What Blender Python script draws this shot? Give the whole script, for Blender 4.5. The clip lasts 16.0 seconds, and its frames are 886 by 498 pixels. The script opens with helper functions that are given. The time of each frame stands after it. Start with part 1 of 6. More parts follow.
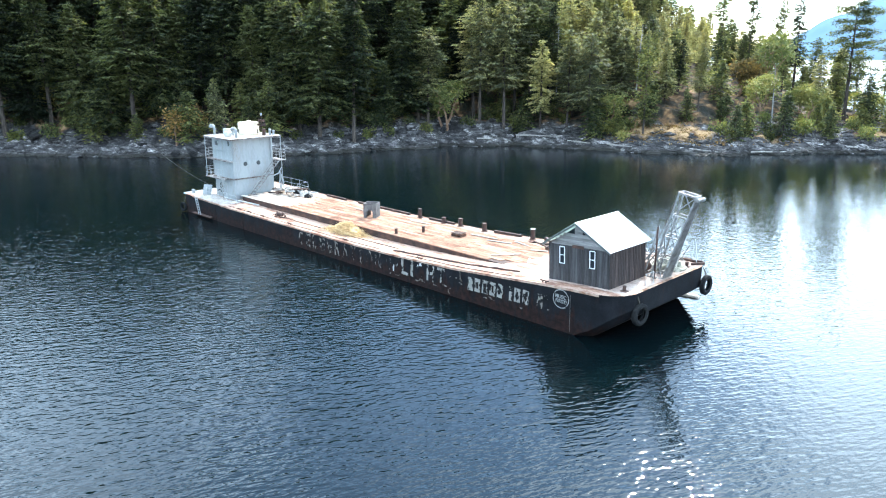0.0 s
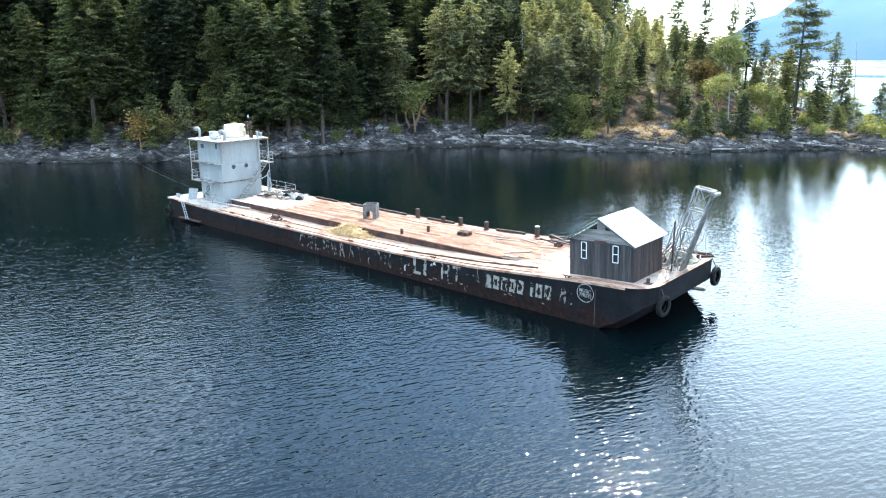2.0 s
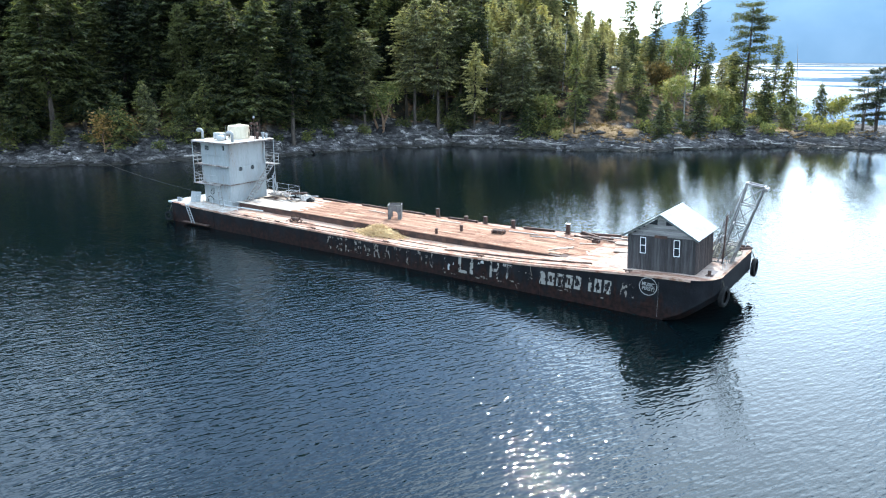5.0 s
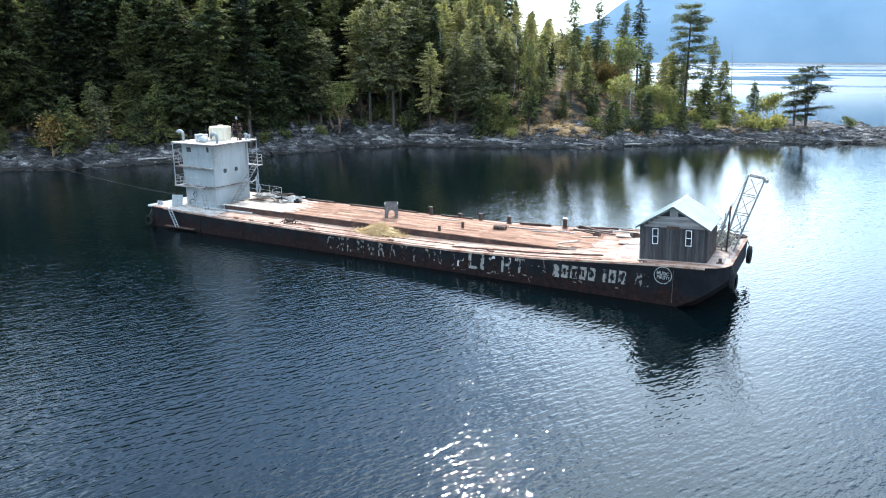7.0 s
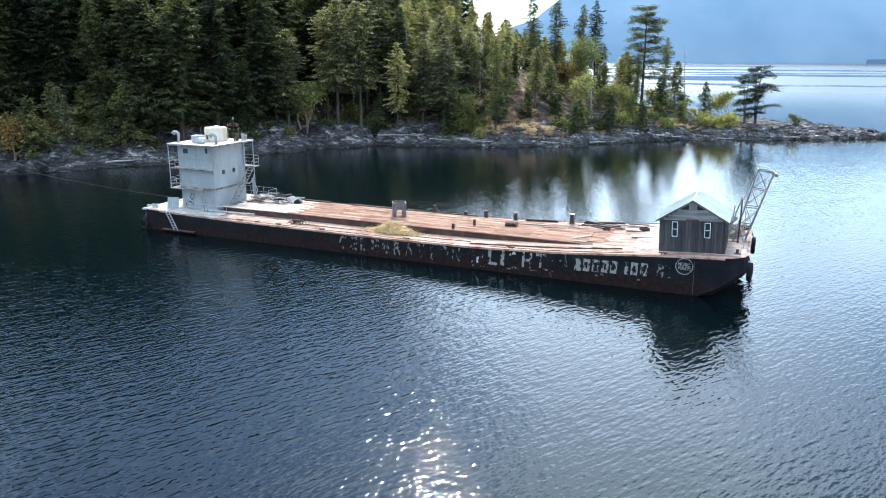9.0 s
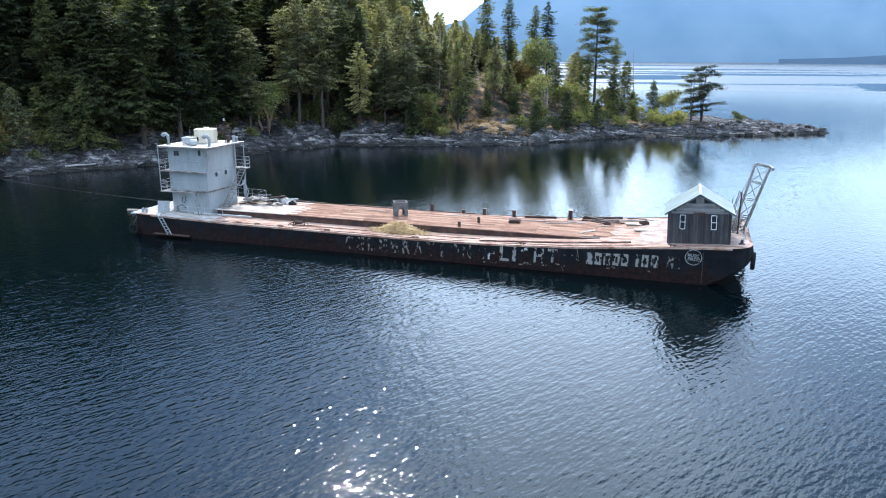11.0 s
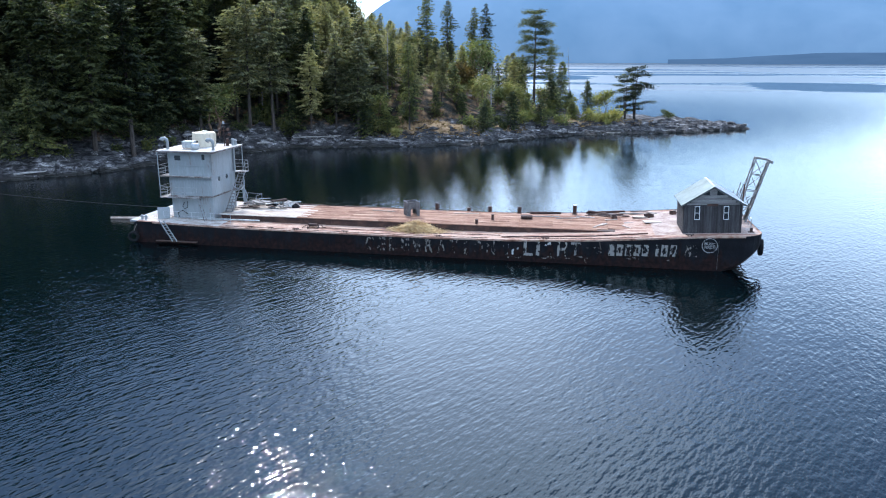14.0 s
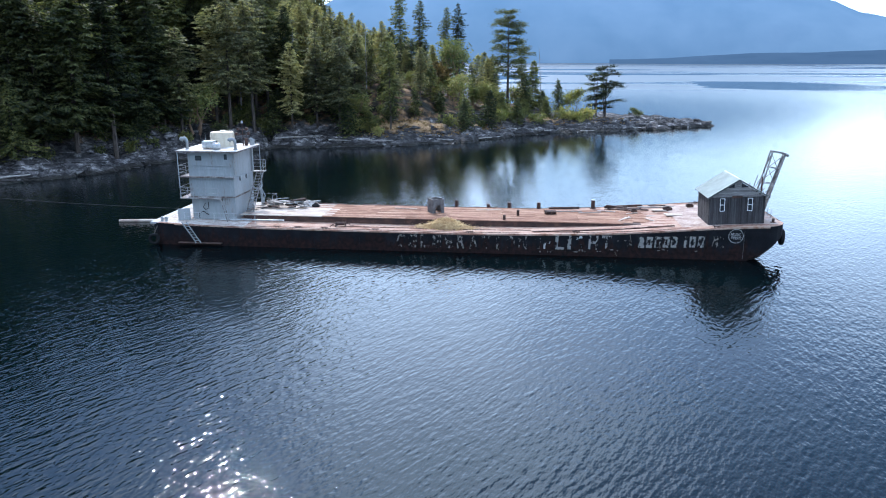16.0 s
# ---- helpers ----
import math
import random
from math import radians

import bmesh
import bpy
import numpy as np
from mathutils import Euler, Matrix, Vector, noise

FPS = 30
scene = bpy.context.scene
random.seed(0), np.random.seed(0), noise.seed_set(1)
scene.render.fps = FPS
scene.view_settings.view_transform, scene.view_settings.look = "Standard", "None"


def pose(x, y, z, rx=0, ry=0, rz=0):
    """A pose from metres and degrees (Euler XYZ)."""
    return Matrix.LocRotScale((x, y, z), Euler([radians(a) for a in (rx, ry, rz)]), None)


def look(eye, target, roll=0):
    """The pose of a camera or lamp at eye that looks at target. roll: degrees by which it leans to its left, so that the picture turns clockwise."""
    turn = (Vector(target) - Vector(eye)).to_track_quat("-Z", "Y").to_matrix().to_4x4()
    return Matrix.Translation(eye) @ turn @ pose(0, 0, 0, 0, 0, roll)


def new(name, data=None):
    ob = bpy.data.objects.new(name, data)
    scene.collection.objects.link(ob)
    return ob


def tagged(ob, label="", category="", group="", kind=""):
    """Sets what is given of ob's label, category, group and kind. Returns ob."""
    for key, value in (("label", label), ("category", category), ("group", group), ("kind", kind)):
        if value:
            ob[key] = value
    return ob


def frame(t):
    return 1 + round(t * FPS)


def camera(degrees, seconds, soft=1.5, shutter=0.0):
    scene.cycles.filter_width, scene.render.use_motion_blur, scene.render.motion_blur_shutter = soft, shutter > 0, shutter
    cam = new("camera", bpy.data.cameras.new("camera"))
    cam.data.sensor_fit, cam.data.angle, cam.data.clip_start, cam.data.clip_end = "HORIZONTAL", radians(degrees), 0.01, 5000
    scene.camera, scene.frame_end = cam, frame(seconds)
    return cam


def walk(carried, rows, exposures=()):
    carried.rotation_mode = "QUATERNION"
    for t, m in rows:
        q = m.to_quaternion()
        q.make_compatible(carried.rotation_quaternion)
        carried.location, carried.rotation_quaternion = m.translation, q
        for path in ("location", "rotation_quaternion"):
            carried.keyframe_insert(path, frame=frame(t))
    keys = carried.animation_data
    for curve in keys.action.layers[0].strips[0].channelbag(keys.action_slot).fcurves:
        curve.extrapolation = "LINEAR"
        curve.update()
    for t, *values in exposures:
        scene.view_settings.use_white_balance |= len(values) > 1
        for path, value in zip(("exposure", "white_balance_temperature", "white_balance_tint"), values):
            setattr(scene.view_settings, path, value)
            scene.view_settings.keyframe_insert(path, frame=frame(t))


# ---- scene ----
cam = camera(62.92, 16.0, soft=1.1)
PATH = [
    (0.0, 25.767, -34.581, 16.441, 45.515, -14.903, 0.093),
    (0.5, 25.06, -35.53, 16.355, 44.376, -14.838, 0.309),
    (1.0, 24.282, -36.478, 16.346, 43.389, -14.823, 0.31),
    (1.5, 23.405, -37.455, 16.377, 42.155, -14.809, 0.258),
    (2.0, 22.433, -38.48, 16.406, 40.919, -14.803, 0.208),
    (2.5, 21.377, -39.511, 16.43, 40.033, -14.802, 0.16),
    (3.0, 20.271, -40.516, 16.45, 39.168, -14.793, 0.117),
    (3.5, 19.13, -41.499, 16.451, 38.235, -14.776, 0.09),
    (4.0, 17.946, -42.487, 16.433, 37.245, -14.762, 0.029),
    (6.5, 11.683, -47.596, 16.387, 30.252, -14.752, -0.133),
    (7.0, 10.412, -48.581, 16.351, 28.749, -14.745, -0.06),
    (7.5, 9.117, -49.522, 16.332, 27.579, -14.744, -0.096),
    (8.0, 7.78, -50.428, 16.341, 26.346, -14.743, -0.13),
    (8.5, 6.402, -51.315, 16.337, 25.002, -14.732, -0.168),
    (9.0, 4.996, -52.156, 16.325, 23.704, -14.729, -0.13),
    (11.5, -2.029, -55.891, 16.392, 16.918, -14.732, -0.092),
    (12.0, -3.492, -56.597, 16.408, 15.664, -14.709, -0.058),
    (12.5, -4.984, -57.241, 16.433, 14.673, -14.706, -0.092),
    (13.0, -6.519, -57.828, 16.458, 13.626, -14.706, -0.077),
    (13.5, -8.107, -58.388, 16.465, 12.048, -14.7, -0.087),
    (14.0, -9.729, -58.932, 16.455, 10.667, -14.685, -0.081),
    (14.5, -11.412, -59.435, 16.44, 9.486, -14.694, -0.092),
    (15.0, -13.171, -59.893, 16.408, 8.333, -14.675, -0.053),
    (15.5, -14.99, -60.304, 16.342, 7.344, -14.664, -0.086),
    (16.0, -16.828, -60.688, 16.261, 6.359, -14.659, -0.005),
]
walk(cam, [(t, pose(x, y, z, 90 + pitch, roll, yaw)) for t, x, y, z, yaw, pitch, roll in PATH], exposures=[(0, 1.97, 6360, 7), (4, 1.57, 6380, 8), (8, 1.28, 6380, 10), (12, 0.97, 5960, 14), (16, 0.78, 5800, 15)])
# ---------------------------------------------------------------- world and light
SUN_AZ, SUN_EL = 110.8, 41.0
world = bpy.data.worlds.new("sky")
scene.world = world
world.use_nodes = True
wn = world.node_tree.nodes
sky = wn.new("ShaderNodeTexSky")
sky.sky_type = "NISHITA"
sky.sun_disc = False
sky.sun_elevation = radians(SUN_EL)
sky.sun_rotation = radians(90 - SUN_AZ)
sky.air_density, sky.dust_density, sky.ozone_density = 1.25, 0.05, 3.6
wn["Background"].inputs["Strength"].default_value = 0.15
# thin broken high cloud over the whole sky
wc = wn.new("ShaderNodeTexCoord")
wm = wn.new("ShaderNodeMapping")
wm.inputs["Scale"].default_value = (1.0, 1.0, 2.2)
wm.inputs["Location"].default_value = (-15.653, 29.293, 22.947)
wt = wn.new("ShaderNodeTexNoise")
wt.inputs["Scale"].default_value, wt.inputs["Detail"].default_value, wt.inputs["Roughness"].default_value = 1.5, 6, 0.55
wr = wn.new("ShaderNodeValToRGB")
wr.color_ramp.elements[0].position, wr.color_ramp.elements[0].color = 0.34, (0, 0, 0, 1)
wr.color_ramp.elements[1].position, wr.color_ramp.elements[1].color = 0.60, (0.65, 0.65, 0.65, 1)
veil = wr.color_ramp.elements.new(0.48)
veil.color = (0.09, 0.09, 0.09, 1)
wx = wn.new("ShaderNodeMix")
wx.data_type = "RGBA"
wl = world.node_tree.links
# thin cloud scatters most light close round the sun
wd = wn.new("ShaderNodeVectorMath")
wd.operation = "DOT_PRODUCT"
wd.inputs[1].default_value = (math.cos(radians(SUN_AZ)) * math.cos(radians(SUN_EL)), math.sin(radians(SUN_AZ)) * math.cos(radians(SUN_EL)), math.sin(radians(SUN_EL)))
wp = wn.new("ShaderNodeMath")
wp.operation, wp.use_clamp = "POWER", False
wp.inputs[1].default_value = 12.0
wk = wn.new("ShaderNodeMath")
wk.operation = "MAXIMUM"
wk.inputs[1].default_value = 0.0
wg = wn.new("ShaderNodeMath")
wg.operation = "MULTIPLY_ADD"
wg.inputs[1].default_value, wg.inputs[2].default_value = 0.4, 1.0
ws = wn.new("ShaderNodeVectorMath")
ws.operation = "SCALE"
ws.inputs[0].default_value = (13.2, 16.4, 19.4)
wl.new(wc.outputs["Generated"], wd.inputs[0])
wl.new(wd.outputs["Value"], wk.inputs[0])
wl.new(wk.outputs[0], wp.inputs[0])
wl.new(wp.outputs[0], wg.inputs[0])
wl.new(wg.outputs[0], ws.inputs["Scale"])
wl.new(ws.outputs[0], wx.inputs["B"])
wl.new(wc.outputs["Generated"], wm.inputs["Vector"])
wl.new(wm.outputs[0], wt.inputs["Vector"])
wl.new(wt.outputs["Fac"], wr.inputs["Fac"])
wl.new(wr.outputs["Color"], wx.inputs["Factor"])
wl.new(sky.outputs[0], wx.inputs["A"])
wl.new(wx.outputs["Result"], wn["Background"].inputs["Color"])
sun = new("sun", bpy.data.lights.new("sun", "SUN"))
sun.data.energy, sun.data.angle, sun.data.color = 3.1, radians(0.6), (1.0, 0.94, 0.84)
sun_way = Vector((math.cos(radians(SUN_AZ)) * math.cos(radians(SUN_EL)), math.sin(radians(SUN_AZ)) * math.cos(radians(SUN_EL)), math.sin(radians(SUN_EL))))
sun.matrix_world = look(sun_way * 300, (0, 0, 0))


# ---------------------------------------------------------------- materials
def link(m, a, b):
    m.node_tree.links.new(a, b)


def material(name, colours, scale=1.0, rough=0.7, metal=0.0, bump=0.3, fine=12.0, stretch=(1, 1, 1), random_shift=0.0, island=False, detail=6.0, translucent=0.0, spec=0.5):
    """Two scales of noise over a ramp of colours, with relief. scale: features per metre."""
    m = bpy.data.materials.new(name)
    m.use_nodes = True
    n = m.node_tree.nodes
    b = n["Principled BSDF"]
    tc = n.new("ShaderNodeTexCoord")
    mp = n.new("ShaderNodeMapping")
    mp.inputs["Scale"].default_value = stretch
    link(m, tc.outputs["Object"], mp.inputs["Vector"])
    co = mp.outputs["Vector"]
    info = n.new("ShaderNodeObjectInfo")
    if random_shift:
        sh = n.new("ShaderNodeVectorMath")
        sh.operation = "MULTIPLY_ADD"
        comb = n.new("ShaderNodeCombineXYZ")
        for k in range(3):
            link(m, info.outputs["Random"], comb.inputs[k])
        sh.inputs[1].default_value = (57.0, 31.0, 83.0)
        link(m, comb.outputs[0], sh.inputs[0])
        link(m, co, sh.inputs[2])
        co = sh.outputs[0]
    n1 = n.new("ShaderNodeTexNoise")
    n1.inputs["Scale"].default_value, n1.inputs["Detail"].default_value, n1.inputs["Roughness"].default_value = scale, detail, 0.6
    n2 = n.new("ShaderNodeTexNoise")
    n2.inputs["Scale"].default_value, n2.inputs["Detail"].default_value = scale * fine, 4.0
    link(m, co, n1.inputs["Vector"])
    link(m, co, n2.inputs["Vector"])
    mix = n.new("ShaderNodeMath")
    mix.operation = "MULTIPLY_ADD"
    mix.inputs[1].default_value = 0.35
    link(m, n2.outputs["Fac"], mix.inputs[0])
    sub = n.new("ShaderNodeMath")
    sub.operation = "MULTIPLY_ADD"
    sub.inputs[1].default_value, sub.inputs[2].default_value = 1.0, -0.175
    link(m, n1.outputs["Fac"], sub.inputs[0])
    link(m, sub.outputs[0], mix.inputs[2])
    fac = mix.outputs[0]
    if random_shift or island:
        add = n.new("ShaderNodeMath")
        add.operation = "MULTIPLY_ADD"
        add.inputs[1].default_value = random_shift or 0.35
        if island:
            geo = n.new("ShaderNodeNewGeometry")
            link(m, geo.outputs["Random Per Island"], add.inputs[0])
        else:
            link(m, info.outputs["Random"], add.inputs[0])
        off = n.new("ShaderNodeMath")
        off.operation = "SUBTRACT"
        off.inputs[1].default_value = (random_shift or 0.35) / 2
        link(m, fac, add.inputs[2])
        link(m, add.outputs[0], off.inputs[0])
        fac = off.outputs[0]
        if island:
            per = n.new("ShaderNodeMath")
            per.operation = "MULTIPLY_ADD"
            per.inputs[1].default_value = 0.36
            cen = n.new("ShaderNodeMath")
            cen.operation = "SUBTRACT"
            cen.inputs[1].default_value = 0.18
            link(m, info.outputs["Random"], per.inputs[0])
            link(m, fac, per.inputs[2])
            link(m, per.outputs[0], cen.inputs[0])
            fac = cen.outputs[0]
    ramp = n.new("ShaderNodeValToRGB")
    e = ramp.color_ramp.elements
    lo, hi = 0.30, 0.70
    for k, c in enumerate(colours):
        pos = lo + (hi - lo) * k / max(1, len(colours) - 1)
        el = e[k] if k < 2 else e.new(pos)
        el.position, el.color = pos, (*c, 1)
    link(m, fac, ramp.inputs["Fac"])
    link(m, ramp.outputs["Color"], b.inputs["Base Color"])
    b.inputs["Roughness"].default_value, b.inputs["Metallic"].default_value = rough, metal
    b.inputs["Specular IOR Level"].default_value = spec
    if bump:
        bp = n.new("ShaderNodeBump")
        bp.inputs["Strength"].default_value, bp.inputs["Distance"].default_value = bump, 0.3 / scale / fine * 4
        link(m, fac, bp.inputs["Height"])
        link(m, bp.outputs["Normal"], b.inputs["Normal"])
    if translucent:
        tr = n.new("ShaderNodeBsdfTranslucent")
        ms = n.new("ShaderNodeMixShader")
        ms.inputs[0].default_value = translucent
        gain = n.new("ShaderNodeMix")
        gain.data_type, gain.blend_type = "RGBA", "MULTIPLY"
        gain.inputs["Factor"].default_value = 1.0
        gain.inputs["B"].default_value = (1.45, 1.5, 0.85, 1)
        link(m, ramp.outputs["Color"], gain.inputs["A"])
        link(m, gain.outputs["Result"], tr.inputs["Color"])
        link(m, b.outputs[0], ms.inputs[1])
        link(m, tr.outputs[0], ms.inputs[2])
        link(m, ms.outputs[0], n["Material Output"].inputs["Surface"])
    return m


def hull_material():
    """Blue-black paint going over to red rust low down, with ragged edges and runs."""
    m = material("hull_paint", [(0.0035, 0.0038, 0.005), (0.0065, 0.007, 0.009), (0.013, 0.0135, 0.016)], 0.8, 0.75, 0, 0.25, spec=0.14)
    n = m.node_tree.nodes
    b = n["Principled BSDF"]
    ramp = [k for k in n if k.type == "VALTORGB"][0]
    tc = [k for k in n if k.type == "TEX_COORD"][0]
    sep = n.new("ShaderNodeSeparateXYZ")
    link(m, tc.outputs["Object"], sep.inputs[0])
    mp = n.new("ShaderNodeMapping")
    mp.inputs["Scale"].default_value = (1.2, 1.2, 0.25)
    link(m, tc.outputs["Object"], mp.inputs["Vector"])
    runs = n.new("ShaderNodeTexNoise")
    runs.inputs["Scale"].default_value, runs.inputs["Detail"].default_value, runs.inputs["Roughness"].default_value = 1.6, 8, 0.7
    link(m, mp.outputs[0], runs.inputs["Vector"])
    low = n.new("ShaderNodeMapRange")
    low.inputs["From Min"].default_value, low.inputs["From Max"].default_value = 1.6, 0.0
    low.inputs["To Min"].default_value, low.inputs["To Max"].default_value = -0.03, 0.26
    link(m, sep.outputs["Z"], low.inputs["Value"])
    add = n.new("ShaderNodeMath")
    add.operation = "ADD"
    link(m, runs.outputs["Fac"], add.inputs[0])
    link(m, low.outputs[0], add.inputs[1])
    edge = n.new("ShaderNodeValToRGB")
    edge.color_ramp.elements[0].position, edge.color_ramp.elements[1].position = 0.52, 0.66
    link(m, add.outputs[0], edge.inputs["Fac"])
    rust = n.new("ShaderNodeValToRGB")
    rust.color_ramp.elements[0].position, rust.color_ramp.elements[0].color = 0.35, (0.0045, 0.0028, 0.0028, 1)
    rust.color_ramp.elements[1].position, rust.color_ramp.elements[1].color = 0.7, (0.025, 0.0098, 0.0075, 1)
    rn = n.new("ShaderNodeTexNoise")
    rn.inputs["Scale"].default_value, rn.inputs["Detail"].default_value = 3.0, 8
    link(m, tc.outputs["Object"], rn.inputs["Vector"])
    link(m, rn.outputs["Fac"], rust.inputs["Fac"])
    mix = n.new("ShaderNodeMix")
    mix.data_type = "RGBA"
    link(m, edge.outputs["Color"], mix.inputs["Factor"])
    link(m, ramp.outputs["Color"], mix.inputs["A"])
    link(m, rust.outputs["Color"], mix.inputs["B"])
    link(m, mix.outputs["Result"], b.inputs["Base Color"])
    return m


def peeling(name, colour, cover=0.5, scale=2.2):
    """Old paint that has flaked away in patches."""
    m = material(name, [tuple(c * 0.75 for c in colour), colour], 2.0, 0.7, 0, 0.1)
    n = m.node_tree.nodes
    tc = [k for k in n if k.type == "TEX_COORD"][0]
    mp = n.new("ShaderNodeMapping")
    mp.inputs["Scale"].default_value = (1.0, 1.0, 0.55)
    link(m, tc.outputs["Object"], mp.inputs["Vector"])
    no = n.new("ShaderNodeTexNoise")
    no.inputs["Scale"].default_value, no.inputs["Detail"].default_value, no.inputs["Roughness"].default_value = scale, 7, 0.65
    link(m, mp.outputs[0], no.inputs["Vector"])
    cut = n.new("ShaderNodeValToRGB")
    cut.color_ramp.elements[0].position, cut.color_ramp.elements[1].position = cover - 0.02, cover + 0.02
    link(m, no.outputs["Fac"], cut.inputs["Fac"])
    tr = n.new("ShaderNodeBsdfTransparent")
    ms = n.new("ShaderNodeMixShader")
    link(m, cut.outputs["Color"], ms.inputs[0])
    link(m, n["Principled BSDF"].outputs[0], ms.inputs[1])
    link(m, tr.outputs[0], ms.inputs[2])
    link(m, ms.outputs[0], n["Material Output"].inputs["Surface"])
    return m


CREST = 58.0   # bearing of the wave crests, degrees from x


def water_material():
    """Dark clear water: small ripples in the bay, a breeze outside it with smooth lanes."""
    m = bpy.data.materials.new("sea_water")
    m.use_nodes = True
    n = m.node_tree.nodes
    b = n["Principled BSDF"]
    b.inputs["Base Color"].default_value = (0.0009, 0.0036, 0.0044, 1)
    b.inputs["IOR"].default_value = 1.333
    tc = n.new("ShaderNodeTexCoord")
    height = None
    for scale, turn, stretch, amount in ((0.4, 40, (2.0, 1, 1), 0.20), (2.9, CREST, (4.2, 1, 1), 0.29), (2.0, CREST + 48, (2.0, 1, 1), 0.20), (5.0, CREST + 10, (2.2, 1, 1), 0.25), (9.0, CREST + 25, (1.6, 1, 1), 0.045)):
        mp = n.new("ShaderNodeMapping")
        mp.vector_type = "TEXTURE"
        mp.inputs["Rotation"].default_value = (0, 0, radians(turn))
        mp.inputs["Scale"].default_value = stretch
        link(m, tc.outputs["Object"], mp.inputs["Vector"])
        no = n.new("ShaderNodeTexNoise")
        no.inputs["Scale"].default_value, no.inputs["Detail"].default_value, no.inputs["Roughness"].default_value = scale, 1, 0.4
        link(m, mp.outputs[0], no.inputs["Vector"])
        mu = n.new("ShaderNodeMath")
        mu.operation = "MULTIPLY_ADD"
        mu.inputs[1].default_value = amount
        link(m, no.outputs["Fac"], mu.inputs[0])
        if height is not None:
            link(m, height, mu.inputs[2])
        height = mu.outputs[0]
    # calmer in the lee of the land, more breeze out in the bay
    sep = n.new("ShaderNodeSeparateXYZ")
    link(m, tc.outputs["Object"], sep.inputs[0])
    big = n.new("ShaderNodeTexNoise")
    big.inputs["Scale"].default_value, big.inputs["Detail"].default_value = 0.03, 3
    link(m, tc.outputs["Object"], big.inputs["Vector"])
    lee = n.new("ShaderNodeMapRange")
    lee.inputs["From Min"].default_value, lee.inputs["From Max"].default_value = 62.0, -34.0
    lee.inputs["To Min"].default_value, lee.inputs["To Max"].default_value = 0.15, 0.50
    link(m, sep.outputs["Y"], lee.inputs["Value"])
    rg = n.new("ShaderNodeMath")
    rg.operation = "MULTIPLY_ADD"
    rg.inputs[1].default_value = 0.2
    link(m, big.outputs["Fac"], rg.inputs[0])
    link(m, lee.outputs[0], rg.inputs[2])
    # the open strait beyond the point
    out = n.new("ShaderNodeMapRange")
    out.inputs["From Min"].default_value, out.inputs["From Max"].default_value = 110.0, 420.0
    link(m, sep.outputs["Y"], out.inputs["Value"])
    lanes = n.new("ShaderNodeTexNoise")
    lanes.inputs["Scale"].default_value, lanes.inputs["Detail"].default_value = 0.0045, 4
    lm = n.new("ShaderNodeMapping")
    lm.inputs["Scale"].default_value = (0.45, 1.0, 1.0)
    link(m, tc.outputs["Object"], lm.inputs["Vector"])
    link(m, lm.outputs[0], lanes.inputs["Vector"])
    lr = n.new("ShaderNodeMapRange")
    lr.inputs["From Min"].default_value, lr.inputs["From Max"].default_value = 0.40, 0.47
    link(m, lanes.outputs["Fac"], lr.inputs["Value"])
    # smooth slicks with sharp edges out in the strait
    ruffled = lr.outputs[0]
    warp = n.new("ShaderNodeTexNoise")
    warp.inputs["Scale"].default_value, warp.inputs["Detail"].default_value = 0.012, 3
    link(m, tc.outputs["Object"], warp.inputs["Vector"])
    for cx, cy, rx, ry in ((150, 440, 66, 95), (-45, 650, 50, 110), (60, 820, 150, 60)):
        em = n.new("ShaderNodeMapping")
        em.vector_type = "TEXTURE"
        em.inputs["Location"].default_value = (cx, cy, 0)
        em.inputs["Scale"].default_value = (rx, ry, 1)
        link(m, tc.outputs["Object"], em.inputs["Vector"])
        le = n.new("ShaderNodeVectorMath")
        le.operation = "LENGTH"
        link(m, em.outputs[0], le.inputs[0])
        wv = n.new("ShaderNodeMath")
        wv.operation = "MULTIPLY_ADD"
        wv.inputs[1].default_value = 1.1
        link(m, warp.outputs["Fac"], wv.inputs[0])
        link(m, le.outputs["Value"], wv.inputs[2])
        er = n.new("ShaderNodeMapRange")
        er.inputs["From Min"].default_value, er.inputs["From Max"].default_value = 1.42, 1.5
        link(m, wv.outputs[0], er.inputs["Value"])
        mi = n.new("ShaderNodeMath")
        mi.operation = "MINIMUM"
        link(m, ruffled, mi.inputs[0])
        link(m, er.outputs[0], mi.inputs[1])
        ruffled = mi.outputs[0]
    wind = n.new("ShaderNodeMath")
    wind.operation = "MULTIPLY"
    link(m, out.outputs[0], wind.inputs[0])
    link(m, ruffled, wind.inputs[1])
    ro = n.new("ShaderNodeMapRange")
    ro.inputs["To Min"].default_value, ro.inputs["To Max"].default_value = 0.04, 0.32
    link(m, wind.outputs[0], ro.inputs["Value"])
    link(m, ro.outputs[0], b.inputs["Roughness"])
    bp = n.new("ShaderNodeBump")
    bp.inputs["Distance"].default_value = 0.20
    link(m, rg.outputs[0], bp.inputs["Strength"])
    link(m, height, bp.inputs["Height"])
    link(m, bp.outputs["Normal"], b.inputs["Normal"])
    return m


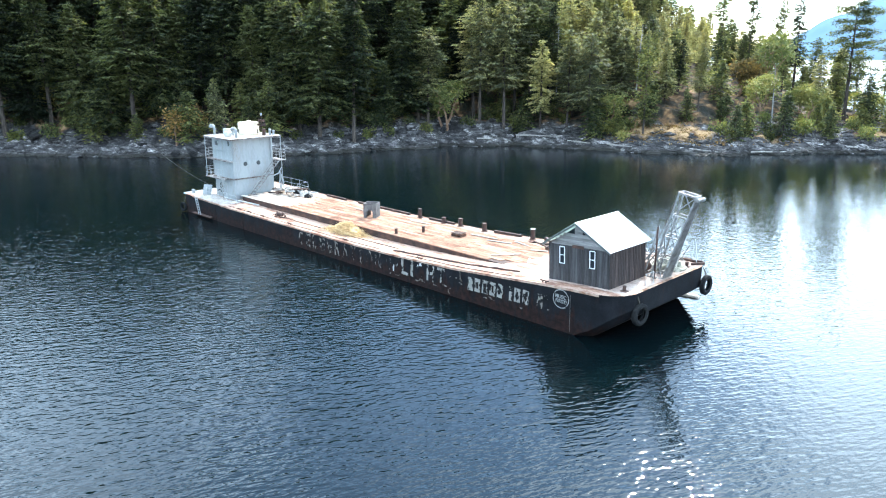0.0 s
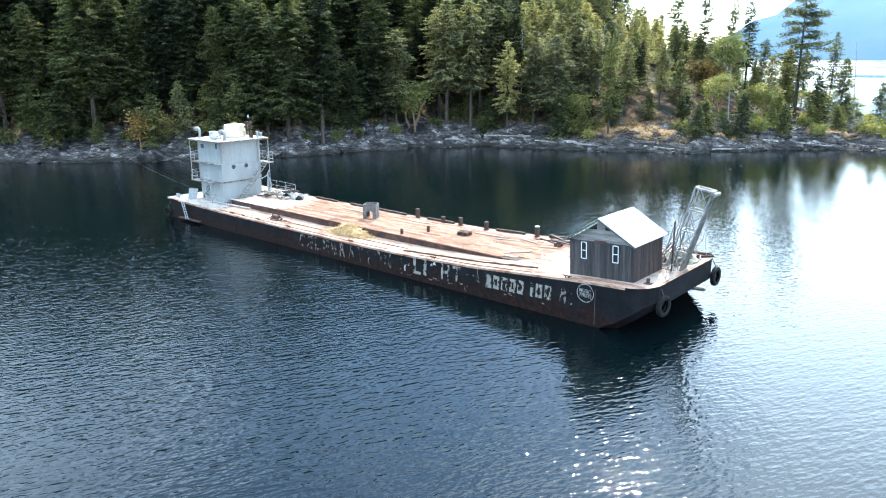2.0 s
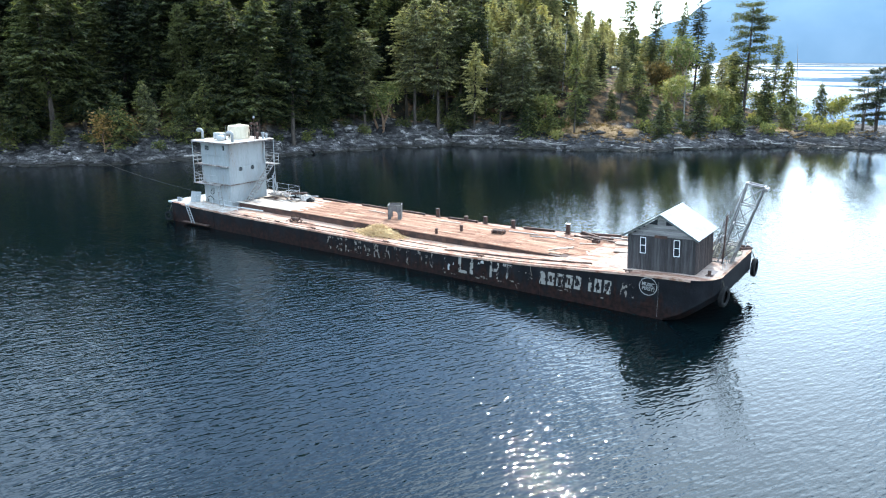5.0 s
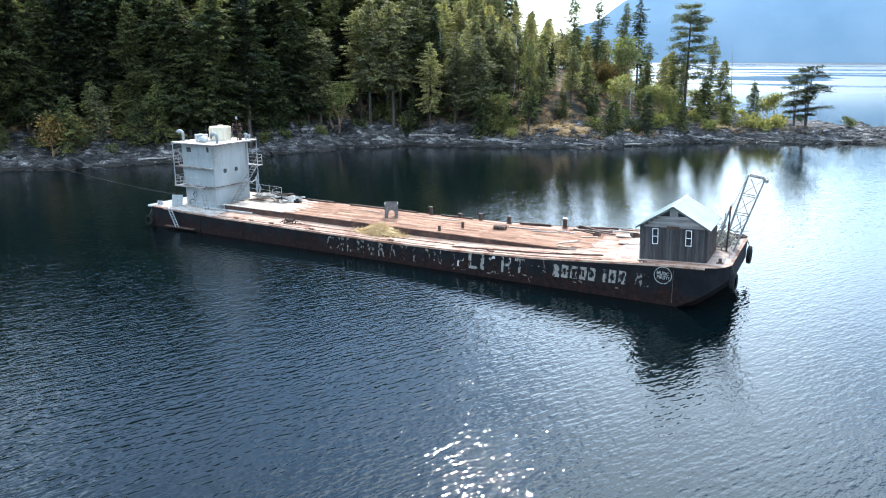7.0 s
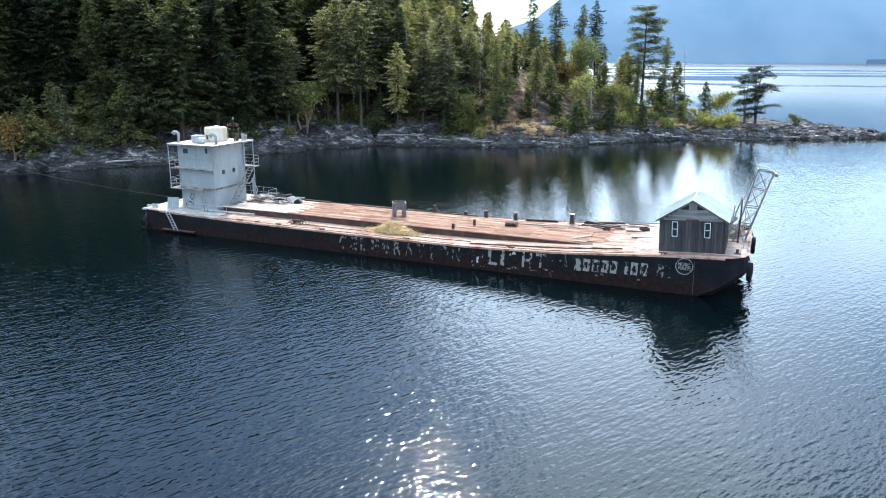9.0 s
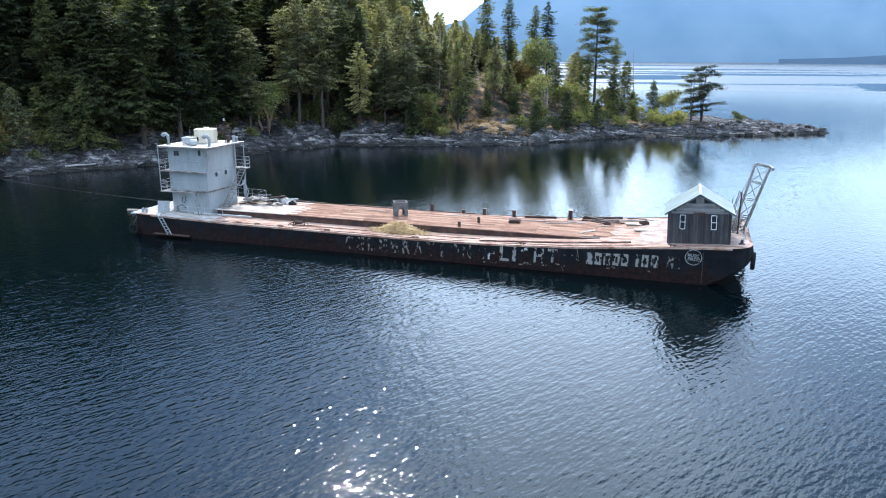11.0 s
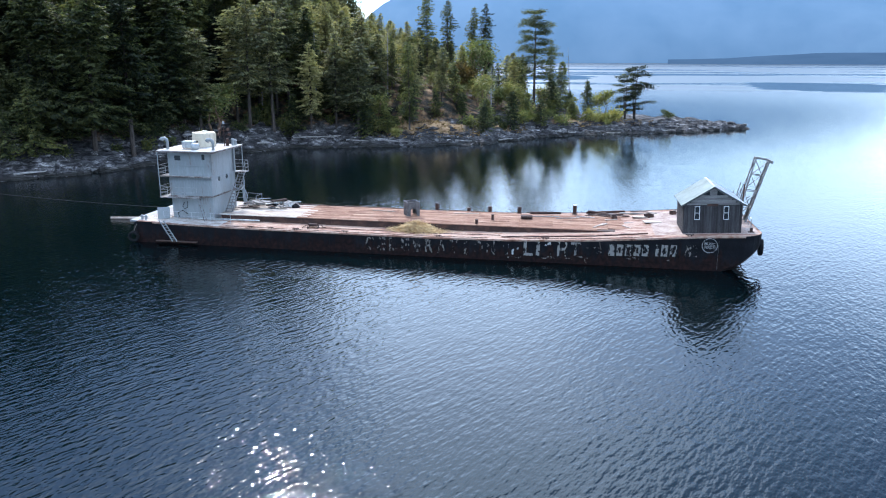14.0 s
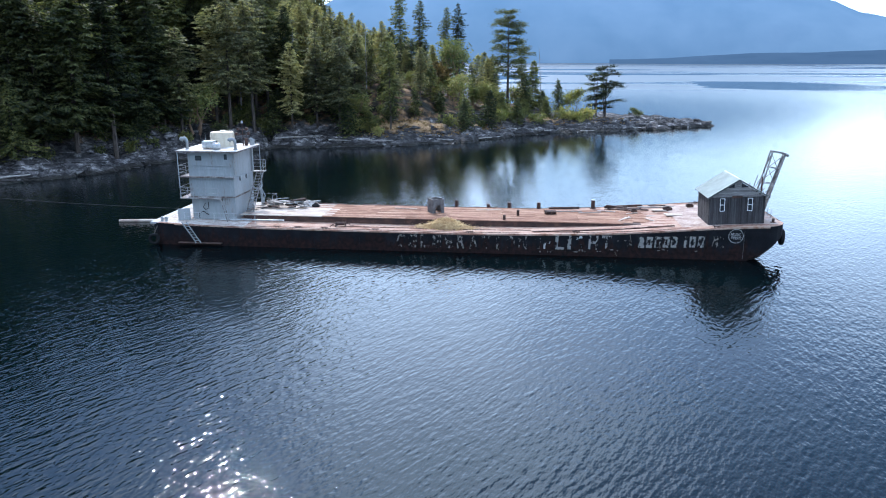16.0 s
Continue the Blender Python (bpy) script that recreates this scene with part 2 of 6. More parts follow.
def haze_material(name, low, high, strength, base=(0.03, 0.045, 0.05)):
    """Blue distance: forested slopes, with kilometres of air painted on as a glow that rises with height."""
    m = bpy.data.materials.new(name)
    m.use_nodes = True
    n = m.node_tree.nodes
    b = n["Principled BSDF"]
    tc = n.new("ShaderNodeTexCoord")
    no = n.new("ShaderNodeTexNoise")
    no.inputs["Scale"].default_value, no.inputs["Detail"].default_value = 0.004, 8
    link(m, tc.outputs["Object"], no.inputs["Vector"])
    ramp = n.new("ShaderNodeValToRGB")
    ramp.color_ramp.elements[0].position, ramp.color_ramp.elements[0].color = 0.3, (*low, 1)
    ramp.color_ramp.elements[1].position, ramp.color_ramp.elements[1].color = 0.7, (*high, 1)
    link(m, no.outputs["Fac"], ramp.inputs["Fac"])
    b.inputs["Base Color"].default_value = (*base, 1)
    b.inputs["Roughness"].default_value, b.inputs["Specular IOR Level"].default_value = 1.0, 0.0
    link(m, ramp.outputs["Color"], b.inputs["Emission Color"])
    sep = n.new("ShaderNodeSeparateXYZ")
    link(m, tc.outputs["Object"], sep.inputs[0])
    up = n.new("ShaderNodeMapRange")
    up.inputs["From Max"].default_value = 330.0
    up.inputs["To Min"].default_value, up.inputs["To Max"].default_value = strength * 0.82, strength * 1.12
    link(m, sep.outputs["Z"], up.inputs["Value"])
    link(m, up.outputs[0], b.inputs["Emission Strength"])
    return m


M_HULL = hull_material()
M_WATER = water_material()
# backdrop colours: the haze is emitted by the slopes themselves
M_HAZE = haze_material("far_haze_glow", (0.078, 0.152, 0.262), (0.108, 0.19, 0.31), 1.08)
M_HAZE_NEAR = haze_material("near_haze_glow", (0.060, 0.118, 0.205), (0.072, 0.135, 0.228), 1.0, (0.003, 0.004, 0.005))
M_DECK = material("rusted_deck_plate", [(0.10, 0.046, 0.03), (0.24, 0.125, 0.085), (0.40, 0.28, 0.215), (0.22, 0.105, 0.06)], 0.9, 0.85, 0, 0.3, 9, (0.5, 1.3, 1), spec=0.25)
M_PLANK = material("weathered_plank", [(0.11, 0.05, 0.03), (0.24, 0.125, 0.08), (0.37, 0.24, 0.165)], 1.0, 0.9, 0, 0.3, 10, (0.4, 1.3, 1), 0.14, spec=0.2)
M_PLANK_PALE = material("pale_plank", [(0.28, 0.20, 0.155), (0.41, 0.34, 0.28), (0.52, 0.46, 0.40)], 1.2, 0.9, 0, 0.3, 10, (0.4, 1.6, 1), 0.15, spec=0.2)
M_RUST = material("dark_rust", [(0.02, 0.012, 0.010), (0.05, 0.024, 0.017), (0.11, 0.055, 0.036)], 1.5, 0.85, 0, 0.4, 9, (0.7, 0.7, 1))
M_WHITE = material("weathered_white_paint", [(0.19, 0.17, 0.155), (0.26, 0.265, 0.26), (0.235, 0.25, 0.252), (0.262, 0.278, 0.28), (0.285, 0.30, 0.30), (0.27, 0.286, 0.286)], 0.7, 0.6, 0, 0.12, 8, (1.6, 1.6, 0.4))
# ledge paint: rust, plus the shadow lines of the tiers darkened into it
M_LEDGE = material("rust_and_shadow_ledge", [(0.06, 0.036, 0.028), (0.16, 0.13, 0.115), (0.36, 0.35, 0.34)], 1.2, 0.75, 0, 0.2, 8)
M_RAIL = material("dull_rail_paint", [(0.13, 0.11, 0.10), (0.28, 0.275, 0.27), (0.40, 0.40, 0.39)], 2.5, 0.6, 0, 0.1)
M_TINGREEN = material("greenish_sheet_roof", [(0.36, 0.42, 0.38), (0.46, 0.53, 0.49), (0.54, 0.60, 0.56)], 0.9, 0.45, 0.0, 0.08, 12)
M_CREAM = material("cream_plastic", [(0.50, 0.42, 0.30), (0.64, 0.57, 0.45)], 0.8, 0.5, 0, 0.1)
M_BOARD = material("grey_barn_board", [(0.02, 0.0175, 0.0175), (0.038, 0.035, 0.036), (0.07, 0.066, 0.067)], 1.4, 0.9, 0, 0.5, 10, (4, 4, 0.35), 0.26)
M_SIDE = material("brown_shed_side", [(0.018, 0.012, 0.011), (0.036, 0.024, 0.021), (0.07, 0.046, 0.04)], 1.4, 0.9, 0, 0.5, 10, (4, 4, 0.35), 0.26)
M_GABLE = material("silvered_board", [(0.13, 0.12, 0.115), (0.21, 0.197, 0.188), (0.31, 0.29, 0.275)], 1.4, 0.9, 0, 0.4, 10, (0.4, 3, 4), 0.2)
M_TIN = material("white_sheet_roof", [(0.74, 0.75, 0.76), (0.83, 0.84, 0.84), (0.88, 0.88, 0.88)], 0.8, 0.45, 0.55, 0.06, 12)
M_TRIM = material("white_window_paint", [(0.66, 0.66, 0.64), (0.80, 0.80, 0.78)], 3, 0.5, 0, 0.05)
M_DARKGLASS = material("dark_window_glass", [(0.012, 0.014, 0.018), (0.02, 0.024, 0.03)], 1, 0.12, 0, 0.0)
M_TYRE = material("tyre_rubber", [(0.006, 0.006, 0.0065), (0.016, 0.016, 0.016)], 4, 0.9, 0, 0.3, spec=0.2)
M_GALV = material("galvanised_steel", [(0.24, 0.25, 0.25), (0.38, 0.39, 0.39), (0.48, 0.49, 0.48)], 2.5, 0.5, 0.4, 0.1)
M_HAY = material("dry_straw", [(0.40, 0.25, 0.115), (0.56, 0.39, 0.19), (0.68, 0.51, 0.29)], 4, 0.9, 0, 0.2, island=True)
M_ROPE = material("old_rope", [(0.07, 0.06, 0.045), (0.15, 0.13, 0.10)], 8, 0.9, 0, 0.2)
M_TIMBER = material("grey_driftwood", [(0.15, 0.13, 0.115), (0.27, 0.245, 0.22), (0.40, 0.375, 0.345)], 1.5, 0.9, 0, 0.4, 10, (1, 1, 1), 0.2)
M_LETTER = peeling("flaking_white_letters", (0.25, 0.23, 0.205), 0.54, 4.2)
M_LETTER_MID = peeling("half_flaked_letters", (0.25, 0.23, 0.205), 0.53, 4.2)
M_LETTER_FADED = peeling("mostly_flaked_letters", (0.17, 0.15, 0.13), 0.47, 4.2)
M_LETTER_GONE = peeling("last_traces_of_letters", (0.45, 0.44, 0.42), 0.42, 2.6)
M_EMBLEM = peeling("white_emblem_paint", (0.27, 0.265, 0.255), 0.60, 4.0)
M_DECKWHITE = material("worn_white_deck", [(0.15, 0.10, 0.075), (0.36, 0.315, 0.275), (0.50, 0.47, 0.435)], 1.0, 0.8, 0, 0.2, 8)
M_FOREDECK = material("worn_fore_deck", [(0.17, 0.10, 0.075), (0.31, 0.225, 0.185), (0.44, 0.36, 0.31)], 0.8, 0.85, 0, 0.2, 8)
M_ROOFWHITE = material("stained_white_roof", [(0.26, 0.18, 0.13), (0.48, 0.43, 0.38), (0.64, 0.61, 0.57)], 0.7, 0.7, 0, 0.1, 8)
M_BARGE = material("green_grey_trim", [(0.045, 0.05, 0.047), (0.12, 0.13, 0.123)], 3, 0.7, 0, 0.1)
M_BOOM = material("dull_boom_steel", [(0.09, 0.075, 0.065), (0.20, 0.195, 0.19), (0.30, 0.30, 0.295)], 2.5, 0.6, 0.2, 0.15)
M_STAIR = material("rusty_white_stairs", [(0.07, 0.05, 0.04), (0.17, 0.155, 0.145), (0.30, 0.295, 0.285)], 3.0, 0.7, 0, 0.15)
M_BOXGREY = material("grey_steel_box", [(0.045, 0.041, 0.04), (0.10, 0.093, 0.09), (0.17, 0.158, 0.15)], 2, 0.7, 0.1, 0.2)
M_NET = material("grey_green_net", [(0.10, 0.10, 0.07), (0.22, 0.21, 0.16), (0.34, 0.32, 0.26)], 5, 0.95, 0, 0.8)
M_ROCK = material("shore_rock", [(0.018, 0.016, 0.016), (0.042, 0.038, 0.038), (0.085, 0.078, 0.076), (0.31, 0.287, 0.27)], 0.6, 0.9, 0, 0.9, 8, (1, 1, 2.2), 0.34)
M_BARK = material("conifer_bark", [(0.025, 0.018, 0.014), (0.055, 0.04, 0.031), (0.10, 0.078, 0.064)], 2, 0.95, 0, 0.4, 8, (3, 3, 0.4), 0.2)
M_SNAG = material("bleached_snag", [(0.22, 0.20, 0.19), (0.36, 0.34, 0.32)], 2, 0.9, 0, 0.3, 8, (3, 3, 0.4))
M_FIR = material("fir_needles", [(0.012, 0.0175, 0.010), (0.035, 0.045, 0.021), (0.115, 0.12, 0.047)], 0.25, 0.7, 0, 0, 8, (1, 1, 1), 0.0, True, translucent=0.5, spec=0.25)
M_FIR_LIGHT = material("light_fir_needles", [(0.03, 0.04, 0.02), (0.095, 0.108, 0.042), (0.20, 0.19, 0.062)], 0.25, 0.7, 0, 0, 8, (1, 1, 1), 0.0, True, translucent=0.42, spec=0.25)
# lighter copy of the fir needles: backlight and glare put into the colour
M_FIR_SUNLIT = material("sun_painted_fir_needles", [(0.075, 0.08, 0.045), (0.21, 0.20, 0.10), (0.40, 0.345, 0.15)], 0.25, 0.7, 0, 0, 8, (1, 1, 1), 0.0, True, translucent=0.45, spec=0.25)
M_BROAD = material("arbutus_leaves", [(0.10, 0.115, 0.04), (0.20, 0.205, 0.066), (0.35, 0.29, 0.10)], 0.6, 0.6, 0, 0, 8, (1, 1, 1), 0.0, True, translucent=0.35, spec=0.3)
M_GRASS = material("dry_grass", [(0.09, 0.055, 0.025), (0.24, 0.145, 0.06), (0.42, 0.29, 0.14)], 0.5, 0.9, 0, 0, 8, (1, 1, 1), 0.0, True, translucent=0.3, spec=0.2)
M_RUSTLEAF = material("rusty_arbutus_leaves", [(0.10, 0.075, 0.03), (0.24, 0.15, 0.05), (0.38, 0.22, 0.08)], 0.6, 0.6, 0, 0, 8, (1, 1, 1), 0.0, True, translucent=0.35, spec=0.3)
M_ARBARK = material("arbutus_bark", [(0.20, 0.10, 0.06), (0.34, 0.22, 0.14)], 2, 0.7, 0, 0.2)


def add_cracks(m, scale, depth):
    """Joints and broken faces of layered rock."""
    n = m.node_tree.nodes
    b = n["Principled BSDF"]
    tc = [k for k in n if k.type == "TEX_COORD"][0]
    mp = n.new("ShaderNodeMapping")
    mp.inputs["Rotation"].default_value = (radians(18), radians(-12), radians(35))
    mp.inputs["Scale"].default_value = (0.28, 0.8, 2.6)
    link(m, tc.outputs["Object"], mp.inputs["Vector"])
    wob = n.new("ShaderNodeTexNoise")
    wob.inputs["Scale"].default_value, wob.inputs["Detail"].default_value = 0.9, 7
    link(m, mp.outputs[0], wob.inputs["Vector"])
    mixv = n.new("ShaderNodeMix")
    mixv.data_type, mixv.blend_type = "RGBA", "ADD"
    mixv.inputs["Factor"].default_value = 1.0
    link(m, mp.outputs[0], mixv.inputs["A"])
    link(m, wob.outputs["Color"], mixv.inputs["B"])
    ve = n.new("ShaderNodeTexVoronoi")
    ve.feature = "DISTANCE_TO_EDGE"
    ve.inputs["Scale"].default_value = scale
    vc = n.new("ShaderNodeTexVoronoi")
    vc.inputs["Scale"].default_value = scale
    link(m, mixv.outputs["Result"], ve.inputs["Vector"])
    link(m, mixv.outputs["Result"], vc.inputs["Vector"])
    edge = n.new("ShaderNodeMapRange")
    edge.inputs["From Max"].default_value = 0.12
    edge.inputs["To Min"].default_value = 0.4
    link(m, ve.outputs["Distance"], edge.inputs["Value"])
    tone = n.new("ShaderNodeMapRange")
    tone.inputs["To Min"].default_value, tone.inputs["To Max"].default_value = 0.35, 1.9
    link(m, vc.outputs["Color"], tone.inputs["Value"])
    mul = n.new("ShaderNodeMath")
    mul.operation = "MULTIPLY"
    link(m, edge.outputs[0], mul.inputs[0])
    link(m, tone.outputs[0], mul.inputs[1])
    ramp = [k for k in n if k.type == "VALTORGB"][0]
    out = n.new("ShaderNodeMix")
    out.data_type, out.blend_type = "RGBA", "MULTIPLY"
    out.inputs["Factor"].default_value = 1.0
    targets = [l.to_socket for l in ramp.outputs["Color"].links]
    link(m, ramp.outputs["Color"], out.inputs["A"])
    link(m, mul.outputs[0], out.inputs["B"])
    for t in targets:
        link(m, out.outputs["Result"], t)
    bp = n.new("ShaderNodeBump")
    bp.inputs["Strength"].default_value, bp.inputs["Distance"].default_value = 1.0, depth
    link(m, mul.outputs[0], bp.inputs["Height"])
    old = b.inputs["Normal"].links[0].from_socket
    link(m, old, bp.inputs["Normal"])
    link(m, bp.outputs["Normal"], b.inputs["Normal"])
    return bp


add_cracks(M_ROCK, 1.1, 0.2)


def ground_material():
    """Bare rock low down and on steep faces, dry grass and moss where the ground lies flat."""
    m = material("wooded_ground", [(0.017, 0.015, 0.015), (0.038, 0.034, 0.034), (0.082, 0.075, 0.074), (0.31, 0.287, 0.27)], 0.5, 0.95, 0, 0.9, 8, (1, 1, 2.2))
    n = m.node_tree.nodes
    b = n["Principled BSDF"]
    ramp = [k for k in n if k.type == "VALTORGB"][0]
    tc = [k for k in n if k.type == "TEX_COORD"][0]
    sep = n.new("ShaderNodeSeparateXYZ")
    link(m, tc.outputs["Object"], sep.inputs[0])
    no = n.new("ShaderNodeTexNoise")
    no.inputs["Scale"].default_value, no.inputs["Detail"].default_value, no.inputs["Roughness"].default_value = 0.16, 8, 0.65
    link(m, tc.outputs["Object"], no.inputs["Vector"])
    rise = n.new("ShaderNodeMapRange")
    rise.inputs["From Min"].default_value, rise.inputs["From Max"].default_value = 1.8, 6.0
    rise.inputs["To Min"].default_value, rise.inputs["To Max"].default_value = -0.3, 0.22
    link(m, sep.outputs["Z"], rise.inputs["Value"])
    add = n.new("ShaderNodeMath")
    add.operation = "ADD"
    link(m, no.outputs["Fac"], add.inputs[0])
    link(m, rise.outputs[0], add.inputs[1])
    edge = n.new("ShaderNodeValToRGB")
    edge.color_ramp.elements[0].position, edge.color_ramp.elements[1].position = 0.46, 0.56
    # open clearings with dry summer grass
    patch = None
    for cx, cy, rx, ry in ((-36, 88.5, 6.5, 4.5), (-26, 98, 6, 3.5), (-12, 114, 7, 3.5), (-45, 84, 5, 4)):
        em = n.new("ShaderNodeMapping")
        em.vector_type = "TEXTURE"
        em.inputs["Location"].default_value = (cx, cy, 0)
        em.inputs["Rotation"].default_value = (0, 0, radians(35))
        em.inputs["Scale"].default_value = (rx, ry, 1e4)
        link(m, tc.outputs["Object"], em.inputs["Vector"])
        le = n.new("ShaderNodeVectorMath")
        le.operation = "LENGTH"
        link(m, em.outputs[0], le.inputs[0])
        er = n.new("ShaderNodeMapRange")
        er.inputs["From Min"].default_value, er.inputs["From Max"].default_value = 1.1, 0.5
        er.inputs["To Min"].default_value, er.inputs["To Max"].default_value = 0.0, 0.24
        link(m, le.outputs["Value"], er.inputs["Value"])
        if patch is None:
            patch = er.outputs[0]
        else:
            mx = n.new("ShaderNodeMath")
            mx.operation = "MAXIMUM"
            link(m, patch, mx.inputs[0])
            link(m, er.outputs[0], mx.inputs[1])
            patch = mx.outputs[0]
    add3 = n.new("ShaderNodeMath")
    add3.operation = "ADD"
    link(m, add.outputs[0], add3.inputs[0])
    twice = n.new("ShaderNodeMath")
    twice.operation = "MULTIPLY"
    twice.inputs[1].default_value = 1.1
    link(m, patch, twice.inputs[0])
    link(m, twice.outputs[0], add3.inputs[1])
    link(m, add3.outputs[0], edge.inputs["Fac"])
    grass = n.new("ShaderNodeValToRGB")
    cols = [(0.36, (0.014, 0.014, 0.008)), (0.48, (0.045, 0.032, 0.018)), (0.58, (0.14, 0.075, 0.034)), (0.76, (0.42, 0.26, 0.13))]
    for k, (p, c) in enumerate(cols):
        el = grass.color_ramp.elements[k] if k < 2 else grass.color_ramp.elements.new(p)
        el.position, el.color = p, (*c, 1)
    gn = n.new("ShaderNodeTexNoise")
    gn.inputs["Scale"].default_value, gn.inputs["Detail"].default_value = 0.55, 9
    link(m, tc.outputs["Object"], gn.inputs["Vector"])
    dry = n.new("ShaderNodeMath")
    dry.operation = "ADD"
    link(m, gn.outputs["Fac"], dry.inputs[0])
    link(m, patch, dry.inputs[1])
    link(m, dry.outputs[0], grass.inputs["Fac"])
    mix = n.new("ShaderNodeMix")
    mix.data_type = "RGBA"
    link(m, edge.outputs["Color"], mix.inputs["Factor"])
    link(m, ramp.outputs["Color"], mix.inputs["A"])
    link(m, grass.outputs["Color"], mix.inputs["B"])
    joints = add_cracks(m, 0.7, 0.35)
    bare = n.new("ShaderNodeMath")
    bare.operation = "SUBTRACT"
    bare.inputs[0].default_value = 1.0
    link(m, edge.outputs["Color"], bare.inputs[1])
    link(m, bare.outputs[0], joints.inputs["Strength"])
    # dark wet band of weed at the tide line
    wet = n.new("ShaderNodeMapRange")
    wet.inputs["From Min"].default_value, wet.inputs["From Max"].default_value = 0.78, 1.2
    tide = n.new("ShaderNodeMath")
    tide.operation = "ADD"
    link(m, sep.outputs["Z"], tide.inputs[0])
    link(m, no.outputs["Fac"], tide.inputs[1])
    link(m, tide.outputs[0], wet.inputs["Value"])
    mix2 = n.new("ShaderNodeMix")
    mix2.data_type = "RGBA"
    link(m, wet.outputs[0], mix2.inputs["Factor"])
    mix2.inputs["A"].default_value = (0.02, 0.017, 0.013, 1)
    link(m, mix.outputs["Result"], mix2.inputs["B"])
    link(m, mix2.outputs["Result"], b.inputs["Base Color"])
    return m


M_GROUND = ground_material()


# ---------------------------------------------------------------- mesh helpers
def finish(bm, name, mat, smooth=False):
    me = bpy.data.meshes.new(name)
    bm.to_mesh(me)
    bm.free()
    me.materials.append(mat)
    if smooth:
        me.polygons.foreach_set("use_smooth", [True] * len(me.polygons))
    return me


def part(name, bm, mat, parent=None, label="", smooth=False, at=None):
    """Links a bmesh (or a mesh) as one object, under parent if given."""
    me = bm if isinstance(bm, bpy.types.Mesh) else finish(bm, name, mat, smooth)
    ob = new(name, me)
    if parent is not None:
        ob.parent = parent
    if at is not None:
        ob.matrix_basis = at
    if label:
        ob["label"] = label
    return ob


def thing(name, m, label, category, group="", kind=""):
    ob = new(name)
    ob.matrix_basis = m
    return tagged(ob, label, category, group, kind)


def box(bm, lo, hi, turn=None, bevel=0.0):
    c = [(a + b) / 2 for a, b in zip(lo, hi)]
    s = [abs(b - a) for a, b in zip(lo, hi)]
    m = Matrix.Translation(c) @ (turn or Matrix.Identity(4)) @ Matrix.Diagonal((*s, 1))
    r = bmesh.ops.create_cube(bm, size=1.0, matrix=m)
    if bevel:
        ed = {e for v in r["verts"] for e in v.link_edges}
        bmesh.ops.bevel(bm, geom=list(ed), offset=bevel, segments=1, affect="EDGES")
    return bm


def bar(bm, a, b, r, seg=8, r2=None):
    a, b = Vector(a), Vector(b)
    d = b - a
    m = Matrix.Translation((a + b) / 2) @ d.to_track_quat("Z", "Y").to_matrix().to_4x4()
    bmesh.ops.create_cone(bm, cap_ends=True, segments=seg, radius1=r, radius2=r if r2 is None else r2, depth=d.length, matrix=m)
    return bm


def beam(bm, a, b, w, h):
    a, b = Vector(a), Vector(b)
    d = b - a
    m = Matrix.Translation((a + b) / 2) @ d.to_track_quat("X", "Z").to_matrix().to_4x4() @ Matrix.Diagonal((d.length, w, h, 1))
    bmesh.ops.create_cube(bm, size=1.0, matrix=m)
    return bm


def tube(bm, points, r, seg=8):
    """A round pipe through points."""
    pts = [Vector(p) for p in points]
    rings = []
    for i, p in enumerate(pts):
        d = (pts[min(i + 1, len(pts) - 1)] - pts[max(i - 1, 0)]).normalized()
        q = d.to_track_quat("Z", "Y")
        rr = r[i] if isinstance(r, (list, tuple)) else r
        rings.append([bm.verts.new(p + q @ Vector((rr * math.cos(k * math.tau / seg), rr * math.sin(k * math.tau / seg), 0))) for k in range(seg)])
    for a, b in zip(rings, rings[1:]):
        for k in range(seg):
            bm.faces.new((a[k], a[(k + 1) % seg], b[(k + 1) % seg], b[k]))
    bm.faces.new(rings[0][::-1])
    bm.faces.new(rings[-1])
    return bm


def ring_shape(bm, profile, seg, m):
    """Turns a closed profile of (radius, height) about z, placed by m."""
    rows = [[bm.verts.new(m @ Vector((r * math.cos(k * math.tau / seg), r * math.sin(k * math.tau / seg), z))) for r, z in profile] for k in range(seg)]
    n = len(profile)
    for k in range(seg):
        a, b = rows[k], rows[(k + 1) % seg]
        for i in range(n):
            bm.faces.new((a[i], b[i], b[(i + 1) % n], a[(i + 1) % n]))
    bmesh.ops.recalc_face_normals(bm, faces=bm.faces)
    return bm


def rand(a, b):
    return random.uniform(a, b)


# ---------------------------------------------------------------- water, land, distance
def plain_mesh(name, verts, faces, mat, smooth=False):
    me = bpy.data.meshes.new(name)
    me.from_pydata([tuple(v) for v in verts], [], [tuple(f) for f in faces])
    me.materials.append(mat)
    if smooth:
        me.polygons.foreach_set("use_smooth", [True] * len(me.polygons))
    return me


bm = bmesh.new()
bmesh.ops.create_grid(bm, x_segments=2, y_segments=2, size=4600)
tagged(part("water", bm, M_WATER), "dark blue rippled sea water of a sheltered bay", "water", kind="structure")

SHORE = [(-150, -45), (-128, -18), (-110, 5), (-93, 18), (-83, 33), (-76, 45), (-70, 63), (-63, 72), (-52, 76), (-41, 78), (-27, 87), (-20, 99), (-9, 109), (4, 113), (16, 121), (30, 131), (29, 136),
         (20, 146), (8, 152), (-10, 152), (-30, 156), (-60, 172), (-110, 205), (-190, 240), (-300, 240), (-300, -90)]
SH = np.array(SHORE, float)


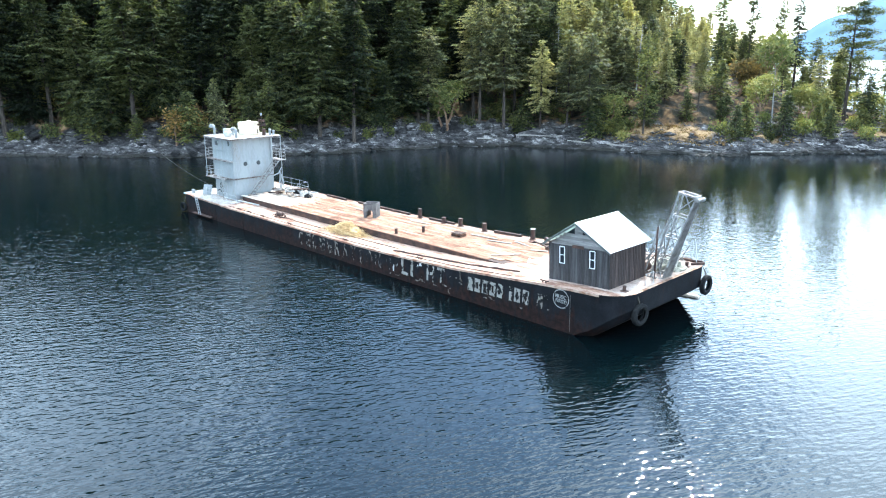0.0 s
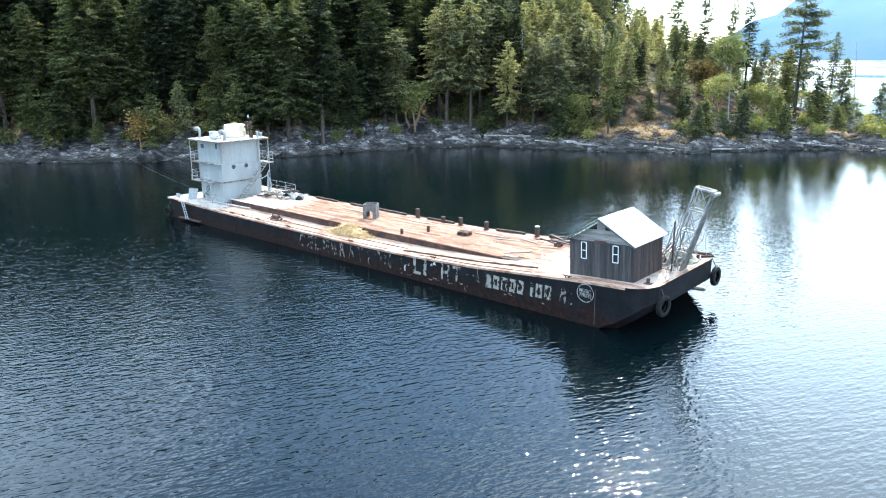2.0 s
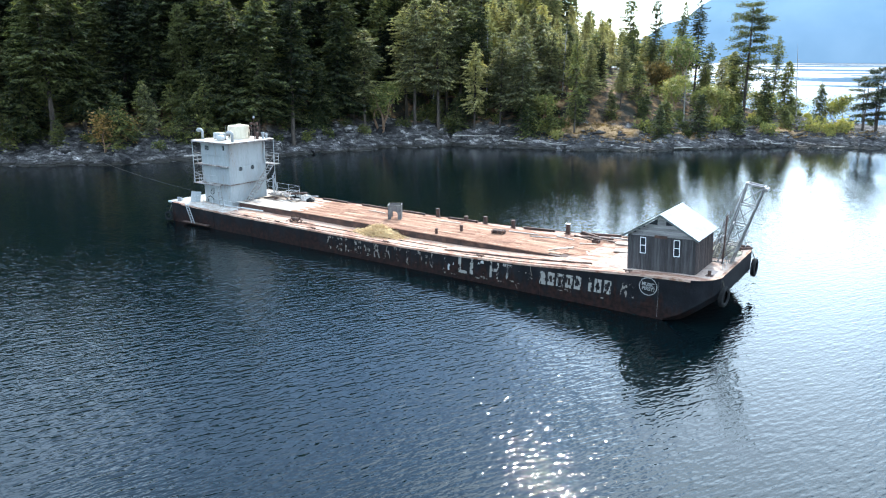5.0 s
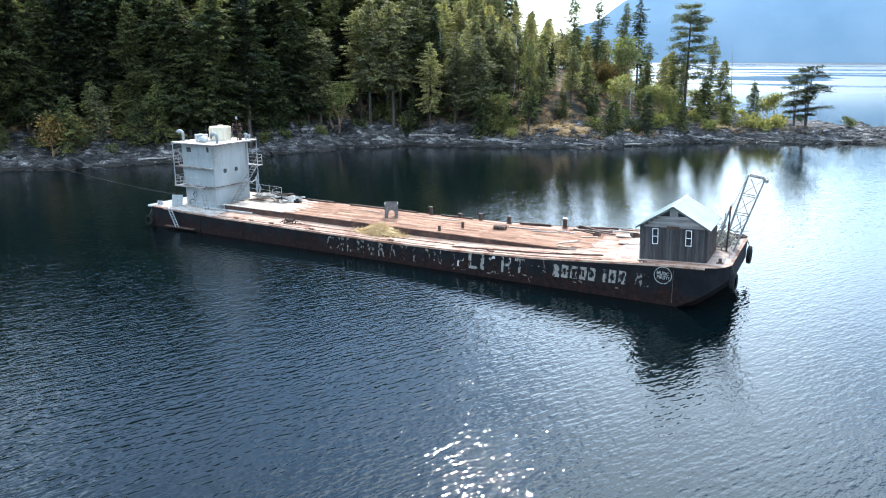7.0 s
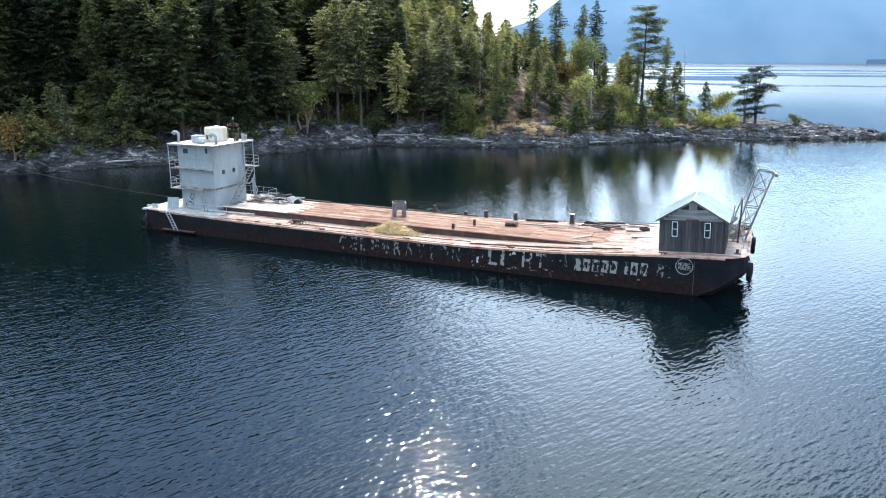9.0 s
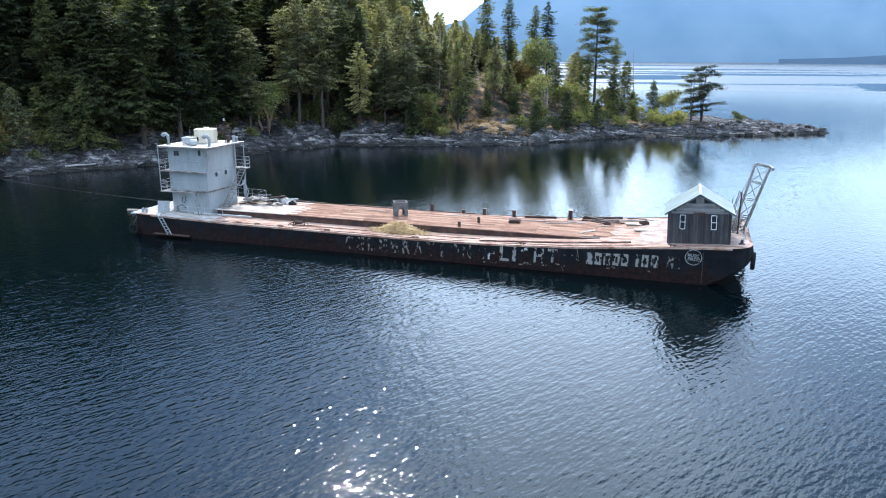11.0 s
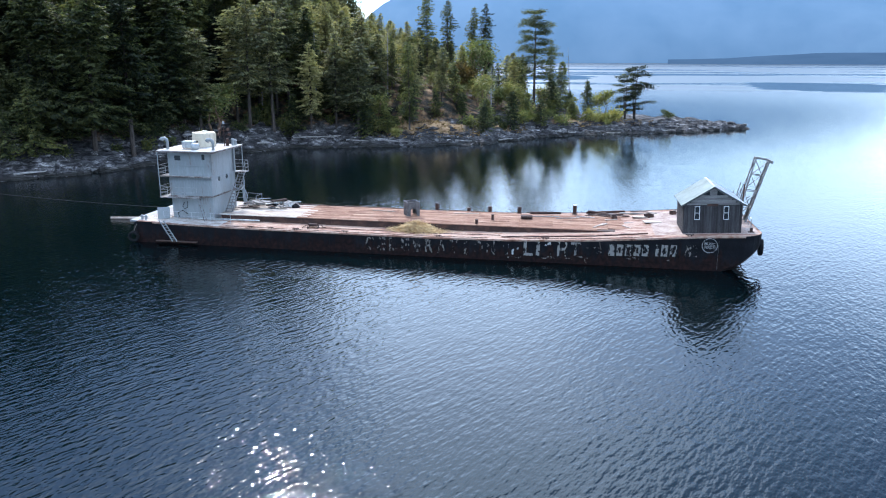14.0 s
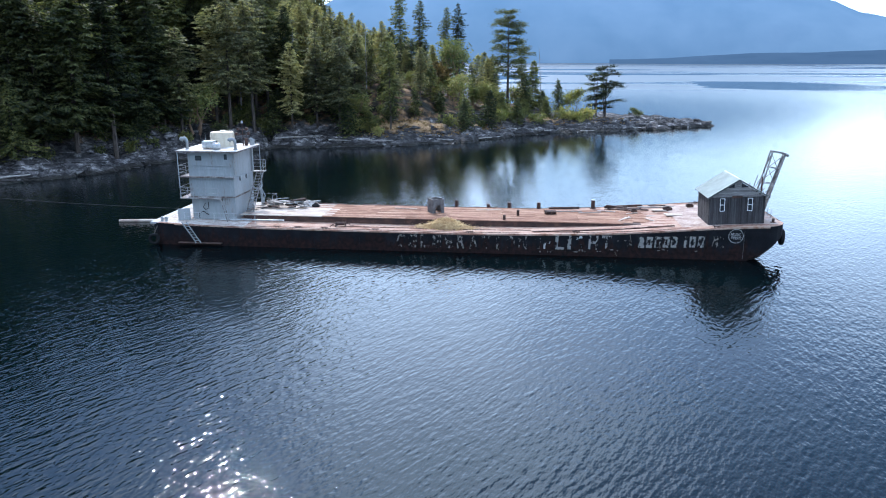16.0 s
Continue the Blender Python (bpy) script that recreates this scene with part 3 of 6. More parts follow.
def shore_depth(px, py):
    """Metres inland from the waterline; negative out at sea."""
    px, py = np.asarray(px, float), np.asarray(py, float)
    best = np.full(px.shape, 1e9)
    inside = np.zeros(px.shape, bool)
    for (ax, ay), (bx, by) in zip(SH, np.roll(SH, -1, 0)):
        dx, dy = bx - ax, by - ay
        t = np.clip(((px - ax) * dx + (py - ay) * dy) / (dx * dx + dy * dy), 0, 1)
        best = np.minimum(best, np.hypot(px - ax - t * dx, py - ay - t * dy))
        if ay != by:
            inside ^= ((ay > py) != (by > py)) & (px < ax + (py - ay) / (by - ay) * dx)
    return np.where(inside, best, -best)


def rough(x, y, s, octaves=4):
    return noise.fractal(Vector((x * s, y * s, 3.7)), 0.9, 2.1, octaves)


def slope_at(x):
    return float(np.interp(x, [-120, -85, -65, -50, -40, -30, -10, 40], [0.55, 0.55, 0.55, 0.55, 0.4, 0.2, 0.1, 0.06]))


def lift(d, x, y):
    d = float(d) + 2.2 * rough(x, y, 0.16, 3)
    if d < -6:
        return -3.0
    h = (2.4 if x < -10 else 1.5) * (1 - math.exp(-max(d, 0) / 2.6)) if d > 0 else 0.35 * d
    h += slope_at(x) * max(0.0, d - 3.5) * (0.75 if d < 12 else 1.0)
    top = float(np.interp(x, [-80, -70, -50, -40, -28, -15, 0, 30], [60, 16, 11.5, 9, 6, 4.4, 2.9, 0.7]))
    h = min(h, top + 0.15 * max(0.0, h - top))
    amp = 0.55 if d > 0 else 0.15
    step = rough(x, y, 0.35, 4)
    h += amp * step
    # broken ledges: tilted blocks with open joints, two sizes, fading inland
    fade = max(0.0, min(1.0, (d + 2.0) / 1.5)) * max(0.25, min(1.0, (15.0 - d) / 8.0))
    for size, tall, gap_ in ((3.4, 1.25, 0.10), (1.25, 0.55, 0.13)):
        c, k = 0.82, 0.57
        p = Vector(((c * x + k * y) / size * 0.6, (c * y - k * x) / size, 0.37))
        p += 0.25 * Vector((noise.noise(p * 1.7), noise.noise(p * 1.7 + Vector((9, 0, 0))), 0))
        dist, near = noise.voronoi(p)
        r = noise.cell_vector(near[0] * 13.7)
        tilt = (p - near[0]).dot(Vector((r.x - 0.5, r.y - 0.2, 0))) * 0.9
        joint = min(1.0, (math.sqrt(abs(dist[1])) - math.sqrt(abs(dist[0]))) / gap_)
        h += fade * tall * (0.8 * (r.z - 0.42) + tilt - 0.28 * (1 - joint))
    return h


verts, faces = [], []
for step_, near_, far_ in ((1.25, 11.0, 120.0), (0.5, -5.0, 14.5)):
    gx, gy = np.arange(-215, 36, step_), np.arange(-60, 200, step_)
    XX, YY = np.meshgrid(gx, gy, indexing="ij")
    DD = shore_depth(XX, YY)
    keep = (DD > near_) & (DD < far_)
    if step_ < 1:
        keep &= (YY < 150) & (XX > -135)
    index = -np.ones(XX.shape, int)
    for i, j in zip(*np.nonzero(keep)):
        x, y = float(XX[i, j]), float(YY[i, j])
        index[i, j] = len(verts)
        wob = 0.3 * step_
        verts.append((x + wob * rough(x, y + 9, 0.8, 2), y + wob * rough(x + 7, y, 0.8, 2), lift(DD[i, j], x, y)))
    q = np.stack([index[:-1, :-1], index[1:, :-1], index[1:, 1:], index[:-1, 1:]], -1).reshape(-1, 4)
    faces += q[q.min(1) >= 0].tolist()
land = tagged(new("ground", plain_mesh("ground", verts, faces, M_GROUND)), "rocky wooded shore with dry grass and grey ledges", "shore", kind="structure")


def ground_z(x, y):
    return lift(shore_depth([x], [y])[0], x, y)


def ridge(name, profile, dist, depth, mat, label, seed):
    """A mountain side all along a range of bearings: (bearing, elevation) in degrees."""
    az = np.arange(profile[0][0], profile[-1][0] + 0.01, 0.5)
    el = np.interp(az, [p[0] for p in profile], [p[1] for p in profile])
    vs, fs, rows = [], [], 9
    for k, (a, e) in enumerate(zip(az, el)):
        top = math.tan(radians(e)) * dist + 16
        for r in range(rows):
            f = r / (rows - 1)
            w = noise.fractal(Vector((a * 0.35, f * 3, seed)), 0.8, 2.0, 4)
            h = top * f ** 0.9 + top * 0.05 * w * (1 if 0 < r else 0) + (6 * noise.noise(Vector((a * 4, seed, 1))) if r == rows - 1 else 0)
            d = dist - depth + depth * f + 60 * w * (f > 0)
            vs.append((math.cos(radians(a)) * d, math.sin(radians(a)) * d, -2 if r == 0 else h))
    for k in range(len(az) - 1):
        for r in range(rows - 1):
            i = k * rows + r
            fs.append((i, i + rows, i + rows + 1, i + 1))
    return tagged(new(name, plain_mesh(name, vs, fs, mat, True)), label, "mountain", kind="structure")


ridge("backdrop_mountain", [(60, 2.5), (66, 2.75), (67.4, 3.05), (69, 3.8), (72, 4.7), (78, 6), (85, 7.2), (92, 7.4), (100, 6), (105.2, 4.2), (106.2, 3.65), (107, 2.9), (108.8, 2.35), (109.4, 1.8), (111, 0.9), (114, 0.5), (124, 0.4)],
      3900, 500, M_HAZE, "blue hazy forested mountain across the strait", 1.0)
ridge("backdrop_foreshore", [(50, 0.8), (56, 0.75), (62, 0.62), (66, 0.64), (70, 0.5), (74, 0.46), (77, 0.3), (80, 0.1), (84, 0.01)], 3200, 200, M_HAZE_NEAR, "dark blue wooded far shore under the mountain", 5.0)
# added hills, mostly out of view, close the horizon with the same glow
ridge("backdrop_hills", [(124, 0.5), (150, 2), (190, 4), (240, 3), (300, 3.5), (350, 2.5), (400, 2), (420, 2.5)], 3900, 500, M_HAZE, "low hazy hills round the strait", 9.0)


# ---------------------------------------------------------------- trees
def leaf_mesh(name, centres, ways, lengths, widths, mat, rng, flat=0.0):
    """Many small drooping sprays, each a narrow pointed blade."""
    c, w = np.array(centres), np.array(ways)
    w /= np.linalg.norm(w, axis=1)[:, None] + 1e-9
    ref = np.array([0, 0, 1.0]) * flat + rng.normal(size=w.shape) * (1.2 - flat)
    s = np.cross(w, ref)
    s /= np.linalg.norm(s, axis=1)[:, None] + 1e-9
    L, W = np.array(lengths)[:, None], np.array(widths)[:, None]
    base = c + w * L * 0.15
    tip = c + w * L + np.array([0, 0, -1]) * L * 0.18
    v = np.stack([base + s * W * 0.62, tip, base - s * W * 0.62], 1).reshape(-1, 3)
    f = np.arange(len(v)).reshape(-1, 3)
    me = bpy.data.meshes.new(name)
    me.from_pydata(v.tolist(), [], f.tolist())
    me.materials.append(mat)
    return me


def thin_limb(bm, a, b, r):
    """A bough of three sides, open at its ends."""
    a, b = Vector(a), Vector(b)
    q = (b - a).to_track_quat("Z", "Y")
    ring = [[bm.verts.new(p + q @ Vector((k * math.cos(t), k * math.sin(t), 0))) for t in (0, 2.09, 4.19)] for p, k in ((a, r), (b, r * 0.3))]
    for i in range(3):
        bm.faces.new((ring[0][i], ring[0][(i + 1) % 3], ring[1][(i + 1) % 3], ring[1][i]))


def conifer_meshes(seed, H, R, mat, bare=0.12, gap=0.42, branches=6, irregular=0.3, size=1.0, full=0.5):
    """A fir: uneven whorls of drooping boughs, each set with sprays; long and short boughs, gaps and dead lower limbs."""
    rng = np.random.default_rng(seed)
    C, Wd, L, Wi = [], [], [], []
    bm = bmesh.new()
    bend = rng.normal(size=2) * 0.22
    axis = [(bend[0] * (z / H) ** 2 * 2, bend[1] * (z / H) ** 2 * 2, z) for z in np.linspace(-0.8, H, 7)]
    tube(bm, axis, [0.0125 * H * (1 - 0.93 * k / 6) + 0.02 for k in range(7)], 6)
    for _ in range(int(10 * bare * H / 4)):
        z, a, l = rng.uniform(0.05, max(bare, 0.08)) * H, rng.uniform(0, 6.28), rng.uniform(0.5, 0.45 * R + 0.6)
        thin_limb(bm, (0, 0, z), (math.cos(a) * l, math.sin(a) * l, z - rng.uniform(0, 0.5)), 0.03)
    # slow swells of the outline, in height and round the trunk
    ph = rng.uniform(0, 6.28, 6)
    z = H * bare
    while z < H - 0.15:
        f = z / H
        g = (f - bare) / (1 - bare)
        cone = (1 - g) ** (0.95 - 0.5 * full)
        prof = cone * min(1.0, 0.35 + g / 0.22)
        n = branches if f < 0.85 else max(3, branches - 2)
        a0 = rng.uniform(0, 6.28)
        for b in range(n):
            a = a0 + b * 6.283 / n + rng.normal() * 0.35
            swell = 1 + 0.30 * math.sin(9.0 * g + ph[0] + 1.4 * math.sin(a + ph[1])) + 0.25 * math.sin(21.0 * g + ph[2] + 2.2 * math.cos(a + ph[3]))
            r = R * prof * max(0.25, swell) * (1 + irregular * 0.6 * rng.normal()) + 0.15
            r = min(max(r, 0.12), R * 1.35)
            if rng.random() < 0.08 + irregular * 0.25:
                r *= 0.3
            rise = 0.32 * (f - 0.45) - 0.22 * rng.random()
            ca, sa = math.cos(a), math.sin(a)
            bx, by = bend[0] * f * f * 2, bend[1] * f * f * 2
            if r > 1.3 and b % 2 == 0:
                thin_limb(bm, (bx, by, z), (bx + ca * r * 0.8, by + sa * r * 0.8, z + rise * r * 0.75), 0.035)
            k = max(3, int(r / 0.23))
            for i in range(k):
                t = (i + rng.uniform(0.2, 0.95)) / k
                if t < 0.12:
                    continue
                d = t * r
                zz = z + rise * d - 0.12 * d * t + 0.12 * r * t ** 3 + rng.normal() * 0.06
                reach = (0.26 + 0.20 * r * (1 - t) + 0.10) * size
                for sgn in (-1, 1):
                    y = a + sgn * rng.uniform(0.25, 1.2)
                    C.append((bx + ca * d, by + sa * d, zz))
                    Wd.append((math.cos(y), math.sin(y), rng.uniform(-0.55, 0.12)))
                    L.append(reach * rng.uniform(0.6, 1.35))
                    Wi.append(size * rng.uniform(0.12, 0.27))
            C.append((bx + ca * r * 0.86, by + sa * r * 0.86, z + rise * r * 0.86 - 0.05 * r))
            Wd.append((ca, sa, rng.uniform(-0.25, 0.25)))
            L.append(size * rng.uniform(0.4, 0.7))
            Wi.append(size * 0.22)
        z += gap * rng.uniform(0.6, 1.35) * (1 - 0.45 * f)
    for _ in range(12):
        C.append((bend[0] * 2, bend[1] * 2, H - rng.uniform(0, 0.9)))
        Wd.append((rng.normal() * 0.4, rng.normal() * 0.4, 1.0))
        L.append(0.5)
        Wi.append(0.14)
    return finish(bm, "trunk", M_BARK), leaf_mesh("crown", C, Wd, L, Wi, mat, rng, 0.7)


def tiered_meshes(seed, H, R, mat, outline, boughs, pad=0.9, fork=0.0):
    """An old open fir: bare stem, long level boughs and flat pads of foliage, thicker towards a rounded top."""
    rng = np.random.default_rng(seed)
    C, Wd, L, Wi = [], [], [], []
    bm = bmesh.new()
    stem = [(0.12 * math.sin(3 * u), 0.10 * math.cos(2 * u + 1), -0.8 + (H + 0.6) * u) for u in np.linspace(0, 1, 9)]
    tube(bm, stem, [0.016 * H * (1 - 0.9 * k / 8) + 0.025 for k in range(9)], 8)
    if fork:
        tube(bm, [(0.1, 0.1, -0.6), (fork * 0.5, 0.2, H * 0.3), (fork * 0.9, 0.1, H * 0.6), (fork, 0.1, H * 0.84)], [0.2, 0.15, 0.1, 0.04], 7)
    lo = outline[0][0]
    for k in range(boughs):
        f = lo + (1 - lo) * ((k + rng.uniform(0, 0.8)) / boughs) ** 0.85
        f = min(max(f + rng.normal() * 0.025, lo), 0.985)
        a = k * 2.4 + rng.normal() * 0.5
        r = R * float(np.interp(f, outline[0], outline[1])) * rng.uniform(0.6, 1.12)
        ca, sa = math.cos(a), math.sin(a)
        x0 = fork * f if fork and k % 3 == 0 else 0.0
        z0 = f * H
        up = rng.uniform(-0.16, 0.26) + 0.30 * max(0.0, f - 0.75)
        pts = [(x0 + ca * r * t, sa * r * t, z0 + up * r * t - 0.10 * r * t * t) for t in (0, 0.35, 0.7, 1.0)]
        tube(bm, pts, [0.055, 0.045, 0.03, 0.012], 4)
        for t in np.arange(0.30, 1.02, max(0.10, 0.34 / max(r, 0.8))):
            side = 0.45 * r * (1.05 - t) + 0.25
            for q in (-1, 1, 0):
                off = q * side * rng.uniform(0.4, 1.0)
                px, py = x0 + ca * r * t - sa * off, sa * r * t + ca * off
                pz = z0 + up * r * t - 0.10 * r * t * t + rng.uniform(-0.05, 0.12)
                for _ in range(int(11 * pad)):
                    e = rng.normal(size=3) * np.array([0.36, 0.36, 0.20]) * pad
                    C.append((px + e[0], py + e[1], pz + e[2]))
                    w = rng.uniform(0, 6.28)
                    Wd.append((math.cos(w) + ca * 0.5, math.sin(w) + sa * 0.5, rng.uniform(-0.25, 0.35)))
                    L.append(rng.uniform(0.28, 0.6))
                    Wi.append(rng.uniform(0.10, 0.22))
    return finish(bm, "trunk", M_BARK), leaf_mesh("crown", C, Wd, L, Wi, mat, rng, 0.7)


def broadleaf_meshes(seed, H, R, mat, bark, clumps=60, leaves=46, size=0.34):
    """Crooked limbs that fork, with loose clumps of leaves at their ends."""
    rng = np.random.default_rng(seed)
    bm = bmesh.new()
    ends = []

    def limb(p, d, length, r, depth):
        pts, rad = [p], [r]
        q = p.copy()
        for k in range(4):
            d = d + rng.normal(size=3) * 0.22
            d[2] += 0.08
            d = d / np.linalg.norm(d)
            q = q + d * length / 4
            pts.append(q.copy())
            rad.append(r * (1 - 0.45 * (k + 1) / 4))
        tube(bm, [tuple(x) for x in pts], rad, 6)
        ends.append(pts[-1])
        ends.append(pts[2])
        if depth > 0:
            for _ in range(int(rng.integers(2, 4))):
                a = rng.uniform(0, 6.28)
                e = np.array([math.cos(a), math.sin(a), rng.uniform(0.2, 1.1)])
                limb(pts[-1], d * 0.6 + e * 0.8, length * rng.uniform(0.55, 0.8), rad[-1] * 0.75, depth - 1)

    for _ in range(int(rng.integers(1, 4))):
        a = rng.uniform(0, 6.28)
        limb(np.array([0.0, 0.0, -0.3]), np.array([math.cos(a) * 0.45, math.sin(a) * 0.45, 1.0]), H * 0.42, 0.02 * H + 0.03, 2)
    E_ = np.array(ends)
    E_ = E_ * np.array([R / (np.abs(E_[:, :2]).max() + 0.1)] * 2 + [1.0]) if np.abs(E_[:, :2]).max() > R else E_
    C, Wd, L, Wi = [], [], [], []
    for k in range(clumps):
        p = E_[int(rng.integers(len(E_)))]
        if p[2] < H * 0.3:
            continue
        s = rng.uniform(0.35, 0.8) * R * 0.36
        for _ in range(leaves):
            o = rng.normal(size=3) * np.array([s, s, s * 0.6])
            C.append(p + o)
            Wd.append(o + np.array([0, 0, 0.2]))
            L.append(size * rng.uniform(0.7, 1.5))
            Wi.append(size * rng.uniform(0.5, 1.0))
    return finish(bm, "trunk", bark), leaf_mesh("crown", C, Wd, L, Wi, mat, rng)


def shrub_meshes(seed, R, mat):
    rng = np.random.default_rng(seed)
    bm = bmesh.new()
    C, Wd, L, Wi = [], [], [], []
    for _ in range(9):
        a = rng.uniform(0, 6.28)
        t = np.array([math.cos(a) * R * rng.uniform(0.2, 0.7), math.sin(a) * R * rng.uniform(0.2, 0.7), R * rng.uniform(0.5, 1.1)])
        bar(bm, (0, 0, -0.2), tuple(t), 0.03, 4, 0.01)
        for _ in range(55):
            o = rng.normal(size=3) * R * 0.24
            C.append(t + o)
            Wd.append(o + np.array([0, 0, 0.1]))
            L.append(rng.uniform(0.2, 0.45))
            Wi.append(rng.uniform(0.14, 0.28))
    return finish(bm, "stems", M_BARK), leaf_mesh("foliage", C, Wd, L, Wi, mat, rng)


FIRS = [conifer_meshes(10 + k, h, r, m, b, g, br, ir, sz, fu) for k, (h, r, m, b, g, br, ir, sz, fu) in enumerate([
    (22, 4.0, M_FIR, 0.08, 0.46, 8, 0.30, 1.25, 0.7), (26, 4.2, M_FIR, 0.16, 0.50, 8, 0.36, 1.3, 0.8), (18, 3.8, M_FIR, 0.06, 0.44, 8, 0.28, 1.25, 0.5), (28, 3.8, M_FIR, 0.28, 0.50, 7, 0.45, 1.3, 0.9),
    (16, 3.6, M_FIR_LIGHT, 0.05, 0.44, 8, 0.28, 1.2, 0.4), (21, 3.8, M_FIR_LIGHT, 0.18, 0.48, 7, 0.4, 1.25, 0.8), (11, 2.9, M_FIR_LIGHT, 0.03, 0.40, 7, 0.25, 1.1, 0.3), (24, 3.3, M_FIR, 0.36, 0.50, 7, 0.5, 1.3, 1.0)])]
EAST = [conifer_meshes(30 + k, h, r, M_FIR_SUNLIT, b, g, br, ir, 1.2, fu) for k, (h, r, b, g, br, ir, fu) in enumerate([(22, 3.7, 0.14, 0.50, 7, 0.4, 0.7), (19, 3.3, 0.22, 0.52, 7, 0.5, 0.9), (24, 3.4, 0.3, 0.54, 7, 0.5, 0.9), (15, 3.1, 0.08, 0.46, 7, 0.36, 0.5)])]
THIN = [conifer_meshes(40 + k, h, r, M_FIR_LIGHT if k == 1 else M_FIR, b, 0.46, 6, 0.5, 1.05, 0.9) for k, (h, r, b) in enumerate([(22, 2.5, 0.25), (19, 2.6, 0.18), (23, 2.3, 0.3)])]
SMALL = [conifer_meshes(50 + k, h, r, M_FIR_LIGHT, 0.02, 0.32, 7, 0.25, 0.95, 0.3) for k, (h, r) in enumerate([(7, 2.0), (5, 1.6), (8.5, 2.3)])]
# young fir whose sunlit look comes from the lighter needle colour
BRIGHT = conifer_meshes(53, 8, 2.1, M_FIR_SUNLIT, 0.02, 0.32, 7, 0.25, 0.95, 0.3)
PINE = tiered_meshes(60, 23.2, 6.0, M_FIR, ((0.34, 0.44, 0.58, 0.70, 0.82, 0.92, 1.0), (0.45, 0.85, 1.0, 0.72, 0.74, 0.70, 0.42)), 44, 1.3)
ROUND = tiered_meshes(61, 13.5, 4.6, M_FIR, ((0.16, 0.3, 0.5, 0.7, 0.88, 1.0), (0.6, 0.95, 1.0, 0.85, 0.7, 0.4)), 26, 1.0, 0.9)
ARBS = [broadleaf_meshes(70 + k, h, r, M_BROAD, M_ARBARK) for k, (h, r) in enumerate([(9, 3.6), (7, 3.2), (11, 3.4), (6, 2.6)])]
RUSTY = [broadleaf_meshes(90 + k, h, r, M_RUSTLEAF, M_ARBARK, 50) for k, (h, r) in enumerate([(6.5, 4.4), (5, 2.6)])]
PALE = broadleaf_meshes(95, 6, 2.6, M_FIR_LIGHT, M_SNAG, 30)
SHRUBS = [shrub_meshes(80 + k, r, m) for k, (r, m) in enumerate([(1.4, M_BROAD), (1.0, M_BROAD), (1.6, M_FIR_LIGHT), (1.2, M_FIR_LIGHT)])]


def plant(name, meshes, x, y, scale, turn, label, category, group, lean=0.0, names=("trunk", "crown"), fat=None):
    z = ground_z(x, y)
    fat = fat or (rand(1.0, 1.35) if category == "tree" else 1.0)
    ob = thing(name, pose(x, y, z - 0.25, lean, lean * 0.6, turn) @ Matrix.Diagonal((scale * fat, scale * fat, scale * rand(0.94, 1.08), 1)), label, category, group)
    for nm, me in zip(names, meshes):
        part(nm, me, None, ob)
    return ob


planted = []


def free(x, y, gap):
    for px, py in planted:
        if (px - x) ** 2 + (py - y) ** 2 < gap * gap:
            return False
    planted.append((x, y))
    return True


# trees that stand out by themselves
for meshes, x, y, s, name, label, cat in (
        (PINE, -21.2, 120, 0.96, "pine_tree", "tall dark fir with wide open tiers of branches", "tree"),
        (ROUND, 3.2, 127, 1.0, "fir_tree", "short dark fir with a broad rounded crown", "tree"),
        (ROUND, 0.9, 126.2, 0.84, "fir_tree", "short dark fir leaning on its taller neighbour", "tree"),
        (BRIGHT, -93.2, 27, 1.05, "young_fir", "young fir on the rocks, sunlight painted into its bright green", "tree"),
        (RUSTY[0], -96.5, 20.5, 1.15, "arbutus_tree", "leaning arbutus with yellow-green leaves over the rocks", "tree"),
        (THIN[2], -33.8, 126.9, 0.93, "fir_tree", "tall slender dark fir on the point", "tree"),
        (THIN[0], -37.0, 125.2, 0.87, "fir_tree", "slender dark fir on the point", "tree"),
        (THIN[0], -43.5, 126, 0.93, "fir_tree", "slender dark fir on the point", "tree"),
        (THIN[1], -47.5, 121, 1.0, "fir_tree", "slender sunlit fir on the point", "tree"),
        (ARBS[2], -35.2, 117.3, 1.25, "arbutus_tree", "tall yellow-green arbutus among the slender firs", "tree"),
        (RUSTY[1], -39.0, 112, 1.5, "arbutus_tree", "rusty-leaved arbutus under the slender firs", "tree"),
        (FIRS[6], -25.5, 127, 0.95, "fir_tree", "small full fir beside the tall fir", "tree"),
        (FIRS[6], -15.1, 130, 1.12, "fir_tree", "small full fir on the point", "tree"),
        (THIN[2], -18.0, 132.3, 0.7, "fir_tree", "thin sparse half-dead fir on the point", "tree"),
        (SMALL[2], -8.3, 133, 0.95, "young_fir", "young fir near the tip of the point", "tree"),
        (PALE, -4.3, 132, 1.2, "arbutus_tree", "pale open arbutus near the tip of the point", "tree"),
        (ARBS[0], -25.5, 112, 0.95, "arbutus_tree", "bright green arbutus below the tall fir", "tree"),
        (ARBS[1], -17.8, 125, 1.1, "arbutus_tree", "light green arbutus with a spreading crown", "tree"),
        (ARBS[3], -29.5, 114, 1.0, "arbutus_tree", "bright green arbutus below the tall fir", "tree"),
        (SMALL[0], -12.5, 123, 0.8, "young_fir", "young fir above the ledges", "tree"),
        (PALE, 11.0, 130.5, 0.6, "arbutus_tree", "small bare-limbed bush tree on the open rock", "tree")):
    planted.append((x, y))
    plant(name, meshes, x, y, s, rand(0, 360), label, cat, "trees on the shore", fat=1.0)

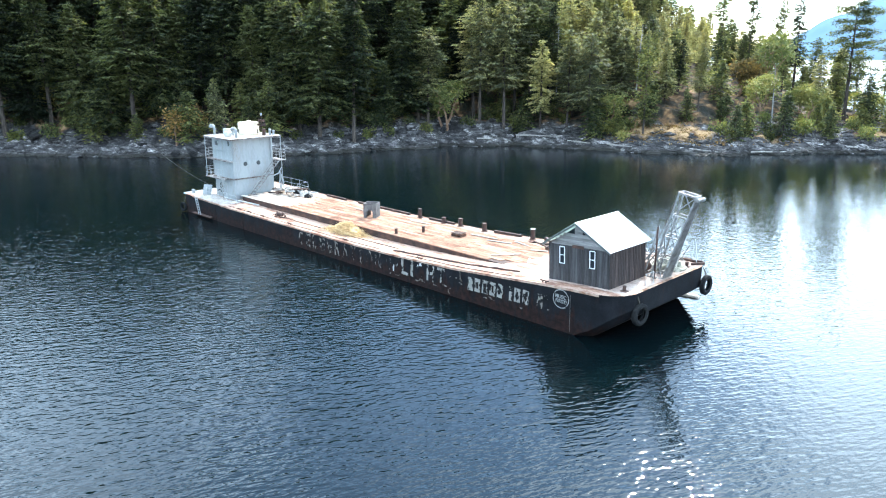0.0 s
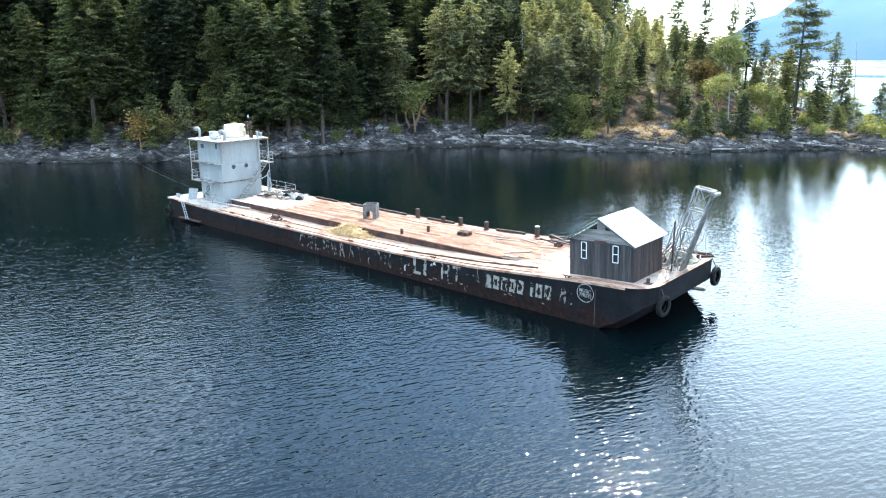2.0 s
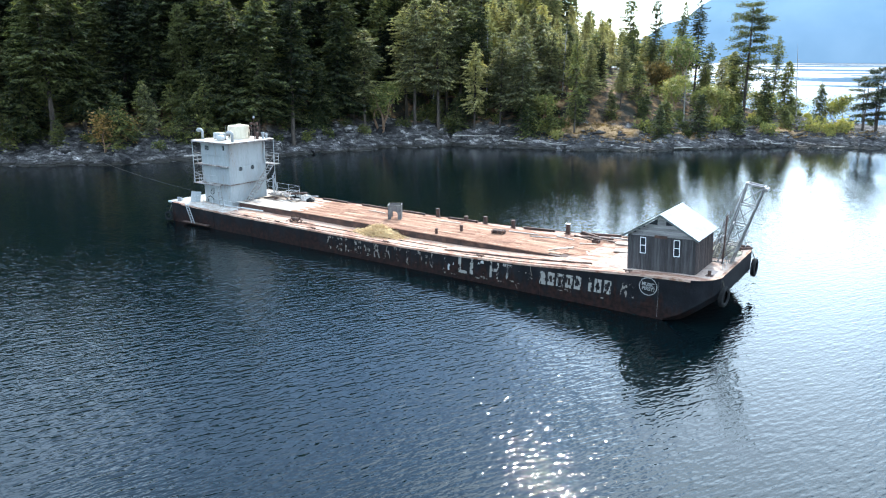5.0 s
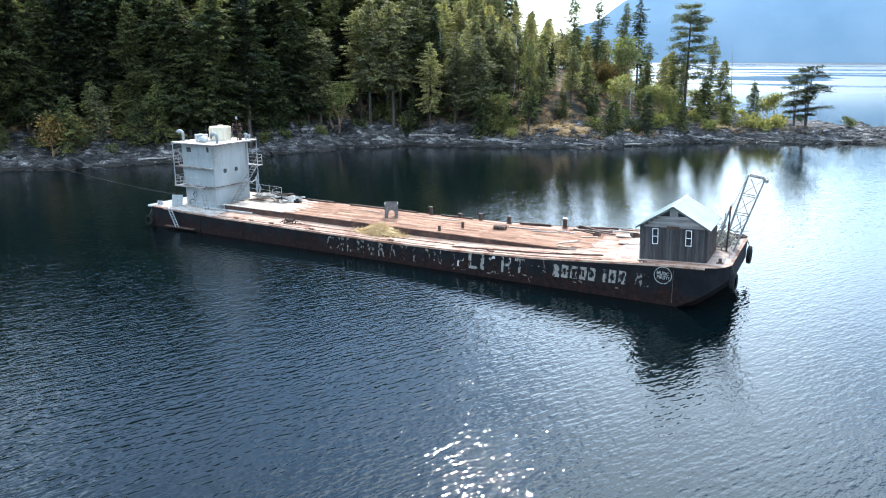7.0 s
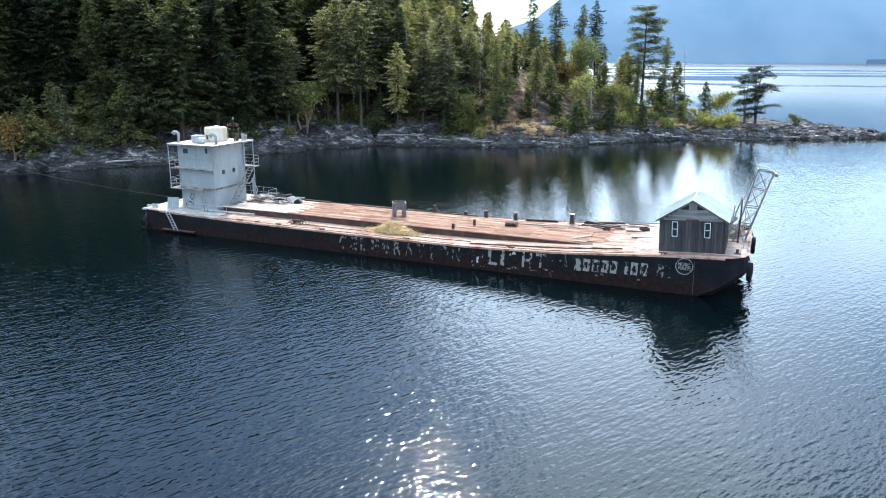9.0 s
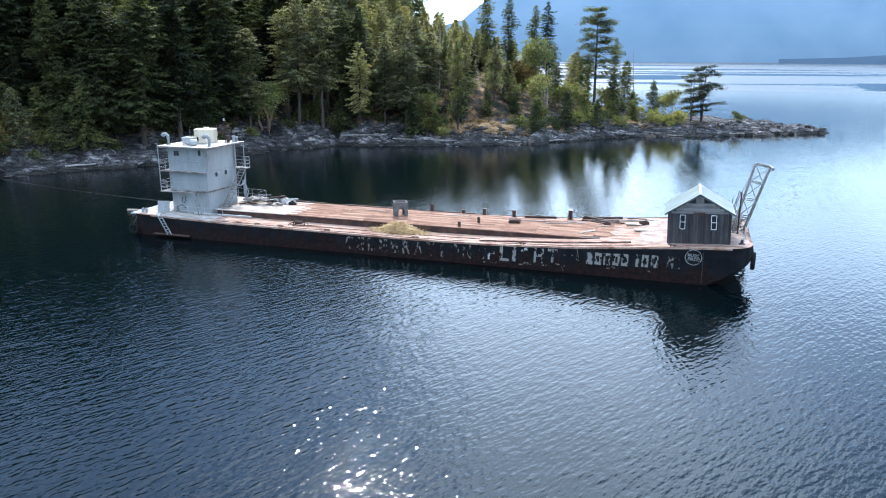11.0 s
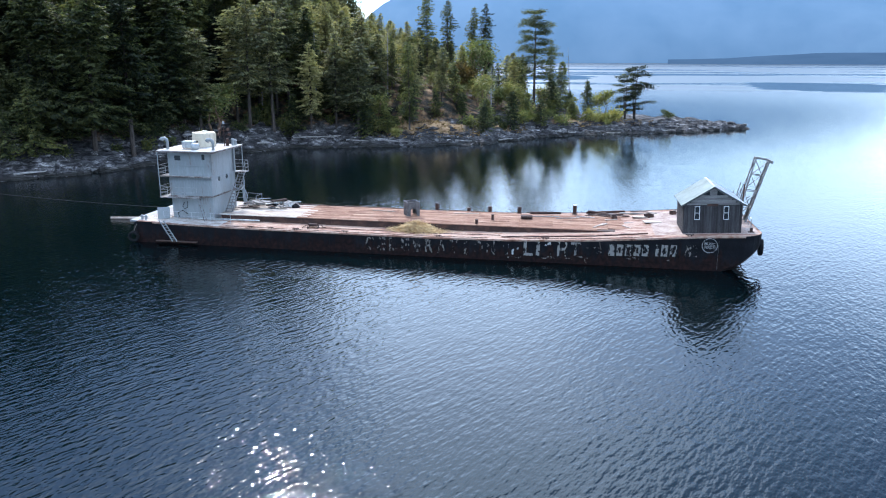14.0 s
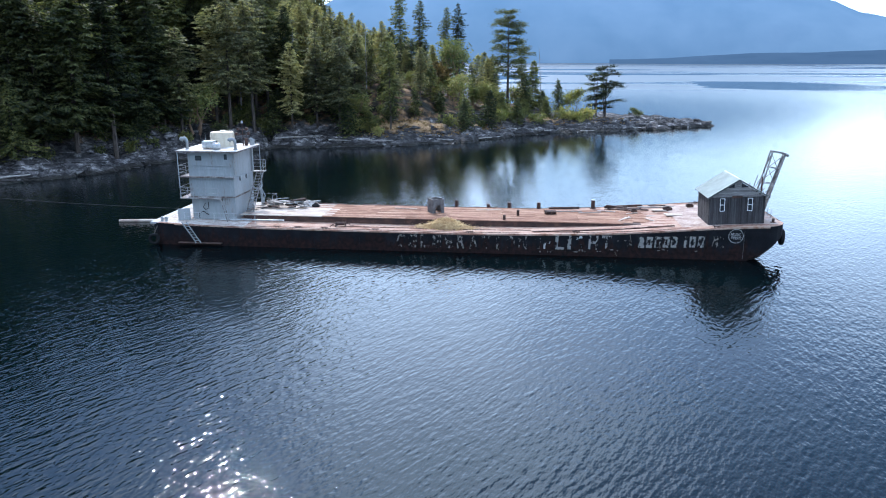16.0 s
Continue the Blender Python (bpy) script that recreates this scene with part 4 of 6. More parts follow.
tries = 0
count = 0
while count < 390 and tries < 16000:
    tries += 1
    x, y = rand(-150, -14), rand(-25, 150)
    d = float(shore_depth([x], [y])[0])
    if d < 4.5 or d > 46:
        continue
    east = x > -52
    if x > -41 and (x > -24 or d < 12):
        continue
    if (x + 36) ** 2 / 64 + (y - 88) ** 2 / 64 < 1:
        continue
    if y > 150 - 0.2 * (x + 40) and east:
        continue
    if (x + 93.5) ** 2 + (y - 23) ** 2 < 90 and d < 11:
        continue
    if not free(x, y, 4.4 if east else 3.3):
        continue
    count += 1
    pick = random.random()
    # trees towards the east often take the needles lightened for the sun
    if east:
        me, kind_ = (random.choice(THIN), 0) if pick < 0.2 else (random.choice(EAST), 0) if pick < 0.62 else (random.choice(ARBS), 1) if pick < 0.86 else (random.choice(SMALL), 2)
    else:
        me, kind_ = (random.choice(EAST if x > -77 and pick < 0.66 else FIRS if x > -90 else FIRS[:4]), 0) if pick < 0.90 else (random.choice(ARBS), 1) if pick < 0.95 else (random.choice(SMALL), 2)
    nm, lab = (("fir_tree", "dark green fir standing in the shore forest"), ("arbutus_tree", "yellow-green arbutus among the firs"), ("young_fir", "young light green fir at the forest edge"))[kind_]
    # the wood falls away towards the point
    top = float(np.interp(x, [-82, -70, -62, -54, -42, -30, -14], [70, 34, 28, 26, 23, 20, 16])) * rand(0.78, 1.0) - ground_z(x, y)
    most = max(3.0, top) / (1.05 * max(v_.co.z for v_ in me[0].vertices))
    plant(nm, me, x, y, min(most, rand(0.8, 1.08)), rand(0, 360), lab, "tree", "trees on the shore", rand(-2.5, 2.5))

# undergrowth along the forest edge
tries = count = 0
while count < 190 and tries < 9000:
    tries += 1
    x, y = rand(-128, 4), rand(-15, 140)
    d = float(shore_depth([x], [y])[0])
    if d < 3.2 or d > (24 if x < -45 else 14) or x > 2 or (x > -45 and rand(0, 1) < 0.45):
        continue
    if (x + 36) ** 2 / 56 + (y - 87.5) ** 2 / 40 < 1 or ground_z(x, y) < 1.8 or not free(x, y, 2.0):
        continue
    count += 1
    k = int(rand(0, 4)) if x > -62 else 2 + int(rand(0, 2))
    if rand(0, 1) < 0.45 and x < -10:
        plant("young_fir", random.choice(SMALL), x, y, rand(0.6, 1.35), rand(0, 360), "young light green fir at the forest edge", "tree", "trees on the shore")
    else:
        plant("shrub", SHRUBS[k], x, y, rand(0.7, 1.5), rand(0, 360), "yellow-green shrub on the rocky shore" if k < 2 else "dark green shrub at the forest edge", "shrub", "shrubs on the shore", 0, ("woody_base", "foliage"))

# dry grass in the clearings and on the ledges
rng = np.random.default_rng(31)
C, Wd, L, Wi = [], [], [], []
for cx, cy, rx, ry, amount in ((-36, 87.5, 8, 5, 420), (-26, 98, 6, 3.5, 200), (-12, 114, 7, 3.5, 200), (-45, 84, 5, 4, 220), (-2, 122, 9, 4, 160)):
    for _ in range(amount):
        x, y = cx + rng.normal() * rx * 0.55, cy + rng.normal() * ry * 0.55
        z = ground_z(x, y)
        if z < 1.3:
            continue
        for _ in range(9):
            C.append((x + rng.normal() * 0.14, y + rng.normal() * 0.14, z - 0.05))
            Wd.append((rng.normal() * 0.5, rng.normal() * 0.5, 1.0))
            L.append(rng.uniform(0.25, 0.6))
            Wi.append(rng.uniform(0.05, 0.11))
tagged(new("dry_grass", leaf_mesh("dry_grass", C, Wd, L, Wi, M_GRASS, rng)), "dry tawny summer grass in tufts on the shore", "grass", kind="stuff")

# dead snags
for x, y, h, ln in ((-12.6, 131, 15.5, 6), (-103, 31, 14, 1), (-72, 78, 18, 3), (-50, 92, 13, -4), (-63, 84, 17, 2), (-30, 108, 11, 5)):
    ob = thing("dead_snag", pose(x, y, ground_z(x, y) - 0.2, ln, ln * 0.5, rand(0, 360)), "bare grey dead tree trunk with broken twigs", "dead tree", "dead snags")
    bm = bmesh.new()
    tube(bm, [(0, 0, 0), (0.1, 0, h * 0.4), (0, 0.15, h * 0.75), (0.15, 0.1, h)], [0.16, 0.12, 0.07, 0.02], 7)
    part("trunk", bm, M_SNAG, ob)
    for k in range(14):
        bm = bmesh.new()
        z, a, l = h * rand(0.35, 0.95), rand(0, 6.28), rand(0.4, 1.3)
        tube(bm, [(0.05, 0.08, z), (math.cos(a) * l * 0.6, math.sin(a) * l * 0.6, z - 0.05), (math.cos(a) * l, math.sin(a) * l, z - rand(0, 0.3))], [0.035, 0.022, 0.01], 4)
        part("twig", bm, M_SNAG, ob)

# rocks of the shore
ROCKS = []
for k in range(9):
    bm = bmesh.new()
    bmesh.ops.create_icosphere(bm, subdivisions=2, radius=1.0)
    cut = [(Vector((rand(-1, 1), rand(-1, 1), rand(-0.6, 1))).normalized(), rand(0.3, 0.62)) for _ in range(9)]
    for v in bm.verts:
        for nrm, dd in cut:
            over = v.co.dot(nrm) - dd
            if over > 0:
                v.co -= nrm * over
        v.co *= 1 + 0.03 * noise.noise(v.co * 3 + Vector((k, 0, 0)))
        v.co.z *= 0.55
    ROCKS.append(finish(bm, "rock", M_ROCK))
tries = count = 0
while count < 290 and tries < 20000:
    tries += 1
    x, y = rand(-128, 31), rand(-15, 136)
    d = float(shore_depth([x], [y])[0])
    if d < -0.8 or d > 7 or (y > 125 and x < -5):
        continue
    count += 1
    s = (rand(0.2, 1.0) ** 2.6 * 1.15 + 0.28) * (1.0 if x < -8 else 0.7)
    z = ground_z(x, y)
    tagged(part("rock", random.choice(ROCKS), None, None, at=pose(x, y, max(z, -0.1) - 0.05, rand(-14, 14), rand(-14, 14), rand(0, 360)) @ Matrix.Diagonal((s * rand(1.0, 2.0), s, s * rand(0.8, 1.6), 1))), "angular grey granite block on the tide line", "rock", "rocks on the shore")

# bleached drift logs
for x, y, l, turn in ((-59.5, 74.5, 9, 24), (-51, 77.5, 7, 14), (-46, 78.5, 8, 10), (-86, 31, 5, 60), (-33, 85, 6, 35), (-14, 106, 7, 30), (-24, 93, 6, 40), (-3, 112, 6, 8), (-67, 69, 5, 60), (9, 118, 5, 30)):
    bm = bmesh.new()
    tube(bm, [(-l / 2, 0, 0), (-l / 6, 0.15, 0.05), (l / 5, -0.1, 0.02), (l / 2, 0.1, 0.1)], [0.15, 0.13, 0.1, 0.06], 8)
    tagged(part("drift_log", bm, M_TIMBER, None, at=pose(x, y, ground_z(x, y) + 0.3, 0, rand(-6, 6), turn + rand(-15, 15))), "bleached drift log stranded on the rocks", "log", "drift logs")

# the wooded hill behind, too dense to count
rng = np.random.default_rng(99)
C, Wd, L, Wi = [], [], [], []
done = 0
while done < 330:
    x, y = rng.uniform(-205, -84), rng.uniform(-60, 190)
    d = float(shore_depth([x], [y])[0])
    if d < 40 or d > 112:
        continue
    done += 1
    z0, h = ground_z(x, y), rng.uniform(16, 26)
    for _ in range(260):
        f = rng.random() ** 0.8
        a = rng.uniform(0, 6.28)
        r = (1 - f) ** 0.8 * 4.2 * rng.uniform(0.5, 1.05) + 0.2
        C.append((x + math.cos(a) * r * 0.6, y + math.sin(a) * r * 0.6, z0 + h * (0.1 + 0.9 * f)))
        Wd.append((math.cos(a), math.sin(a), rng.uniform(-0.5, 0.15)))
        L.append(rng.uniform(1.2, 2.4))
        Wi.append(rng.uniform(0.7, 1.3))
tagged(new("hill_forest", leaf_mesh("hill_forest", C, Wd, L, Wi, M_FIR, rng, 0.6)), "dense dark fir forest covering the hillside", "forest", kind="stuff")


# ---------------------------------------------------------------- the barge
STERN, BOW, BEAM = -50.0, 5.0, 11.2


def deck_z(x):
    return float(np.interp(x, [-50, -45, -40, -30, -22, -15, -8.5, -3.5, 0, 2.5, 5], [1.98, 1.86, 1.76, 1.72, 1.70, 1.80, 2.08, 2.48, 2.76, 2.9, 3.0]))


def side_in(x):
    if x > 3.0:
        return float(np.interp(x, [3.0, 3.6, 4.2, 4.7, 5.0], [0, 0.07, 0.32, 0.78, 1.45]))
    return float(np.interp(x, [-50, -49.6], [0.25, 0.0]))


barge = thing("barge", pose(0, 0, 0), "long rusty steel deck barge with flaking white lettering", "barge")
bm = bmesh.new()
rows = []
xs = [-50, -49.6] + [float(v) for v in np.arange(-48, 1.1, 1.0)] + [2, 3, 3.5, 3.9, 4.2, 4.5, 4.7, 4.85, 5.0]
for x in xs:
    t = deck_z(x)
    low = -1.0 if x <= 1.2 else float(np.interp(x, [1.2, 2.0, 3.0, 3.9, 4.5, 5.0], [-0.7, -0.42, 0.12, 0.78, 1.25, 1.6]))
    i = side_in(x)
    dent = 0.025 * noise.noise(Vector((x * 0.9, 2.0, 0))) if -49 < x < 3 else 0
    rows.append([bm.verts.new(p) for p in ((x, i, t), (x, i + 0.0, t - 0.28), (x, i + 0.01 + abs(dent), (t * 2 + low) / 3 - 0.1), (x, i + 0.02 + abs(dent) * 0.5, low + (0.15 if x < 0.5 else 0.5)), (x, i + (0.2 if x < 0.5 else 0.75), low),
                                           (x, BEAM - i - 0.2, low), (x, BEAM - i - 0.02, low + 0.15), (x, BEAM - i, (t * 2 + low) / 3), (x, BEAM - i, t))])
for a, b in zip(rows, rows[1:]):
    for k in range(8):
        bm.faces.new((a[k], b[k], b[k + 1], a[k + 1]))
bm.faces.new(rows[0])
bm.faces.new(rows[-1][::-1])
bmesh.ops.recalc_face_normals(bm, faces=bm.faces)
hull = part("hull", bm, M_HULL, barge, "blue-black hull plating with red rust")

bm = bmesh.new()
strips = []
for x in xs:
    i = side_in(x)
    strips.append([bm.verts.new((x, y, deck_z(x) + z)) for y, z in ((i, 0.012), (2.9, -0.02), (8.6, -0.02), (BEAM - i, 0.012))])
for a, b in zip(strips, strips[1:]):
    for k in range(3):
        bm.faces.new((a[k], b[k], b[k + 1], a[k + 1]))
deck = part("side_deck", bm, M_DECK, barge, "pinkish rusted deck plating")

# rub rails along both sides and over the bow
for y in (-0.035, BEAM - 0.015):
    bm = bmesh.new()
    for a, b in zip(xs[2:-7], xs[3:-6]):
        v = [(a, y, deck_z(a) - 0.10), (b, y, deck_z(b) - 0.10), (b, y, deck_z(b) + 0.045), (a, y, deck_z(a) + 0.045)]
        f = [bm.verts.new(p) for p in v] + [bm.verts.new((p[0], p[1] + 0.05, p[2])) for p in v]
        for q in ((0, 1, 2, 3), (7, 6, 5, 4), (3, 2, 6, 7), (1, 0, 4, 5)):
            bm.faces.new([f[k] for k in q])
    bmesh.ops.remove_doubles(bm, verts=bm.verts, dist=0.0005)
    part("rub_rail", bm, M_RUST if y > 1 else M_DECK, barge)

# raised cargo deck: dark steel sides with stiffeners, planked top
bm = bmesh.new()
box(bm, (-42.6, 2.97, 1.5), (-3.4, 8.6, 2.18))
for k in range(27):
    x = -42 + k * 1.45
    box(bm, (x, 2.93, 1.55), (x + 0.08, 2.99, 2.16))
box(bm, (-42.65, 2.93, 2.16), (-3.35, 8.65, 2.23))
raised = part("raised_deck", bm, M_RUST, barge, "raised cargo deck with dark rusted sides")


def plank_mesh(length, width, thick, mat, seed):
    r = random.Random(seed)
    bm = bmesh.new()
    box(bm, (-length / 2, -width / 2, 0), (length / 2, width / 2, thick), None, 0.012)
    for v in bm.verts:
        v.co.x += r.uniform(-0.06, 0.06) if abs(v.co.x) > length / 2 - 0.05 else 0
        v.co.y += r.uniform(-0.012, 0.012)
    return finish(bm, "plank", mat)


PLANKS = [plank_mesh(3.86, 0.43, 0.06, M_PLANK, k) for k in range(5)]
PALE = [plank_mesh(3.86, 0.43, 0.06, M_PLANK_PALE, 9 + k) for k in range(3)]
rp = random.Random(4)
for row in range(13):
    for k in range(10):
        x = -40.65 + k * 3.9 + (0.9 if row % 2 else 0) - 0.4
        y = 3.17 + row * 0.436
        if x > -4.2 or (x > -6 and row < 2):
            continue
        me = rp.choice(PALE) if rp.random() < (-33.0 - x) / 5.0 else rp.choice(PLANKS)
        part("plank", me, None, raised, at=pose(x, y, 2.235 + rp.uniform(-0.008, 0.008), rp.uniform(-0.5, 0.5), rp.uniform(-0.15, 0.15), rp.uniform(-0.35, 0.35)))

# white painted plating at the stern and pale sheets near the deckhouse
bm = bmesh.new()
for x0, x1, y0, y1 in ((-49.9, -47.5, 0.35, 10.8), (-47.5, -41.6, 0.12, 2.35), (-47.5, -41.2, 7.3, 11.0)):
    n = 6
    for k in range(n):
        a, b = x0 + (x1 - x0) * k / n, x0 + (x1 - x0) * (k + 1) / n
        bm.faces.new([bm.verts.new((x, y, deck_z(x) + 0.022)) for x, y in ((a, y0), (b, y0), (b, y1), (a, y1))])
part("painted_deck", bm, M_DECKWHITE, barge, "worn white painted deck at the stern")
bm = bmesh.new()
for k in range(6):
    a, b = -3.3 + k * 1.35, -3.3 + (k + 1) * 1.35
    bm.faces.new([bm.verts.new((x, y, deck_z(x) + 0.02)) for x, y in ((a, 1.0), (b, 1.0), (b, 10.3), (a, 10.3))])
part("fore_deck", bm, M_FOREDECK, barge, "pale worn plating on the fore deck")

# stern platform edge, bulwark and coaming
bm = bmesh.new()
box(bm, (-50.35, 0.1, 1.86), (-49.6, 10.9, 2.03), None, 0.03)
part("stern_sill", bm, M_WHITE, barge, "white stern sill")

# low cleats along the near edge
bm = bmesh.new()
for s in (-1, 1):
    bar(bm, (s * 0.12, 0, 0), (s * 0.14, 0, 0.12), 0.04, 8)
tube(bm, [(-0.32, 0, 0.15), (-0.15, 0, 0.14), (0.15, 0, 0.14), (0.32, 0, 0.15)], 0.04, 8)
cleat = finish(bm, "cleat", M_RUST)
for x in (-38.5, -36.6, -34.2, -29.6, -21.3, -12.2, -0.7):
    part("cleat", cleat, None, barge, at=pose(x, 0.28, deck_z(x) + 0.01))

# raised seams of the side deck: a long warped strip peeled from the plating
bm = bmesh.new()
pts = []
for k in range(40):
    x = -15.9 + k * 0.31
    pts.append((x, 0.95 + 0.018 * k + 0.05 * noise.noise(Vector((x * 2, 0, 0))), deck_z(x) + 0.04 + 0.05 * noise.noise(Vector((x * 1.3, 5, 0)))))
tube(bm, pts, [0.07 + 0.03 * noise.noise(Vector((k * 0.7, 1, 1))) for k in range(40)], 6)
part("warped_strip", bm, M_RUST, barge, "dark warped steel strip along the side deck")
for x0, x1, y in ((-34.0, -16.5, 1.55), (-41, -17, 0.45), (-14, -3.5, 0.5)):
    bm = bmesh.new()
    for a in np.arange(x0, x1, 1.5):
        beam(bm, (a, y, deck_z(a) + 0.02), (a + 1.45, y, deck_z(a + 1.45) + 0.02), 0.05, 0.05)
    part("deck_seam", bm, M_RUST, barge)


# flaking letters on the hull side
def glyph(text, height, width, name="letter"):
    cu = bpy.data.curves.new(name, "FONT")
    cu.body, cu.size, cu.align_x, cu.offset = text, 1.0, "CENTER", 0.022
    ob = bpy.data.objects.new(name, cu)
    scene.collection.objects.link(ob)
    bpy.context.view_layer.update()
    me = bpy.data.meshes.new_from_object(ob.evaluated_get(bpy.context.evaluated_depsgraph_get()))
    bpy.data.objects.remove(ob)
    co = np.empty(len(me.vertices) * 3)
    me.vertices.foreach_get("co", co)
    co = co.reshape(-1, 3)
    lo, hi = co.min(0), co.max(0)
    co = (co - (lo + hi) / 2) / np.maximum(hi - lo, 1e-6)
    co[:, 0] *= width
    co[:, 1] *= height
    me.vertices.foreach_set("co", co.ravel())
    return me


def text_z(x):
    return float(np.interp(x, [-29, -21, -16, -9.3, -6.8, 0], [0.95, 0.98, 1.08, 1.28, 1.38, 1.62]))


def paint(me, mat, x, z, name, y=-0.045, rise=0.0):
    me.materials.clear()
    me.materials.append(mat)
    # the mesh is laid out in hull coordinates, so that the flaking differs from letter to letter
    m = pose(x, y, z, 90, -rise, 0)
    me.transform(m)
    return part(name, me, None, barge)


for k, ch in enumerate("CELEBRATION"):
    x = -27.3 + k * 1.06
    paint(glyph(ch, 1.15, 0.30 if ch == "I" else 0.74), M_LETTER_FADED, x, text_z(x), "letter")
for ch, x in (("O", -15.4), ("F", -14.65)):
    paint(glyph(ch, 1.1, 0.55), M_LETTER_GONE, x, text_z(x), "letter")
for ch, x in zip("LIGHT", (-13.55, -12.75, -11.85, -10.75, -9.65)):
    paint(glyph(ch, 1.2, 0.3 if ch == "I" else 0.78), M_LETTER_GONE if ch == "G" else M_LETTER, x, text_z(x), "letter", rise=-1.5)


def block_sign(w, h, hole):
    """A plain block, or a block ring, as one flat plate."""
    bm = bmesh.new()
    if not hole:
        bmesh.ops.create_grid(bm, x_segments=1, y_segments=1, size=0.5, matrix=Matrix.Diagonal((w, h, 1, 1)))
    else:
        o = [(-w / 2, -h / 2), (w / 2, -h / 2), (w / 2, h / 2), (-w / 2, h / 2)]
        n = [(x * hole, y * 0.52) for x, y in o]
        vo, vi = [bm.verts.new((*p, 0)) for p in o], [bm.verts.new((*p, 0)) for p in n]
        for k in range(4):
            bm.faces.new((vo[k], vo[(k + 1) % 4], vi[(k + 1) % 4], vi[k]))
    return finish(bm, "painted_block", M_LETTER)


for x, w, hole in ((-6.75, 0.5, 0), (-6.1, 0.5, 0.3), (-5.4, 0.56, 0.34), (-4.72, 0.54, 0.3), (-4.08, 0.5, 0.25), (-3.15, 0.26, 0), (-2.6, 0.5, 0.34), (-1.9, 0.5, 0.3), (-0.75, 0.45, 0), (-0.2, 0.45, 0.3)):
    paint(block_sign(w, 0.95, hole), M_LETTER_MID if x < -1.5 else M_LETTER_FADED, x, text_z(x) - 0.02, "painted_block", rise=-2.5)
# dash and scribble between the words
for x, w, h in ((-8.6, 0.5, 0.12), (-7.75, 0.42, 0.14), (-7.9, 0.15, 0.5), (-8.0, 0.5, 0.1)):
    paint(block_sign(w, h, 0), M_LETTER_FADED, x, text_z(x) + rand(-0.3, 0.3), "painted_dash", rise=-2)
# low flaked traces of older lettering under the words
for k in range(16):
    x = rand(-16, 0)
    paint(block_sign(rand(0.3, 0.8), rand(0.05, 0.12), 0), M_LETTER_FADED, x, text_z(x) - rand(0.6, 0.85), "painted_trace")
# round emblem near the bow
bm = bmesh.new()
ring = [[bm.verts.new((r * math.cos(k * math.tau / 40), r * math.sin(k * math.tau / 40), 0)) for k in range(40)] for r in (0.55, 0.61)]
for k in range(40):
    bm.faces.new((ring[0][k], ring[1][k], ring[1][(k + 1) % 40], ring[0][(k + 1) % 40]))
paint(finish(bm, "emblem_ring", M_EMBLEM), M_EMBLEM, 0.85, 2.1, "emblem_ring", rise=-3)
paint(glyph("MUSIC", 0.25, 0.82), M_EMBLEM, 0.84, 2.24, "emblem_word", rise=-3)
paint(glyph("FIRST!", 0.25, 0.82), M_EMBLEM, 0.87, 1.95, "emblem_word", rise=-3)
# thin white plumb mark
bm = bmesh.new()
beam(bm, (1.55, -0.012, 0.15), (1.52, -0.012, 2.5), 0.008, 0.018)
part("draft_line", bm, M_BOXGREY, barge, "thin pale draft line")
# vertical weld seams of the plating
for x in (-46, -43, -37.5, -31, -25, -19, -13, -7):
    bm = bmesh.new()
    beam(bm, (x, 0.0, 0.0), (x, 0.0, deck_z(x) - 0.12), 0.02, 0.035)
    part("weld_seam", bm, M_HULL, barge)
# hanging rope ends and a bent bracket on the hull side
for x, z0, l in ((-18.9, 0.7, 0.35), (-8.9, 0.5, 0.35), (-7.75, 2.05, 0.7)):
    bm = bmesh.new()
    tube(bm, [(x, -0.06, z0), (x + 0.05, -0.09, z0 - l * 0.5), (x + 0.16, -0.08, z0 - l)], 0.022, 5)
    part("rope_end", bm, M_ROPE, barge)


# ---------------------------------------------------------------- deckhouse at the stern
HX, HY, HZ = -43.1, 2.4, 1.9
house = thing("deckhouse", pose(HX, HY, HZ), "pale grey three-tier steel deckhouse at the stern", "deckhouse")
bm = bmesh.new()
box(bm, (-4.2, 0.06, -0.1), (-0.03, 4.78, 2.06), None, 0.05)
part("lower_wall", bm, M_WHITE, house)
bm = bmesh.new()
box(bm, (-4.28, 0.0, 2.14), (0.03, 4.8, 3.94), None, 0.05)
part("middle_wall", bm, M_WHITE, house)
bm = bmesh.new()
box(bm, (-4.25, 0.02, 3.92), (0.02, 4.8, 6.3), None, 0.03)
part("upper_wall", bm, M_WHITE, house)
bm = bmesh.new()
box(bm, (-4.36, -0.10, 2.04), (0.10, 4.86, 2.16), None, 0.02)
part("ledge", bm, M_LEDGE, house)
bm = bmesh.new()
box(bm, (-5.05, -0.38, 3.92), (0.08, 0.02, 4.02), None, 0.02)
part("ledge", bm, M_LEDGE, house, "narrow walkway ledge, rust and painted shadow in its colour")
bm = bmesh.new()
box(bm, (-5.05, -0.5, 6.3), (0.62, 5.55, 6.40), None, 0.03)
part("roof", bm, M_ROOFWHITE, house, "flat white roof with wide eaves")
bm = bmesh.new()
for a, b in (((-5.05, -0.5, 6.29), (0.62, -0.5, 6.29)), ((0.62, -0.5, 6.29), (0.62, 5.55, 6.29)), ((-5.05, -0.5, 6.29), (-5.05, 5.55, 6.29))):
    beam(bm, a, b, 0.04, 0.14)
part("roof_edge", bm, M_LEDGE, house)
